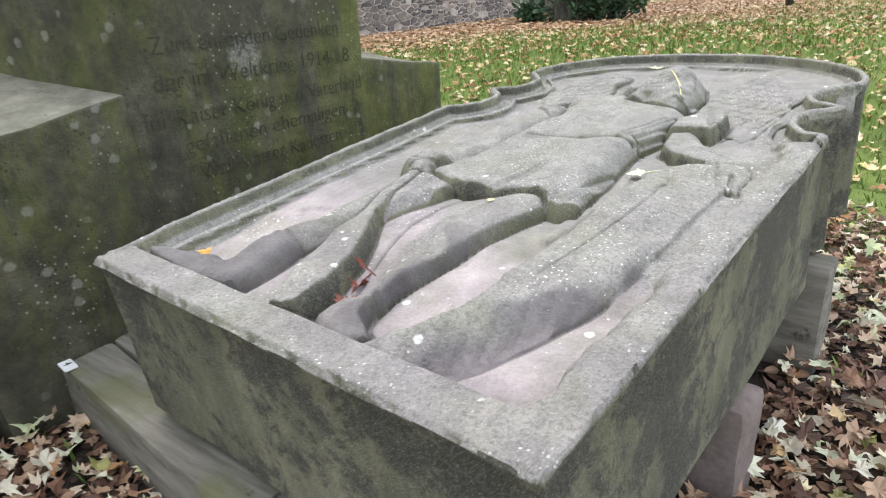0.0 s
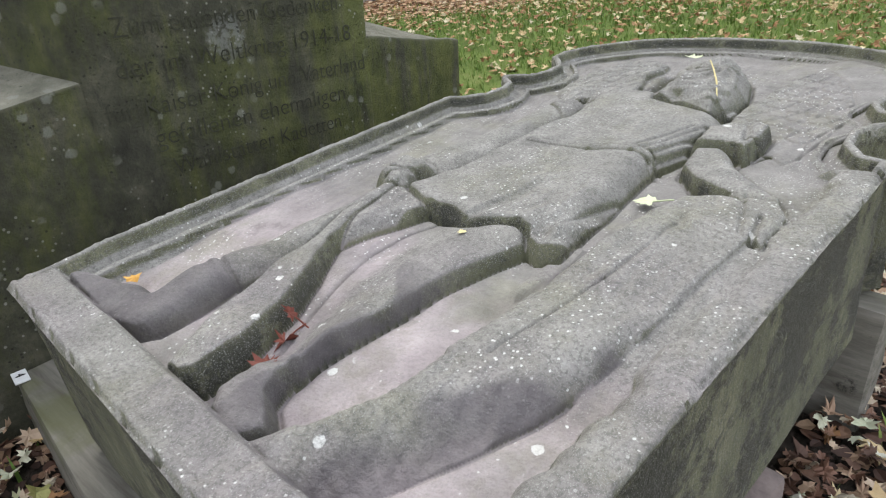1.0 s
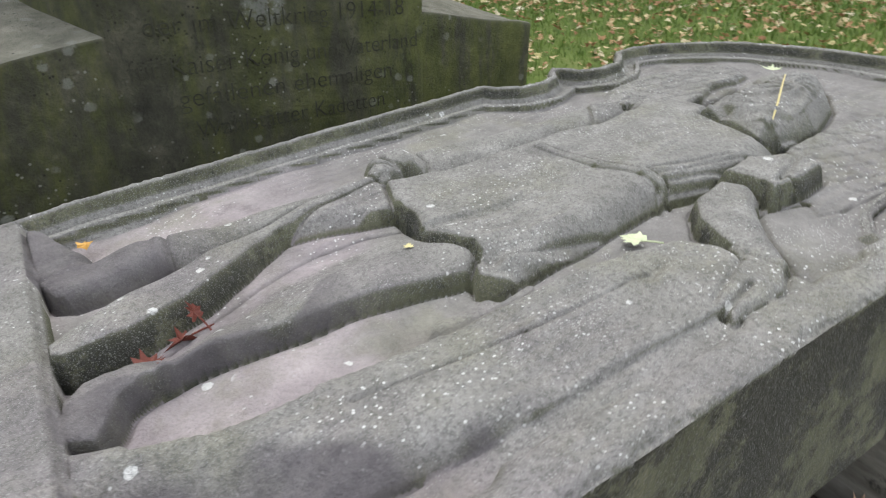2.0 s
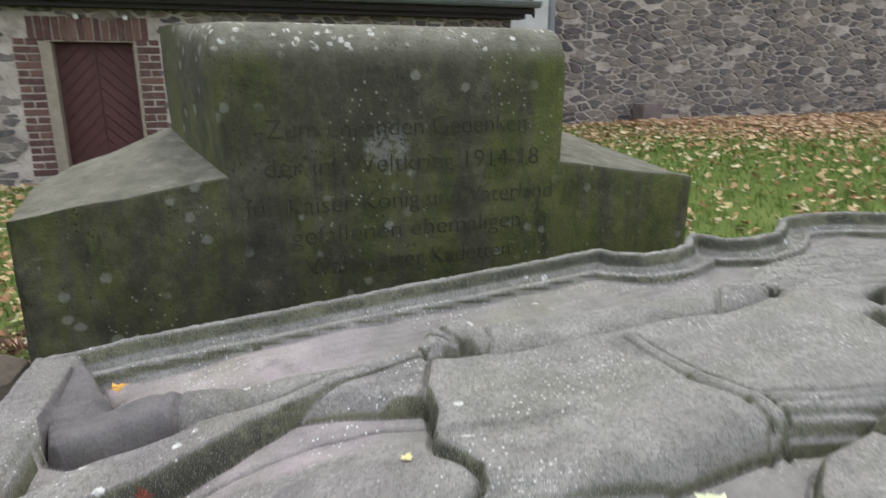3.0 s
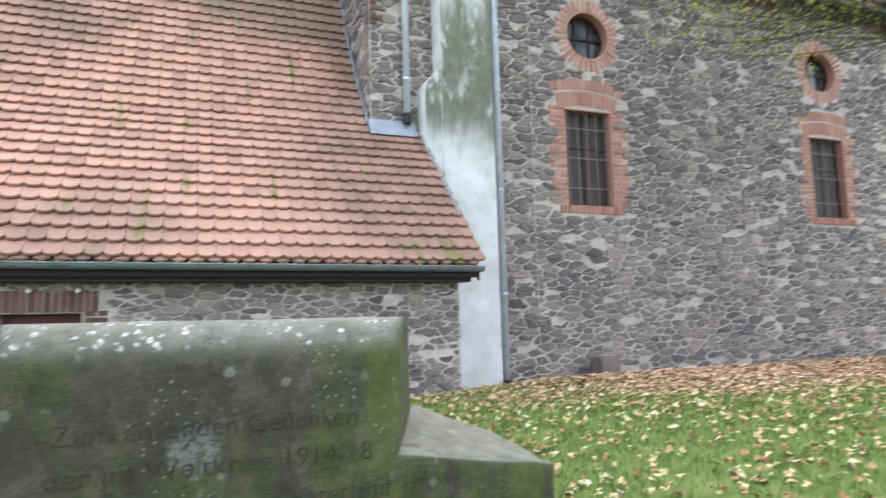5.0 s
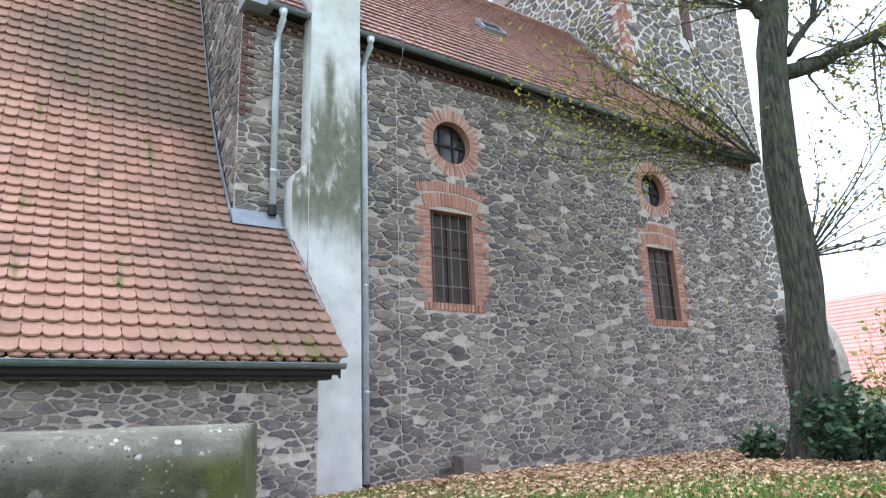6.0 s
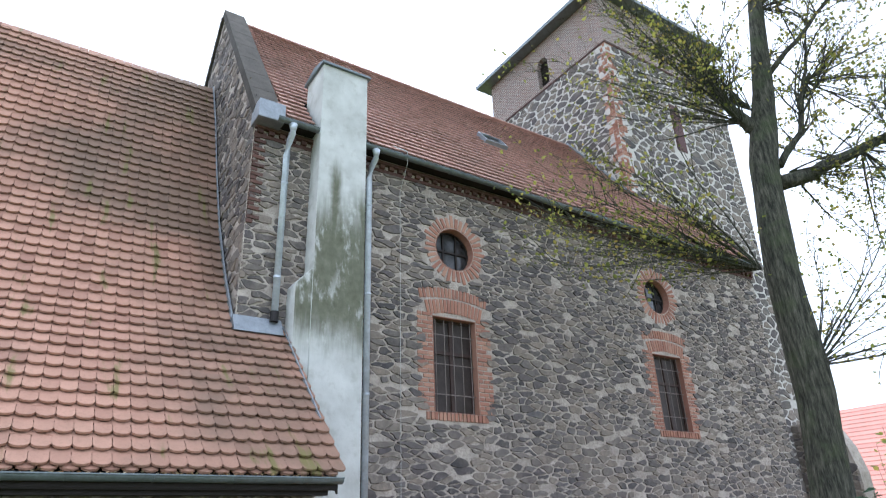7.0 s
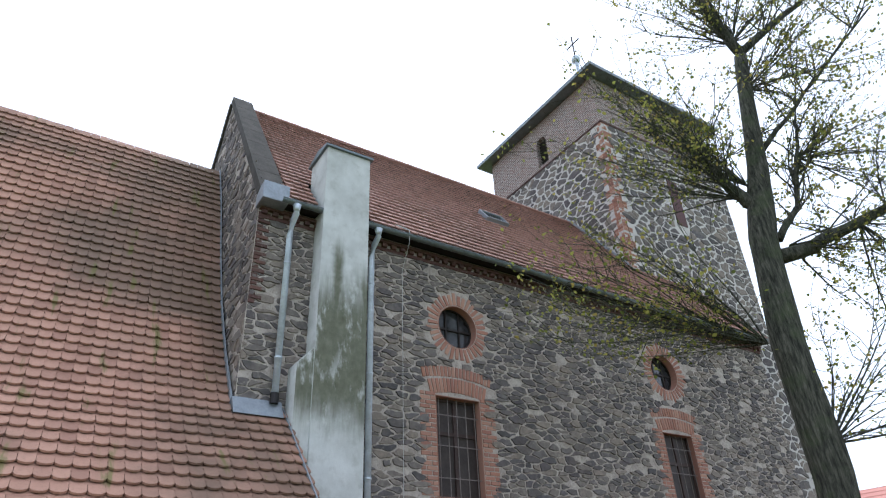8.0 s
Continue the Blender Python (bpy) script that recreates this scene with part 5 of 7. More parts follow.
def make_nave_wall():
    zb = -0.2
    pl = Plane((NAVE_X, N0, zb), (0, 1, 0), (0, 0, 1), (1, 0, 0))
    holes = []
    for y, w, z0, z1 in WINDOWS:
        a, b = y - w / 2 - N0, y + w / 2 - N0
        holes.append([(a, z0 - zb), (b, z0 - zb), (b, z1 - zb), (a, z1 - zb)])
    for y, z, r in ROUNDS:
        holes.append(circle(y - N0, z - zb, r))
    h = 8.75 - zb
    wall = tagged(sheet(pl, [(0, 0), (N1 - N0, 0), (N1 - N0, h), (0, h)], holes, 0.75).ob("wall_nave", M_MORTAR), "tall nave wall of dark field stones in pale mortar", "wall", kind="structure")

    def keep(u, v):
        for y, w, z0, z1 in WINDOWS:
            du, dv = abs(u - (y - N0)), v + zb
            if du < w / 2 + 0.30 and z0 - 0.2 < dv < z1 + 0.1:
                return False
            if du < w / 2 + 0.33 and z1 <= dv < z1 + 0.66 - 0.25 * (du / 0.8) ** 2:
                return False
        for y, z, r in ROUNDS:
            if math.hypot(u - (y - N0), v + zb - z) < r + 0.33:
                return False
        return v < 8.42 - zb

    rubble(pl, N1 - N0, 8.5 - zb, 0.25, 0.090, 21, keep, wall, lambda u, v: 2.3 < u < 6.3 and 0.5 < v < 3.4, 0.016, 0.021)
    rng = random.Random(8)
    for i, (y, w, z0, z1) in enumerate(WINDOWS):
        c = y - N0
        v, k = z0 - zb, 0
        while v < z1 - zb:
            for side in (-1, 1):
                edge = c + side * w / 2
                first = 0.25 if (k + (side > 0)) % 2 else 0.125
                brick(pl, edge + side * first / 2, v + 0.045, 0, first - 0.015, 0.074, wall, M_BRICK, rng)
                if first < 0.2 or rng.random() < 0.55:
                    second = 0.25 if first < 0.2 else 0.12
                    brick(pl, edge + side * (first + second / 2), v + 0.045, 0, second - 0.015, 0.074, wall, M_BRICK, rng)
            v += 0.09
            k += 1
        for row, (base, tall) in enumerate(((0.0, 0.30), (0.33, 0.22))):
            n = int((w + 0.36 + row * 0.25) / 0.088)
            for k in range(n):
                t = (k + 0.5) / n * 2 - 1
                u = c + t * (w / 2 + 0.16 + row * 0.16)
                lift = (1 - t * t) * 0.10 - 0.03
                brick(pl, u, z1 - zb + base + tall / 2 + lift + 0.02, math.pi / 2 - t * 0.25, tall, 0.074, wall, M_BRICK, rng)
        n = int((w + 0.4) / 0.088)
        for k in range(n):
            brick(pl, c + ((k + 0.5) / n - 0.5) * (w + 0.4), z0 - zb - 0.085, math.pi / 2, 0.15, 0.074, wall, M_BRICK, rng, 0.03)
    for y, z, r in ROUNDS:
        for k in range(34):
            a = 2 * math.pi * k / 34
            long = 0.25 if k % 3 else 0.31
            brick(pl, y - N0 + (r + long / 2 + 0.008) * math.cos(a), z - zb + (r + long / 2 + 0.008) * math.sin(a), a, long, 0.082, wall, M_BRICK, rng)
    # toothed brick cornice
    corn = Build()
    for row, out in ((0, 0.03), (2, 0.09)):
        corn.box(NAVE_X, NAVE_X + out, N0 + 0.01, N1, 8.40 + row * 0.085, 8.475 + row * 0.085)
    y = N0 + 0.05
    while y < N1 - 0.1:
        corn.box(NAVE_X, NAVE_X + 0.08, y, y + 0.11, 8.478, 8.562)
        y += 0.22
    under(corn.ob("cornice", M_BRICK_DARK, label="dark toothed brick cornice"), wall)
    b = Build()
    b.box(2 * RIDGE_X - NAVE_X, 2 * RIDGE_X - NAVE_X + 0.7, N0 + 0.75, N1, -0.2, 8.7)
    tagged(b.ob("wall_far", M_MORTAR), "plain far side wall of the nave", "wall", kind="structure")


make_nave_wall()


def window_bars(name, y, z0, z1, w, label):
    root = empty(name, NAVE_X - 0.25, y, z0)
    x = NAVE_X - 0.19
    a, b = y - w / 2 + 0.002, y + w / 2 - 0.002
    fr = Build()
    for p, q, r, s in ((a, a + 0.06, z0, z1), (b - 0.06, b, z0, z1), (a + 0.06, b - 0.06, z0, z0 + 0.06), (a + 0.06, b - 0.06, z1 - 0.06, z1)):
        fr.box(x - 0.05, x + 0.03, p, q, r, s)
    under(fr.ob("window_frame", M_FRAMEWOOD), root)
    under(Build().box(x - 0.04, x + 0.035, y - 0.035, y + 0.035, z0 + 0.06, z1 - 0.06).ob("mullion", M_FRAMEWOOD), root)
    zt = z0 + (z1 - z0) * 0.63
    for p, q in ((a + 0.06, y - 0.035), (y + 0.035, b - 0.06)):
        under(Build().box(x - 0.04, x + 0.035, p, q, zt - 0.035, zt + 0.035).ob("transom", M_FRAMEWOOD), root)
        for r, s in ((z0 + 0.06, zt - 0.035), (zt + 0.035, z1 - 0.06)):
            under(Build().box(x - 0.012, x - 0.004, p, q, r, s).ob("pane", M_DULLGLASS), root)
    for k in range(5):
        yy = a + (b - a) * (k + 0.5) / 5
        under(Build().tube([(x + 0.12, yy, z0 - 0.01), (x + 0.12, yy, z1 + 0.01)], 0.008, 6).ob("iron_bar", M_GRILLE), root)
    for k in range(3):
        zz = z0 + (z1 - z0) * (k + 0.6) / 3.2
        under(Build().box(x + 0.10, x + 0.112, a - 0.01, b + 0.01, zz - 0.008, zz + 0.008).ob("cross_bar", M_GRILLE), root)
    for p, q, r, t in ((a + 0.001, a + 0.014, z0 + 0.004, z1), (b - 0.014, b - 0.001, z0 + 0.004, z1), (a + 0.014, b - 0.014, z1 - 0.014, z1 - 0.001)):
        under(Build().box(x + 0.035, NAVE_X + 0.004, p, q, r, t).ob("reveal_lining", M_BRICK), root)
    under(Build().box(NAVE_X - 0.70, NAVE_X + 0.0, a - 0.05, b + 0.05, z0 - 0.03, z0 + 0.003).ob("sill", M_BRICK), root)
    tagged(root, label, "window", kind="structure")


window_bars("window_1", *[WINDOWS[0][i] for i in (0, 2, 3, 1)], "tall barred window with dark panes in red brick surround")
window_bars("window_2", *[WINDOWS[1][i] for i in (0, 2, 3, 1)], "barred window near the tree with red brick surround")


def round_window(name, y, z, r, label):
    root = empty(name, NAVE_X - 0.3, y, z)
    x = NAVE_X - 0.22
    ring = Build()
    n = 28
    c = [(math.cos(2 * math.pi * k / n), math.sin(2 * math.pi * k / n)) for k in range(n)]
    vs = [(xx, y + rr * a, z + rr * s) for xx, rr in ((x + 0.03, r + 0.003), (x + 0.03, r - 0.05), (x - 0.04, r - 0.05), (x - 0.04, r + 0.003)) for a, s in c]
    ring.add(vs, [(q * n + i, q * n + (i + 1) % n, ((q + 1) % 4) * n + (i + 1) % n, ((q + 1) % 4) * n + i) for q in range(4) for i in range(n)])
    under(ring.ob("window_frame", M_DARKWOOD), root)
    lining = Build()
    vs = [(xx, y + rr * a, z + rr * s) for xx, rr in ((NAVE_X + 0.004, r - 0.002), (NAVE_X + 0.004, r - 0.016), (x + 0.032, r - 0.016), (x + 0.032, r - 0.002)) for a, s in c]
    lining.add(vs, [(q * n + i, q * n + (i + 1) % n, ((q + 1) % 4) * n + (i + 1) % n, ((q + 1) % 4) * n + i) for q in range(4) for i in range(n)])
    under(lining.ob("reveal_lining", M_BRICK), root)
    under(Build().prism([(x - 0.02, y + (r - 0.045) * a, z + (r - 0.045) * s) for a, s in c], (0.008, 0, 0)).ob("pane", M_GLASS), root)
    k = r - 0.048
    for off in (-0.17, 0.17):
        e = math.sqrt(k * k - off * off)
        under(Build().box(x - 0.008, x + 0.02, y + off - 0.022, y + off + 0.022, z - e, z + e).ob("glazing_bar", M_DARKWOOD), root)
    under(Build().box(x - 0.008, x + 0.026, y - k, y + k, z - 0.025, z + 0.025).ob("glazing_bar", M_DARKWOOD), root)
    tagged(root, label, "window", kind="structure")


for i, (y, z, r) in enumerate(ROUNDS):
    round_window("window_%d" % (i + 3), y, z, r, "round barred window ringed with radiating red bricks")


def make_nave_roof():
    b = Build()
    prof = [(EAVE_X, EAVE_Z), (RIDGE_X, RIDGE_Z), (2 * RIDGE_X - EAVE_X, EAVE_Z)]
    b.prism([(x, 4.72, z) for x, z in prof], (0, 17.3 - 4.72, 0))
    side = [(EAVE_X, EAVE_Z), (-12.17, EAVE_Z + (EAVE_X + 12.17) * (RIDGE_Z - EAVE_Z) / (EAVE_X - RIDGE_X)), (-12.17, EAVE_Z)]
    b.prism([(x, 17.3, z) for x, z in side], (0, N1 - 17.3 + 0.1, 0))
    roof = tagged(b.ob("roof_nave", M_DARKWOOD), "high nave roof of red-brown beaver-tail tiles", "roof", kind="structure")
    tile_rows(prof[:2], 4.80, N1 + 0.05, 0.262, roof, M_TILE_NAVE, lambda x, y: (x < -12.1 and y > 17.25) or (x > -10.95 and 5.36 < y < 6.58), lambda s, y: s < 1.7 and 4.7 < y < 10.5, 5)
    y = 4.80
    while y < 17.2:
        arc = [(RIDGE_X + 0.13 * math.cos(a), y, RIDGE_Z + 0.02 + 0.12 * math.sin(a)) for a in (math.pi * k / 6 for k in range(7))]
        under(Build().prism(arc, (0, 0.38, 0.012)).ob("ridge_tile", M_TILE_NAVE), roof)
        y += 0.36
    sl = math.atan2(RIDGE_Z - EAVE_Z, EAVE_X - RIDGE_X)
    m = Matrix.Translation((-12.3, 11.65, EAVE_Z + (EAVE_X + 12.3) * math.tan(sl) + 0.20)) @ Matrix.Rotation(sl, 4, "Y")
    s = empty("skylight", *m.translation)
    fr = Build()
    for x0, x1, y0, y1 in ((-0.3, -0.25, -0.4, 0.4), (0.25, 0.3, -0.4, 0.4), (-0.25, 0.25, -0.4, -0.35), (-0.25, 0.25, 0.35, 0.4)):
        fr.box(x0, x1, y0, y1, -0.05, 0.09, m)
    under(fr.ob("frame", M_LEAD), s)
    under(Build().box(-0.25, 0.25, -0.35, 0.35, 0.03, 0.045, m).ob("pane", M_GLASS), s)
    tagged(s, "small metal-framed skylight in the nave roof", "skylight")
    return sl


NAVE_SLOPE = make_nave_roof()


def make_gable():
    pl = Plane((NAVE_X, GABLE_Y, 0), (-1, 0, 0), (0, 0, 1), (0, -1, 0))
    half = NAVE_X - RIDGE_X
    shoulder, apex = 8.9, 14.75
    out = [(0.753, 0), (0.753, 8.755), (0, 8.755), (0, shoulder), (half, apex), (2 * half, shoulder), (2 * half, 0)]
    wall = tagged(sheet(pl, out, [], 0.42).ob("wall_gable", M_MORTAR), "steep rubble gable wall above the lower roof", "wall", kind="structure")

    def keep(u, v):
        x = NAVE_X - u
        return u < half + 1.0 and v > annex_top(x if x > RIDGE_X else 2 * RIDGE_X - x) + 0.05 and v < shoulder + (apex - shoulder) * min(u, 2 * half - u) / half - 0.06

    rubble(pl, half * 2, apex, 0.27, 0.14, 31, keep, wall, None, 0.012, 0.018)
    # sloping coping slabs
    for side in (1, -1):
        n = 7
        for k in range(n):
            a, b = k / n, (k + 0.985) / n
            p = [(RIDGE_X + side * half * (1 - t), shoulder + (apex - shoulder) * t) for t in (a, b)]
            dx, dz = p[1][0] - p[0][0], p[1][1] - p[0][1]
            l = math.hypot(dx, dz)
            nx, nz = (-dz / l * -side, abs(dx) / l)
            loop = [(p[0][0], GABLE_Y - 0.07, p[0][1] + 0.003), (p[1][0], GABLE_Y - 0.07, p[1][1] + 0.003), (p[1][0] + nx * 0.20, GABLE_Y - 0.07, p[1][1] + nz * 0.20), (p[0][0] + nx * 0.20, GABLE_Y - 0.07, p[0][1] + nz * 0.20)]
            under(Build().prism(loop, (0, 0.54, 0)).ob("coping_slab", M_COPING), wall)
    under(Build().soft_box(-10.52, -10.05, GABLE_Y - 0.06, GABLE_Y + 0.46, 8.62, 9.02, 0.02).ob("kneeler", M_LEAD, label="lead-clad kneeler block"), wall)
    # brick quoins at the top of the corner
    rng = random.Random(14)
    front = Plane((NAVE_X, GABLE_Y, 0), (0, 1, 0), (0, 0, 1), (1, 0, 0))
    v, k = 6.6, 0
    while v < 8.5:
        w = 0.25 if k % 2 else 0.13
        brick(front, w / 2, v, 0, w - 0.01, 0.074, wall, M_BRICK_DARK, rng, 0.03)
        v += 0.09
        k += 1
    # lead flashing where roof and gable meet
    fl = Build()
    for (x0, z0), (x1, z1) in zip(ANNEX[1:], ANNEX[2:]):
        fl.prism([(x0, GABLE_Y - 0.075, z0 + 0.03), (x1, GABLE_Y - 0.075, z1 + 0.03), (x1, GABLE_Y - 0.075, z1 + 0.30), (x0, GABLE_Y - 0.075, z0 + 0.30)], (0, 0.03, 0))
    under(fl.ob("flashing", M_LEAD, label="grey lead flashing strip"), wall)
    ap = Build()
    ap.prism([(-10.42, GABLE_Y - 0.06, 4.82), (-10.40, GABLE_Y - 0.06, 4.82), (-10.20, GABLE_Y - 0.06, 4.50), (-10.42, GABLE_Y - 0.06, 4.50)], (0, 0.84, 0))
    under(ap.ob("apron_flashing", M_LEAD, label="lead apron at the foot of the corner"), wall)
    side = Build()
    side.prism([(-8.6, 5.125, 2.78), (-10.44, 5.125, 4.62), (-10.44, 5.125, 4.74), (-8.6, 5.125, 2.90)], (0, 0.02, 0))
    under(side.ob("verge_strip", M_LEAD), wall)


make_gable()


def make_flue():
    root = empty("rendered_flue", -10.2, 5.97, 0.2)
    bm = bmesh.new()

    def block(x0, x1, y0, y1, z0, z1, slope=0.0):
        vs = [bm.verts.new((x, y, z)) for z in (z0, z1) for x, y in ((x0, y0), (x1, y0), (x1, y1), (x0, y1))]
        for q in (vs[4], vs[5]):
            q.co.z -= slope
        for f in ((3, 2, 1, 0), (4, 5, 6, 7), (0, 1, 5, 4), (1, 2, 6, 5), (2, 3, 7, 6), (3, 0, 4, 7)):
            bm.faces.new([vs[i] for i in f])

    block(NAVE_X - 0.1, -10.03, 5.17, 5.55, -0.2, 5.86, 0.42)
    bmesh.ops.bevel(bm, geom=bm.edges[:], offset=0.05, segments=3, affect="EDGES", profile=0.5)
    me = bpy.data.meshes.new("base")
    bm.to_mesh(me)
    bm.free()
    me.materials.append(M_RENDER)
    under(new("base", me), root)
    s = Build()
    s.soft_box(-10.88, -10.0, 5.465, 6.465, -0.2, 10.32, 0.02)
    under(s.ob("shaft", M_RENDER), root)
    cap = Build()
    cap.prism([(-10.95, 5.41, 10.30), (-9.94, 5.41, 10.30), (-9.94, 5.41, 10.35), (-10.44, 5.41, 10.47), (-10.95, 5.41, 10.35)], (0, 1.11, 0))
    under(cap.ob("cap", M_GUTTER, label="dark metal cap sheet"), root)
    tagged(root, "tall whitish rendered flue with green streaks against the nave", "chimney flue")


make_flue()


def make_conductor():
    root = empty("lightning_conductor", -10.1, 7.3, 8.7)
    pale = plain("pale_wire", (0.55, 0.55, 0.53), 0.5, 0.2, 0.1)
    under(Build().tube([(-10.85, 6.47, 9.75), (-10.6, 6.75, 9.45), (-10.35, 7.15, 9.1), (-10.0, 7.42, 8.80)], 0.014, 6).ob("wire", pale), root)
    under(Build().tube([(-9.98, 7.42, 8.80), (-10.05, 7.45, 8.5), (-10.38, 7.46, 8.0), (-10.40, 7.45, 0.5)], 0.005, 5).ob("down_wire", pale), root)
    tagged(root, "pale lightning conductor wire running from flue to gutter", "wire")


make_conductor()


# ---------- tower ----------
TX0, TX1, TY0, TY1 = -19.05, -12.17, 17.3, 24.4


def tower_brick():
    n = Nodes("tower_brickwork", 0.9)
    t = n.t.nodes.new("ShaderNodeTexBrick")
    t.inputs["Scale"].default_value = 1.0
    t.inputs["Brick Width"].default_value, t.inputs["Row Height"].default_value, t.inputs["Mortar Size"].default_value = 0.26, 0.09, 0.014
    t.inputs["Color1"].default_value, t.inputs["Color2"].default_value, t.inputs["Mortar"].default_value = (0.21, 0.135, 0.115, 1), (0.12, 0.090, 0.080, 1), (0.44, 0.41, 0.385, 1)
    s = n.t.nodes.new("ShaderNodeCombineXYZ")
    n.link(n.calc("ADD", n.axis(0), n.axis(1)), s.inputs[0])
    n.link(n.axis(2), s.inputs[1])
    n.link(s.outputs[0], t.inputs["Vector"])
    col = n.mix(n.calc("MULTIPLY", n.step(n.noise(0.8, 7), 0.48, 0.7), 0.3), t.outputs["Color"], (0.21, 0.13, 0.10))
    n.bump(t.outputs["Fac"], -0.5, 0.02)
    return n.done(col)


def make_tower():
    root = empty("church_tower", (TX0 + TX1) / 2, (TY0 + TY1) / 2, 0)
    split = 18.05
    b = Build().box(TX0, TX1, TY0, TY1, -0.2, split)
    body = under(b.ob("shaft", M_TOWER_MORTAR), root)
    faces = [Plane((TX0, TY0, 0), (1, 0, 0), (0, 0, 1), (0, -1, 0)), Plane((TX1, TY0, 0), (0, 1, 0), (0, 0, 1), (1, 0, 0))]
    for k, (pl, w, low) in enumerate(((faces[0], TX1 - TX0, 8.5), (faces[1], TY1 - TY0, 0.4))):
        slit = lambda u, v, k=k: k == 1 and abs(u - 3.5) < 0.42 and 13.9 < v < 16.7
        corner = lambda u, v, k=k, w=w: (u > w - 0.45 if k == 0 else u < 0.45)
        rest = Build()
        rng = random.Random(40 + k)
        for poly in stone_cells(w, split, 0.36, 0.22, rng, lambda u, v: v > low and not slit(u, v) and not corner(u, v)):
            stone_mesh(rest, pl, poly, 0.034 * rng.uniform(0.6, 1.6), 0.02, rng)
        o = under(rest.ob("rubble_stonework", M_RUBBLE), root)
        o["kind"] = "stuff"
        quoin = Build()
        z, i = 8.6, 0
        while z < split - 0.05:
            l = 0.45 if i % 6 < 3 else 0.24
            uu = w - l / 2 if k == 0 else l / 2
            for part_u in (-l / 4, l / 4):
                if rng.random() < 0.7:
                    brick(pl, uu + part_u, z, 0, l / 2 - 0.01, 0.08, None, M_BRICK, rng, 0.02, quoin)
            z += 0.092
            i += 1
        o = under(quoin.ob("quoin_brickwork", M_BRICK), root)
        o["kind"] = "stuff"
    # brick belfry stage with arched openings
    pl = Plane((TX0 + 0.06, TY0 + 0.06, split), (1, 0, 0), (0, 0, 1), (0, -1, 0))
    def arch(u, v0, v1, w):
        return [(u - w / 2, v0), (u + w / 2, v0), (u + w / 2, v1)] + [(u + w / 2 * math.cos(a), v1 + w / 2 * math.sin(a)) for a in (math.pi * k / 8 for k in range(1, 8))] + [(u - w / 2, v1)]
    wx = TX1 - TX0 - 0.12
    wy = TY1 - TY0 - 0.12
    mat = tower_brick()
    belfry = under(sheet(pl, [(0, 0), (wx, 0), (wx, 2.45), (0, 2.45)], [arch(3.45, 0.22, 1.35, 0.62)], 0.5).ob("belfry", mat, label="dark brick belfry storey"), root)
    pl2 = Plane((TX1 - 0.06, TY0 + 0.06, split), (0, 1, 0), (0, 0, 1), (1, 0, 0))
    under(sheet(pl2, [(0.5, 0), (wy, 0), (wy, 2.45), (0.5, 2.45)], [arch(3.5, 0.22, 1.35, 0.62)], 0.5).ob("belfry", mat), root)
    rest = Build().box(TX0 + 0.06, TX0 + 0.5, TY0 + 0.56, TY1 - 0.06, split, split + 2.45).box(TX0 + 0.5, TX1 - 0.56, TY1 - 0.5, TY1 - 0.06, split, split + 2.45)
    under(rest.ob("belfry", mat), root)
    for p, u in ((pl, 3.45), (pl2, 3.5)):
        lv = Build()
        for k in range(8):
            z = 0.3 + k * 0.16
            lv.add([p(u - 0.3, z, -0.28), p(u + 0.3, z, -0.28), p(u + 0.3, z + 0.12, -0.16), p(u - 0.3, z + 0.12, -0.16), p(u - 0.3, z + 0.02, -0.29), p(u + 0.3, z + 0.02, -0.29), p(u + 0.3, z + 0.14, -0.17), p(u - 0.3, z + 0.14, -0.17)], [(3, 2, 1, 0), (4, 5, 6, 7), (0, 1, 5, 4), (1, 2, 6, 5), (2, 3, 7, 6), (3, 0, 4, 7)])
        under(lv.ob("louvres", M_DARKWOOD), root)
    string = Build().box(TX0 - 0.04, TX1 + 0.04, TY0 - 0.04, TY1 + 0.04, split - 0.06, split + 0.02)
    under(string.ob("string_course", M_BRICK_DARK), root)
    sl = Build()
    sl.box(TX1 - 0.2, TX1 + 0.03, TY0 + 3.22, TY0 + 3.78, 14.3, 16.4)
    under(sl.ob("slit_shutter", M_DOOR, label="reddish boarded slit opening"), root)
    # hipped roof with overhang
    e, zr, za = 0.45, split + 2.45, 24.5
    cx, cy = (TX0 + TX1) / 2, (TY0 + TY1) / 2
    cs = [(TX0 - e, TY0 - e), (TX1 + e, TY0 - e), (TX1 + e, TY1 + e), (TX0 - e, TY1 + e)]
    r = Build()
    r.add([(x, y, zr) for x, y in cs] + [(x, y, zr + 0.16) for x, y in cs] + [(cx, cy, za)], [(3, 2, 1, 0), (0, 1, 5, 4), (1, 2, 6, 5), (2, 3, 7, 6), (3, 0, 4, 7), (4, 5, 8), (5, 6, 8), (6, 7, 8), (7, 4, 8)])
    roof = under(r.ob("tower_roof", M_GUTTER, label="dark slate hipped roof with boarded eaves"), root)
    za += 0.4
    fin = empty("finial_cross", cx, cy, za)
    fin.parent = root
    fin.matrix_parent_inverse = Matrix.Translation(root.location).inverted()
    bpy.context.view_layer.update()
    def sub(b, name, mat, **kw):
        o = b.ob(name, mat, **kw)
        o.parent = fin
        o.matrix_parent_inverse = Matrix.Translation((cx, cy, za)).inverted()
    sub(Build().tube([(cx, cy, za - 0.8), (cx, cy, za + 1.4)], [0.16, 0.10], 10), "post", M_ZINC, smooth=True)
    ball = bmesh.new()
    bmesh.ops.create_uvsphere(ball, u_segments=16, v_segments=10, radius=0.24)
    me = bpy.data.meshes.new("ball")
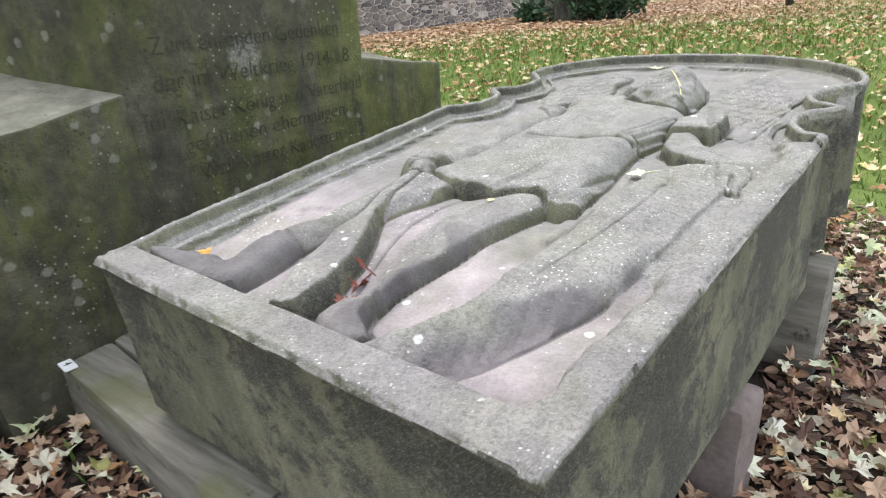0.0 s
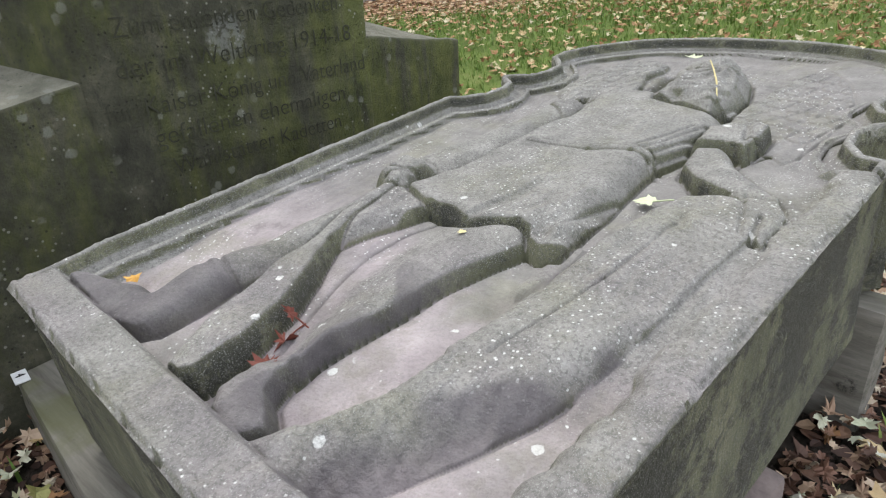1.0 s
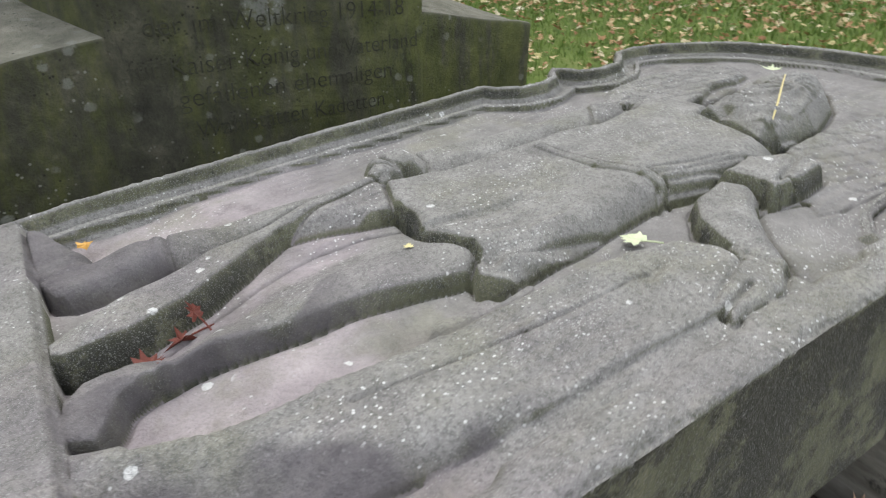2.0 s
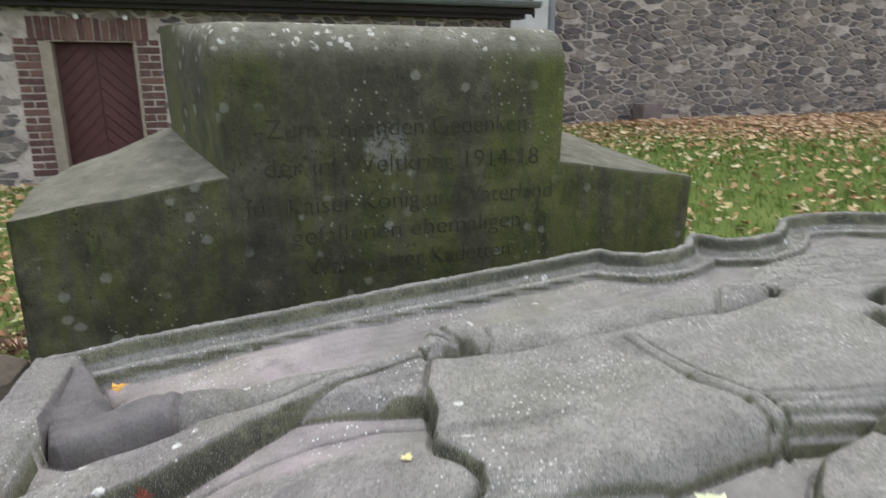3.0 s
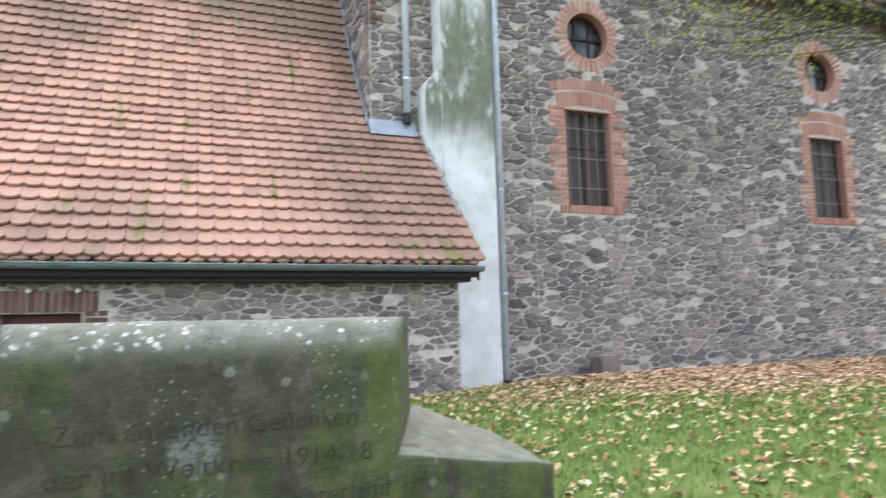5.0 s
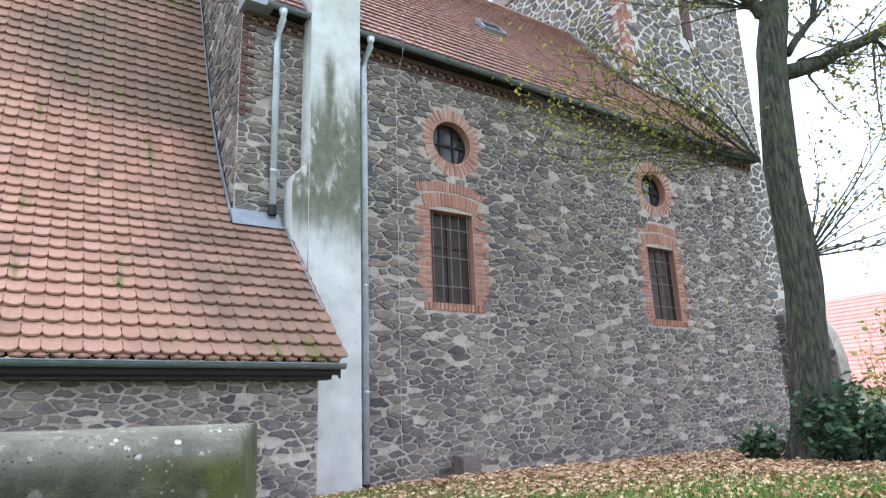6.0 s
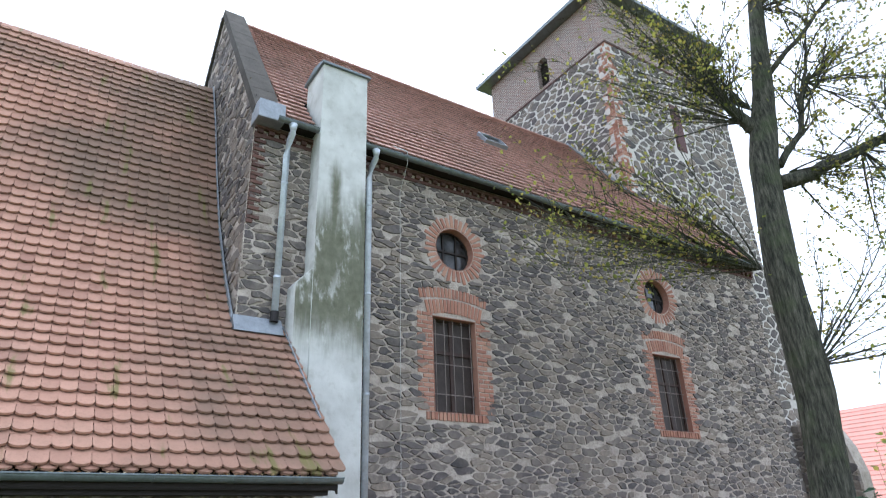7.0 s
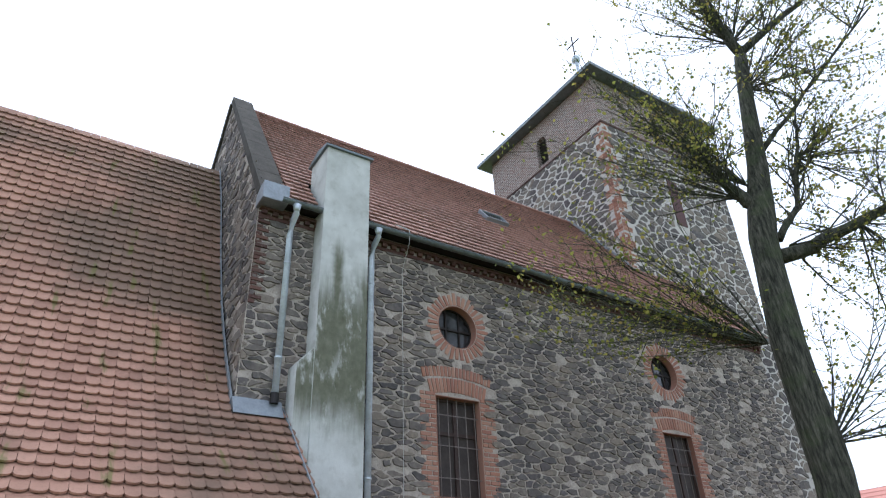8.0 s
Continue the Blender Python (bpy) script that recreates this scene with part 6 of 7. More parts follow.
    bmesh.ops.translate(ball, verts=ball.verts[:], vec=(cx, cy, za + 1.6))
    ball.to_mesh(me)
    ball.free()
    me.materials.append(M_ZINC)
    o = new("ball", me)
    o.parent = fin
    o.matrix_parent_inverse = Matrix.Translation((cx, cy, za)).inverted()
    sub(Build().tube([(cx, cy, za + 1.8), (cx, cy, za + 3.3)], 0.035, 6).tube([(cx - 0.45, cy, za + 2.75), (cx + 0.45, cy, za + 2.75)], 0.035, 6), "cross", M_IRON)
    tagged(root, "square church tower of field stone with brick belfry and cross", "church tower")
    fl = Build()
    t = math.tan(NAVE_SLOPE)
    zz = lambda x: EAVE_Z + (EAVE_X - x) * t
    fl.prism([(-12.2, TY0 - 0.10, zz(-12.2) + 0.08), (RIDGE_X, TY0 - 0.10, zz(RIDGE_X) + 0.08), (RIDGE_X, TY0 - 0.10, zz(RIDGE_X) + 0.30), (-12.2, TY0 - 0.10, zz(-12.2) + 0.30)], (0, 0.03, 0))
    under(fl.ob("flashing", M_LEAD), root)


make_tower()


# ---------- small fittings on the low building ----------
for y in (-0.22, 0.26):
    o = Build().tube([(WALL_X + 0.0, y, 1.74), (WALL_X + 0.06, y, 1.74)], [0.02, 0.026], 10).ob("insulator", plain("white_porcelain", (0.72, 0.72, 0.68), 0.3, 0, 0.1))
    tagged(o, "small white porcelain insulator on the brick lintel", "insulator", "insulators over the door")


def make_roof_wire():
    root = empty("roof_wire", -10.5, -1.9, 4.7)
    pts = [(-10.0, -3.44, annex_top(-10.0) + 0.15), (-10.46, -3.42, annex_top(-10.46) + 0.15), (-11.25, -3.39, annex_top(-11.25) + 0.15)]
    under(Build().tube(pts, 0.007, 6).ob("wire", plain("wire_grey", (0.42, 0.43, 0.43), 0.5, 0.3, 0.1)), root)
    for p in pts:
        under(Build().tube([(p[0], p[1], p[2] - 0.14), (p[0], p[1], p[2] + 0.01)], 0.008, 5).ob("holder", M_ZINC), root)
    tagged(root, "thin lightning conductor wire running up the tiled roof", "wire")


make_roof_wire()


# ---------- tree ----------
LEAF_AUTUMN = leaf_litter("lime_leaf", [(0.0, (0.10, 0.13, 0.03)), (0.35, (0.26, 0.30, 0.07)), (0.65, (0.44, 0.44, 0.11)), (0.85, (0.42, 0.33, 0.09)), (1.0, (0.20, 0.24, 0.06))], 0.5)
LEAF_DARK = leaf_litter("evergreen_leaf", [(0.0, (0.03, 0.07, 0.035)), (0.5, (0.055, 0.12, 0.06)), (1.0, (0.10, 0.18, 0.085))], 0.25)


def leaf_into(vs, fs, p, size, rng, flat=0.0, droop=0.0):
    """A small folded leaf: two halves of three points each."""
    a = rng.uniform(0, 2 * math.pi)
    tilt = rng.uniform(-1.2, 1.2) * (1 - flat)
    m = Matrix.Rotation(a, 3, "Z") @ Matrix.Rotation(tilt, 3, "X") @ Matrix.Rotation(rng.uniform(-0.9, 0.9) * (1 - flat) - droop, 3, "Y")
    f = rng.uniform(0.05, 0.35)
    pts = [(0, 0, 0), (0.35, 0.38, f * 0.4), (0.8, 0.26, f * 0.3), (1.05, 0, 0), (0.8, -0.26, f * 0.3), (0.35, -0.38, f * 0.4)]
    k = len(vs)
    vs += [tuple(p + m @ (Vector(q) * size)) for q in pts]
    fs += [(k, k + 1, k + 2, k + 3), (k, k + 3, k + 4, k + 5)]


def bent(p, q, rng, wob, n=6):
    p, q = Vector(p), Vector(q)
    l = (q - p).length
    off = [Vector((rng.uniform(-1, 1), rng.uniform(-1, 1), rng.uniform(-1, 1))) * wob * l for _ in range(2)]
    return [p.lerp(q, t) + off[0] * math.sin(math.pi * t) + off[1] * math.sin(2 * math.pi * t) * 0.5 for t in (k / (n - 1) for k in range(n))]


def make_tree():
    rng = random.Random(17)
    root = empty("autumn_tree", -5.25, 11.3, 0.4)
    spine = [(-5.28, 11.20, 0.25), (-5.14, 11.26, 0.95), (-5.06, 11.36, 2.0), (-5.01, 11.44, 3.1), (-5.02, 11.42, 5.06), (-4.92, 11.57, 7.05), (-4.73, 11.86, 8.57), (-4.54, 12.16, 10.74), (-4.43, 12.32, 11.8)]
    spine = [(x + 0.03, y + 0.06, z) for x, y, z in spine]
    radii = [0.40, 0.315, 0.285, 0.27, 0.25, 0.235, 0.19, 0.14, 0.12]
    fine, fr = [], []
    for i in range(len(spine) - 1):
        for k in range(4):
            t = k / 4
            fine.append(Vector(spine[i]).lerp(Vector(spine[i + 1]), t))
            fr.append((radii[i] + (radii[i + 1] - radii[i]) * t) * (1 + 0.05 * noise.noise((i + t, 0.3, 1.1)) * 3))
    b = Build().tube(fine, fr, 20)
    for j, v in enumerate(b.v):
        p = Vector(v)
        c = fine[min(j // 20, len(fine) - 1)]
        d = p - c
        s = 1 + 0.07 * noise.noise((d.x * 9, d.y * 9, p.z * 0.7)) + 0.03 * noise.noise((p.x * 30, p.y * 30, p.z * 3))
        b.v[j] = tuple(c + d * s)
    under(b.ob("trunk", M_BARK, smooth=True), root)
    twigs, leaves_v, leaves_f = Build(), [], []

    def twig(path, r0, level, leafy):
        radii = [r0 * (1 - 0.75 * k / (len(path) - 1)) for k in range(len(path))]
        twigs.tube(path, radii, 5 if r0 > 0.015 else 4, False)
        l = sum((b - a).length for a, b in zip(path, path[1:]))
        if level > 0:
            for _ in range(int(3 + l * (2.4 if level > 1 else 3.2))):
                t = rng.uniform(0.15, 1.0)
                i = min(int(t * (len(path) - 1)), len(path) - 2)
                p = path[i].lerp(path[i + 1], t * (len(path) - 1) - i)
                d = (path[i + 1] - path[i]).normalized()
                side = Vector((rng.uniform(-1, 1), rng.uniform(-1, 1), rng.uniform(-0.7, 0.9)))
                q = p + (d * rng.uniform(0.5, 1.0) + side * 0.7).normalized() * l * rng.uniform(0.18, 0.42)
                twig(bent(p, q, rng, 0.10, 5), max(0.004, r0 * 0.42), level - 1, leafy)
        if level <= 1:
            for _ in range(int(leafy * (1.8 + l * 6.5))):
                t = rng.uniform(0.3, 1.0)
                i = min(int(t * (len(path) - 1)), len(path) - 2)
                p = path[i].lerp(path[i + 1], t * (len(path) - 1) - i)
                leaf_into(leaves_v, leaves_f, p + Vector((rng.uniform(-0.08, 0.08), rng.uniform(-0.08, 0.08), rng.uniform(-0.12, 0.04))), rng.uniform(0.04, 0.085), rng, 0.2, 0.5)

    # main limbs: heavy ones are parts of their own
    limbs = [([(-4.80, 11.76, 6.65), (-4.45, 12.3, 6.86), (-4.15, 12.75, 7.10), (-3.59, 13.64, 7.6), (-2.9, 14.7, 8.5), (-2.4, 15.5, 10.0)], 0.14),
             ([(-4.84, 11.69, 7.75), (-5.02, 11.42, 8.12), (-5.16, 11.2, 8.6), (-5.40, 10.9, 9.3)], 0.13),
             ([(-4.43, 12.32, 11.7), (-4.57, 12.11, 12.6), (-4.75, 11.85, 13.9), (-5.0, 11.5, 15.5)], 0.11),
             ([(-4.43, 12.32, 11.6), (-3.87, 13.2, 12.56), (-3.4, 13.93, 13.3), (-2.6, 15.0, 14.8)], 0.095),
             ([(-4.75, 11.84, 7.0), (-4.45, 12.3, 7.7), (-4.27, 12.6, 8.8), (-4.1, 12.8, 9.6)], 0.07),
             ([(-4.60, 12.08, 9.0), (-4.2, 12.7, 9.8), (-3.71, 13.45, 10.83), (-2.62, 15.15, 13.0)], 0.055)]
    for pts, r in limbs:
        path = []
        for a, c in zip(pts, pts[1:]):
            path += [Vector(a).lerp(Vector(c), t) + Vector((rng.uniform(-1, 1), rng.uniform(-1, 1), rng.uniform(-1, 1))) * 0.025 for t in (0, 0.33, 0.66)]
        path.append(Vector(pts[-1]))
        under(Build().tube(path, [r * (1 - 0.65 * k / (len(path) - 1)) for k in range(len(path))], 10).ob("limb", M_BARK, smooth=True), root)
        for _ in range(int(17 + 70 * r)):
            k = rng.randrange(len(path) // 4, len(path) - 1)
            d = (path[k + 1] - path[k]).normalized()
            s = Vector((rng.uniform(-1, 1), rng.uniform(-1, 1), rng.uniform(-0.3, 1)))
            q = path[k] + (d * 0.6 + s * 0.8).normalized() * rng.uniform(0.8, 2.0)
            twig(bent(path[k], q, rng, 0.08), 0.018, 2, 0.5)
    # fans of thin shoots from old wounds on the trunk
    fan = [((-5.16, 11.2, 5.10), (-6.35, 9.35, 6.2), 30, 1.1, 0.6), ((-4.95, 11.45, 7.9), (-6.0, 9.85, 9.0), 20, 1.5, 0.45), ((-4.86, 11.66, 8.2), (-5.7, 10.3, 10.4), 12, 1.3, 0.5), ((-4.90, 11.60, 3.5), (-4.0, 13.0, 5.0), 12, 1.4, 0.8), ((-4.45, 12.3, 11.9), (-5.1, 11.2, 13.3), 18, 1.0, 0.5), ((-4.66, 11.98, 6.9), (-3.9, 13.2, 6.5), 14, 0.9, 1.0), ((-4.5, 12.2, 10.6), (-3.6, 13.4, 11.3), 22, 1.6, 0.8), ((-4.25, 12.6, 8.8), (-3.2, 14.2, 8.9), 22, 1.7, 0.8), ((-4.45, 12.3, 12.0), (-4.2, 12.6, 14.2), 16, 1.4, 0.5), ((-3.9, 13.1, 7.3), (-3.1, 14.4, 6.6), 14, 1.5, 0.8)]
    for p, q, n, spread, leafy in fan:
        for _ in range(n):
            e = Vector(q) + Vector((rng.uniform(-1, 1), rng.uniform(-1, 1), rng.uniform(-1, 1))) * spread
            twig(bent(p, e, rng, 0.06, 7), rng.uniform(0.010, 0.022), 1, leafy)
    o = under(twigs.ob("brushwood", M_BARK), root)
    o["kind"] = "stuff"
    b = Build()
    b.v, b.f = leaves_v, leaves_f
    o = under(b.ob("crown", LEAF_AUTUMN, label="sparse yellow-green autumn leaves"), root)
    o["kind"] = "stuff"
    tagged(root, "half-bare autumn tree with mossy leaning trunk by the nave", "tree")


make_tree()


def make_bush(name, x, y, r, h, n, mat, label, seed, size=(0.07, 0.14)):
    rng = random.Random(seed)
    z0 = ground_z(x, y)
    root = empty(name, x, y, z0)
    stems, vs, fs = Build(), [], []
    for _ in range(int(n / 14)):
        a, k = rng.uniform(0, 2 * math.pi), rng.random() ** 0.6
        top = Vector((x + math.cos(a) * r * k, y + math.sin(a) * r * k, z0 + h * rng.uniform(0.35, 1.0) * (1.05 - 0.5 * k * k)))
        path = bent((x + math.cos(a) * r * k * 0.4, y + math.sin(a) * r * k * 0.4, z0 - 0.02), top, rng, 0.08, 5)
        stems.tube(path, [0.012, 0.010, 0.008, 0.006, 0.004], 4, False)
        for _ in range(14):
            t = rng.uniform(0.25, 1.0)
            i = min(int(t * 4), 3)
            p = path[i].lerp(path[i + 1], t * 4 - i) + Vector((rng.uniform(-1, 1), rng.uniform(-1, 1), rng.uniform(-1, 1))) * 0.09
            leaf_into(vs, fs, p, rng.uniform(*size), rng, 0.35, 0.3)
    o = under(stems.ob("brushwood", M_BARK), root)
    o["kind"] = "stuff"
    b = Build()
    b.v, b.f = vs, fs
    o = under(b.ob("foliage", mat), root)
    o["kind"] = "stuff"
    tagged(root, label, "shrub")


make_bush("evergreen_shrub", -4.55, 11.25, 0.85, 1.25, 1500, LEAF_DARK, "glossy dark green shrub at the foot of the tree", 5)
make_bush("evergreen_shrub", -5.75, 11.05, 0.40, 0.55, 420, LEAF_DARK, "low dark green shrub beside the tree trunk", 6)
make_bush("yellow_shrub", -9.3, 25.5, 1.5, 4.6, 1000, LEAF_AUTUMN, "thin yellowing sapling near the old wall", 9, (0.12, 0.22))


def make_young_tree():
    x, y = -2.04, 13.8
    root = empty("young_tree", x, y, ground_z(x, y))
    rng = random.Random(3)
    z = ground_z(x, y)
    under(Build().tube([(x, y, z - 0.05), (x + 0.02, y, z + 1.5), (x, y + 0.05, z + 4.0)], [0.07, 0.055, 0.03], 10).ob("trunk", M_BARK, smooth=True), root)
    vs, fs = [], []
    for _ in range(400):
        p = Vector((x + rng.gauss(0, 0.6), y + rng.gauss(0, 0.6), z + rng.uniform(2.6, 5.0)))
        leaf_into(vs, fs, p, rng.uniform(0.06, 0.12), rng, 0.2, 0.3)
    tw = Build()
    for _ in range(30):
        p = Vector((x, y + 0.03, z + rng.uniform(2.2, 4.0)))
        tw.tube(bent(p, p + Vector((rng.uniform(-0.9, 0.9), rng.uniform(-0.9, 0.9), rng.uniform(0.3, 1.1))), rng, 0.08, 5), [0.014, 0.011, 0.009, 0.006, 0.004], 4, False)
    under(tw.ob("branches", M_BARK), root)
    b = Build()
    b.v, b.f = vs, fs
    under(b.ob("crown", LEAF_AUTUMN), root)
    tagged(root, "slim young tree standing alone on the lawn", "tree")


make_young_tree()


def make_hedge():
    rng = random.Random(12)
    vs, fs = [], []
    for _ in range(7000):
        x, y = rng.uniform(-9.5, 60), 36 + rng.uniform(-1.2, 1.2)
        h = 1.6 + 0.5 * noise.noise((x * 0.3, 0, 0)) + 1.2 * max(0, noise.noise((x * 0.09, 4, 0)))
        leaf_into(vs, fs, Vector((x, y + 0.1 * x, ground_z(x, y) + h * rng.random() ** 0.8)), rng.uniform(0.18, 0.42), rng, 0.1, 0.2)
    b = Build()
    b.v, b.f = vs, fs
    tagged(b.ob("far_hedge", LEAF_DARK), "dark hedge along the far edge of the lawn", "hedge", kind="stuff")


make_hedge()


# ---------- far buildings ----------
def make_house():
    root = empty("red_roofed_house", -13, 42, 0.5)
    x0, x1 = -21.0, -3.0
    w = Build().box(x0 + 0.4, x1 - 0.4, 39.4, 47.6, 0.3, 2.3)
    under(w.ob("wall", plain("pale_plaster", (0.55, 0.5, 0.42), 0.9, 0, 0.15, 2)), root)
    plaster = plain("gable_plaster", (0.5, 0.46, 0.4), 0.9, 0, 0.15, 2)
    for x in (x0 + 0.4, x1 - 0.5):
        under(Build().prism([(x, 39.4, 2.3), (x, 43.5, 7.3), (x, 47.6, 2.3)], (0.1, 0, 0)).ob("gable", plaster), root)
    n = 22
    for side in (-1, 1):
        for k in range(n):
            a, c = k / n, (k + 1.06) / n
            y = lambda t: 43.5 + side * 4.6 * (1 - t)
            z = lambda t: 1.95 + 5.5 * t
            course = Build().add([(x0, y(a), z(a) + 0.07), (x1, y(a), z(a) + 0.07), (x1, y(c), z(c) + 0.02), (x0, y(c), z(c) + 0.02), (x0, y(a), z(a)), (x1, y(a), z(a))], [(0, 1, 2, 3), (4, 5, 1, 0)])
            under(course.ob("roof_course", M_TILE_RED), root)
    tagged(root, "distant house with a long bright red tiled roof", "house")


make_house()


def make_ruin():
    pl = Plane((-14.0, 23.6, 0.2), (1, 0, 0), (0, 0, 1), (0, -1, 0))
    out = [(0, 0), (3.62, 0), (3.62, 2.5), (3.45, 3.3), (3.2, 3.8), (2.85, 4.1), (0, 4.2)]
    wall = tagged(sheet(pl, out, [], 0.6).ob("wall_yard", M_MORTAR), "old rubble yard wall with a broken rounded end", "wall", kind="structure")
    def keep(u, v):
        return v < (4.1 if u < 2.9 else 4.1 - (u - 2.9) * 2.0)
    rubble(pl, 3.6, 4.1, 0.34, 0.2, 51, keep, wall, None, 0.016, 0.04)


make_ruin()

o = rough_block("kerb_stone", (0.30, 0.46, 0.42), 0.03, 3.0, M_PINK, 0.02, 4)
o.matrix_world = pose(-10.05, 8.62, 0.17, 0, 0, 6)
tagged(o, "squared grey stone block set against the nave wall", "stone block")


# ---------- fallen leaves and turf ----------
BROWN = leaf_litter("brown_leaf", [(0.0, (0.08, 0.045, 0.032)), (0.22, (0.18, 0.095, 0.062)), (0.40, (0.30, 0.18, 0.115)), (0.56, (0.44, 0.32, 0.22)), (0.72, (0.58, 0.50, 0.38)), (0.88, (0.58, 0.60, 0.45)), (1.0, (0.34, 0.34, 0.12))])
MOULD = leaf_litter("mould_leaf", [(0.0, (0.04, 0.022, 0.016)), (0.4, (0.10, 0.052, 0.034)), (0.7, (0.18, 0.10, 0.062)), (1.0, (0.32, 0.22, 0.14))])
PALE = leaf_litter("pale_leaf", [(0.0, (0.26, 0.13, 0.06)), (0.3, (0.40, 0.23, 0.11)), (0.55, (0.52, 0.38, 0.20)), (0.75, (0.58, 0.47, 0.26)), (0.9, (0.62, 0.56, 0.40)), (1.0, (0.45, 0.38, 0.10))])
WAN = leaf_litter("wan_leaf", [(0.0, (0.34, 0.30, 0.22)), (0.35, (0.52, 0.48, 0.38)), (0.7, (0.60, 0.60, 0.50)), (1.0, (0.40, 0.46, 0.24))])
ORANGE = leaf_litter("orange_leaf", [(0.0, (0.26, 0.14, 0.08)), (0.3, (0.46, 0.27, 0.145)), (0.6, (0.58, 0.38, 0.21)), (0.85, (0.66, 0.50, 0.32)), (1.0, (0.70, 0.60, 0.42))])

LOBES = [(0.0, -0.05), (0.20, -0.16), (0.47, -0.10), (0.36, 0.08), (0.56, 0.30), (0.32, 0.32), (0.22, 0.40), (0.26, 0.66), (0.10, 0.56), (0.0, 0.86), (-0.10, 0.56), (-0.26, 0.66), (-0.22, 0.40), (-0.32, 0.32), (-0.56, 0.30), (-0.36, 0.08), (-0.47, -0.10), (-0.20, -0.16)]


def maple(size, rng, curl):
    """Points and faces of a lobed leaf, curled along both ways."""
    a, c, slim = rng.uniform(-curl, curl), rng.uniform(0.2, 1.2) * curl, rng.uniform(0.6, 1.0)
    pts = [(0.0, 0.28)] + LOBES
    out = []
    for x, y in pts:
        k = rng.uniform(0.80, 1.08)
        x, y = x * k * slim * 1.1, (y - 0.28) * k * 0.92 + 0.28
        z = c * (x * x * 1.3) + a * (y - 0.3) ** 2 + rng.uniform(-0.07, 0.07) * curl
        out.append(Vector((x, y - 0.3, z)) * size)
    n = len(LOBES)
    return out, [(0, i + 1, (i + 1) % n + 1) for i in range(n)]


def carpet_share(x, y):
    w = noise.noise((x * 0.45, y * 0.45, 2.0)) * 1.6
    t = smooth01((0.62 * y - 0.8 * x + 1.4 * w - 7.2) / 3.2) * smooth01((24 - y - w) / 4) * smooth01((-0.5 - x - w) / 2.5)
    return t


def under_stone(x, y):
    q = SLAB_M.inverted() @ Vector((x, y, 0.3))
    if abs(q.x) < 0.5 and 0.1 < q.y < 2.0:
        return True
    return -2.42 < x < -1.83 and 0.45 < y < 2.6


def scatter(name, n, area, share, sizes, mat, label, seed, curl, lift, simple=False):
    rng = random.Random(seed)
    vs, fs, made, tries = [], [], 0, 0
    while made < n and tries < n * 12:
        tries += 1
        x, y = rng.uniform(area[0], area[1]), rng.uniform(area[2], area[3])
        if rng.random() > share(x, y) or under_stone(x, y) or x < NAVE_X + 0.05 or (x < WALL_X + 0.05 and y < A1):
            continue
        size = rng.uniform(*sizes)
        p = Vector((x, y, ground_z(x, y) + rng.uniform(*lift)))
        made += 1
        if simple:
            leaf_into(vs, fs, p, size, rng, 0.75)
        else:
            pts, tri = maple(size, rng, curl)
            m = Matrix.Rotation(rng.uniform(0, 6.28), 3, "Z") @ Matrix.Rotation(rng.gauss(0, 0.35), 3, "X") @ Matrix.Rotation(rng.gauss(0, 0.35) + (math.pi if rng.random() < 0.4 else 0), 3, "Y")
            k = len(vs)
            vs += [tuple(p + m @ q) for q in pts]
            fs += [tuple(i + k for i in t) for t in tri]
    b = Build()
    b.v, b.f = vs, fs
    tagged(b.ob(name, mat), label, "leaves", kind="stuff")


def near(x, y):
    d = math.hypot((x + 0.6) * 0.9, y - 1.1)
    return smooth01((2.9 - d) / 1.0)


def lawn(x, y):
    return (1 - carpet_share(x, y)) * (1 - 0.75 * near(x, y))


scatter("leaf_mould", 22000, (-3.4, 2.0, -1.6, 3.6), near, (0.02, 0.05), MOULD, "dark brown broken leaf mould on the soil", 6, 0.5, (0.002, 0.03), True)
scatter("leaf_litter", 10000, (-3.4, 2.0, -1.6, 3.6), near, (0.03, 0.075), BROWN, "brown curled maple leaves lying round the slab", 1, 1.3, (0.01, 0.06))
scatter("pale_litter", 650, (-3.4, 2.0, -1.6, 3.6), near, (0.05, 0.095), WAN, "large pale maple leaves on top of the brown litter", 9, 0.9, (0.05, 0.075))
scatter("lawn_leaves", 26000, (-9.9, 7.0, -4.0, 16.0), lawn, (0.035, 0.085), PALE, "pale yellow leaves scattered over the lawn", 2, 1.0, (0.02, 0.06))
scatter("leaf_carpet", 46000, (-10.4, 0.0, 4.5, 20.5), carpet_share, (0.04, 0.085), ORANGE, "orange-brown carpet of leaves along the church wall", 3, 0.5, (0.004, 0.05), True)
scatter("far_leaves", 5000, (-8.0, 14.0, 10.0, 32.0), lambda x, y: 1 - carpet_share(x, y), (0.06, 0.12), PALE, "pale leaves far out on the lawn", 4, 0.5, (0.01, 0.05), True)


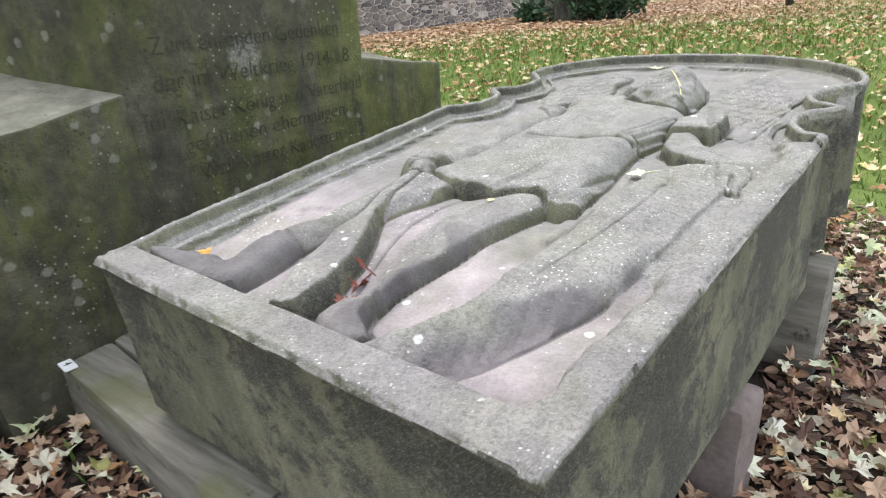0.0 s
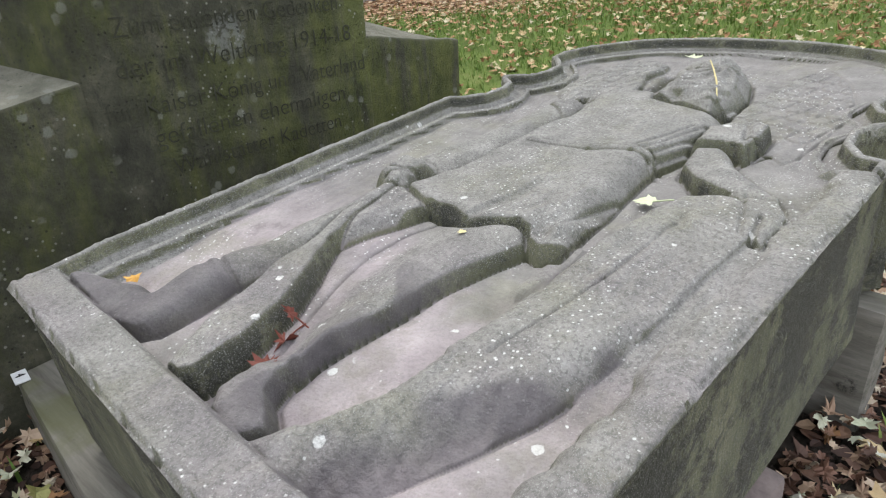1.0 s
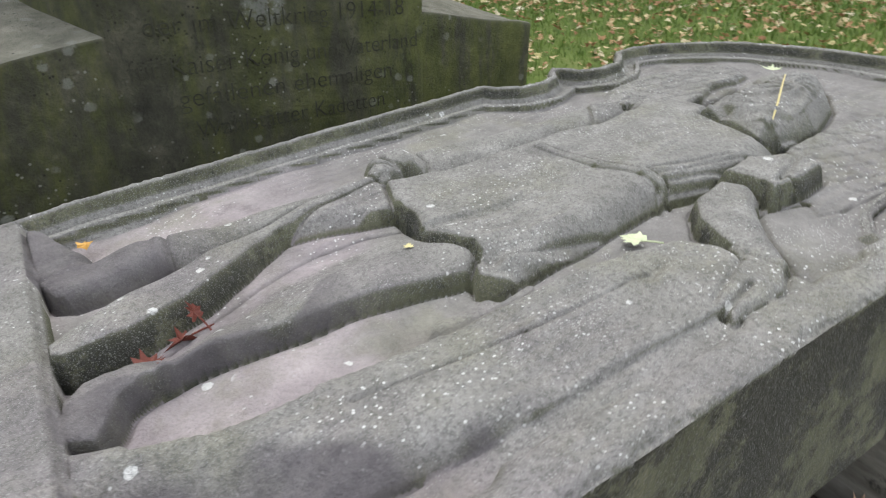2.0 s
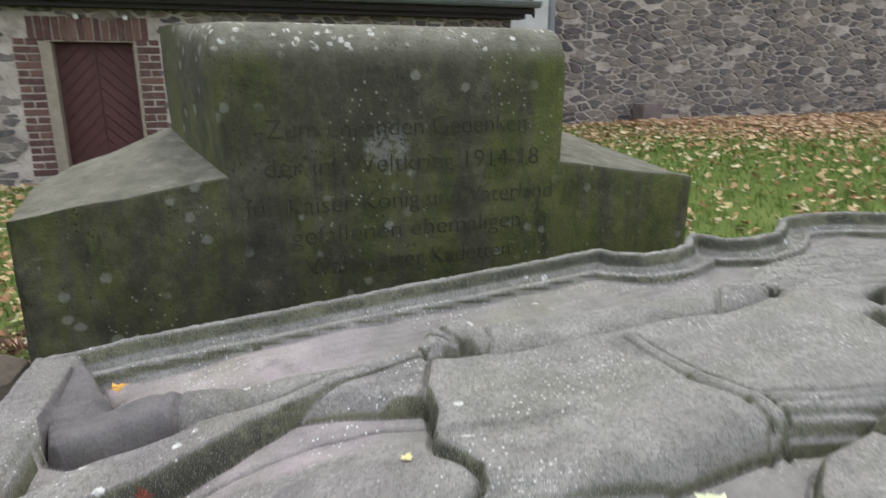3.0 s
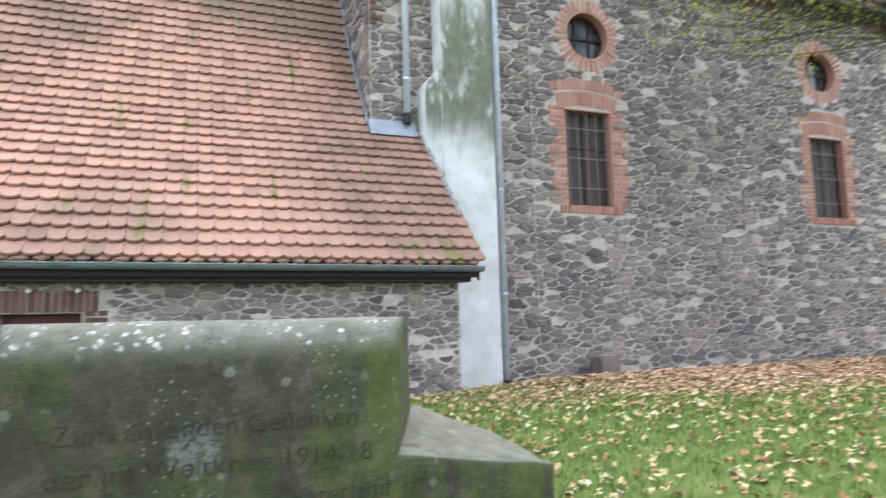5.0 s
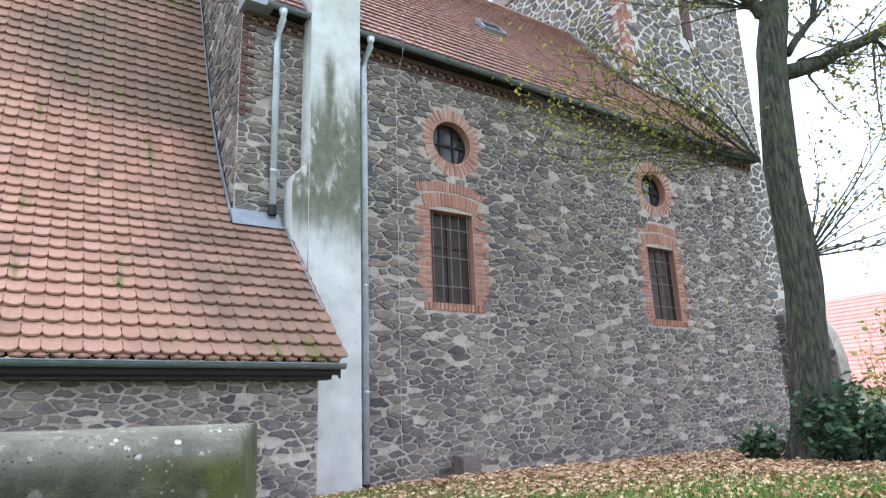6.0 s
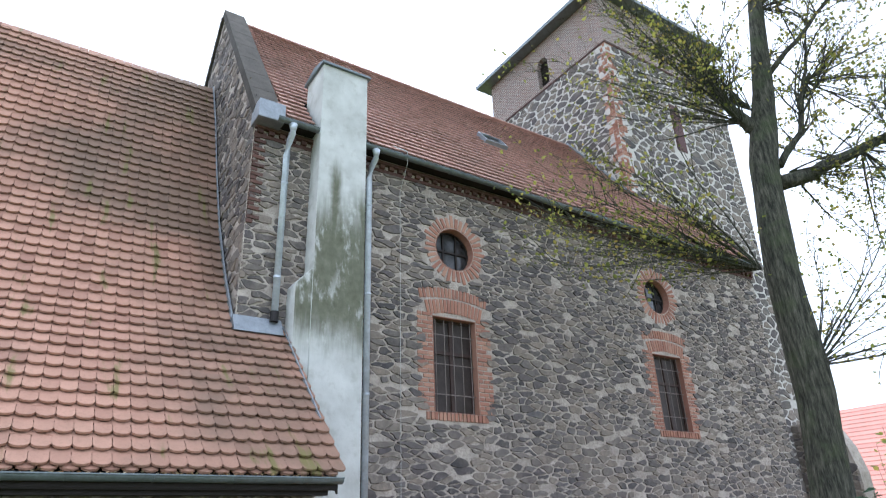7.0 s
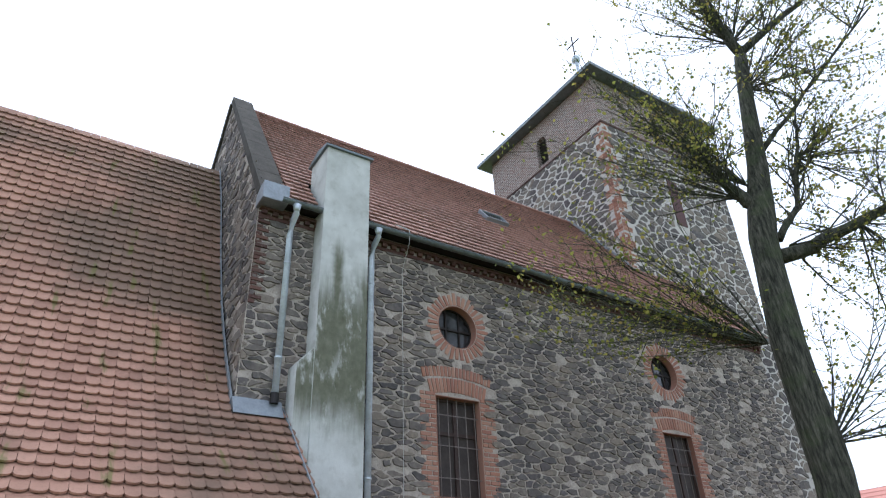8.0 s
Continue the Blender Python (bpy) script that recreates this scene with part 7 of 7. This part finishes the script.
def make_grass():
    n = Nodes("grass_blade", 0.7)
    M = n.done(n.mix(0.35, n.ramp(n.chance(), [(0.0, (0.062, 0.125, 0.02)), (0.5, (0.12, 0.21, 0.03)), (1.0, (0.235, 0.29, 0.078))]), n.ramp(n.noise(0.8, 4), [(0.3, (0.10, 0.15, 0.03)), (0.7, (0.16, 0.22, 0.05))])))
    rng = random.Random(23)
    for name, count, area, h in (("grass", 52000, (-8.1, -1.9, -3.2, 9.5), (0.03, 0.075)), ("grass", 26000, (-2.0, 3.6, 0.4, 9.5), (0.03, 0.08)), ("grass", 26000, (-6.5, 8.0, 8.0, 24.0), (0.05, 0.10))):
        vs, fs = [], []
        for _ in range(count):
            x, y = rng.uniform(area[0], area[1]), rng.uniform(area[2], area[3])
            if rng.random() > (1 - carpet_share(x, y)) * (1 - 0.93 * near(x, y)) or under_stone(x, y):
                continue
            z, a, l = ground_z(x, y) - 0.005, rng.uniform(0, 6.28), rng.uniform(*h)
            c, s = math.cos(a), math.sin(a)
            w, lean = rng.uniform(0.003, 0.006) * (1 + y * 0.06), rng.uniform(0.1, 0.9) * l
            k = len(vs)
            vs += [(x - s * w, y + c * w, z), (x + s * w, y - c * w, z), (x + c * lean * 0.4 + s * w * 0.7, y + s * lean * 0.4 - c * w * 0.7, z + l * 0.6), (x + c * lean * 0.4 - s * w * 0.7, y + s * lean * 0.4 + c * w * 0.7, z + l * 0.6), (x + c * lean, y + s * lean, z + l)]
            fs += [(k, k + 1, k + 2, k + 3), (k + 3, k + 2, k + 4)]
        b = Build()
        b.v, b.f = vs, fs
        tagged(b.ob(name, M), "short damp lawn grass with bare patches", "grass", kind="stuff")


make_grass()


# ---------- leaves and straw lying on the slab ----------
def laid_leaf(name, u, v, h, size, turn, mat, label, curl=0.4, stem=True, seed=0, pitch=0.0):
    rng = random.Random(seed)
    root = empty(name, *(SLAB_M @ Vector((u, v, h))))
    m = SLAB_M @ pose(u, v, h, pitch, 0, turn)
    pts, tri = maple(size, rng, curl)
    b = Build()
    b.add([m @ p for p in pts], tri)
    under(b.ob("blade", mat), root)
    if stem:
        under(Build().tube([m @ Vector((0, -0.34 * size, 0.002)), m @ Vector((0.03 * size, -0.7 * size, 0.12 * size)), m @ Vector((0.0, -1.1 * size, 0.22 * size))], 0.0016, 5).ob("stem", mat), root)
    tagged(root, label, "leaf")


M_GREENLEAF = plain("fresh_green_leaf", (0.50, 0.55, 0.34), 0.55, 0, 0.2, 40)
M_REDLEAF = plain("red_brown_leaf", (0.15, 0.045, 0.03), 0.6, 0, 0.4, 40)
M_STRAWLEAF = plain("straw_coloured_leaf", (0.52, 0.46, 0.22), 0.6, 0, 0.2, 40)
M_AMBERLEAF = plain("amber_leaf", (0.48, 0.27, 0.06), 0.6, 0, 0.3, 40)
laid_leaf("maple_leaf", 0.228, 0.945, -0.028, 0.052, 100, M_GREENLEAF, "pale green maple leaf lying on the cloak", 0.3, True, 1)
laid_leaf("maple_leaf", -0.095, 1.80, 0.02, 0.07, 30, M_GREENLEAF, "pale green leaf caught beside the carved head", 0.5, False, 2)
laid_leaf("dry_leaf", -0.425, 0.185, -0.032, 0.040, 60, M_AMBERLEAF, "amber dry leaf in the hollow by the foot", 0.9, False, 3)
laid_leaf("dry_leaf", -0.030, 0.292, -0.018, 0.036, 120, M_REDLEAF, "curled red-brown leaf wedged beside the sword", 1.2, True, 4, 60)
laid_leaf("dry_leaf", 0.012, 0.215, -0.052, 0.045, 20, M_REDLEAF, "dark red leaf lying beneath the sword", 0.8, False, 5)
laid_leaf("dry_leaf", -0.012, 0.262, -0.046, 0.050, 200, M_REDLEAF, "dark shrivelled leaf heaped against the sword", 1.4, True, 8, 20)
laid_leaf("willow_leaf", 0.035, 0.632, -0.006, 0.020, 60, M_STRAWLEAF, "small yellow leaf on the knee", 0.2, False, 6)


def make_straw():
    root = empty("dry_straw", *(SLAB_M @ Vector((0.05, 1.68, 0.05))))
    p = [SLAB_M @ Vector(q) for q in ((-0.005, 1.71, 0.041), (0.05, 1.61, 0.046), (0.10, 1.52, 0.042), (0.13, 1.46, 0.022))]
    under(Build().tube(p, [0.0016, 0.0022, 0.0025, 0.0016], 5).ob("stalk", plain("straw", (0.55, 0.47, 0.22), 0.6, 0, 0.2, 30)), root)
    tagged(root, "pale dry straw lying across the carved head", "straw")


make_straw()


def make_signature():
    """Two worn lines of illegible cut writing near the corner of the slab."""
    root = empty("carved_signature", *(SLAB_M @ Vector((0.43, 0.15, -0.06))))
    m = plain("worn_cut", (0.14, 0.12, 0.115), 0.95, 0, 0.3, 40)
    for k, (u, v, w) in enumerate([(0.42, 0.175, 0.13), (0.435, 0.150, 0.15)]):
        b = Build().box(-w / 2, w / 2, -0.0055, 0.0055, 0.0, 0.0015, SLAB_M @ pose(u, v, -0.0695, 0, 0, -4))
        under(b.ob("writing_bar", m), root)
    tagged(root, "two faint lines of worn writing cut in the stone", "writing")


make_signature()


def gutter_leaves():
    rng = random.Random(77)
    vs, fs = [], []
    for _ in range(520):
        y = A0 + (5.1 - A0) * rng.random() ** 0.55
        leaf_into(vs, fs, Vector((-7.85 + rng.uniform(-0.05, 0.04), y, 2.02 + rng.uniform(0.0, 0.035))), rng.uniform(0.02, 0.055), rng, 0.4)
    b = Build()
    b.v, b.f = vs, fs
    tagged(b.ob("gutter_leaves", PALE), "dead leaves and twigs lying in the low gutter", "leaves", kind="stuff")


gutter_leaves()
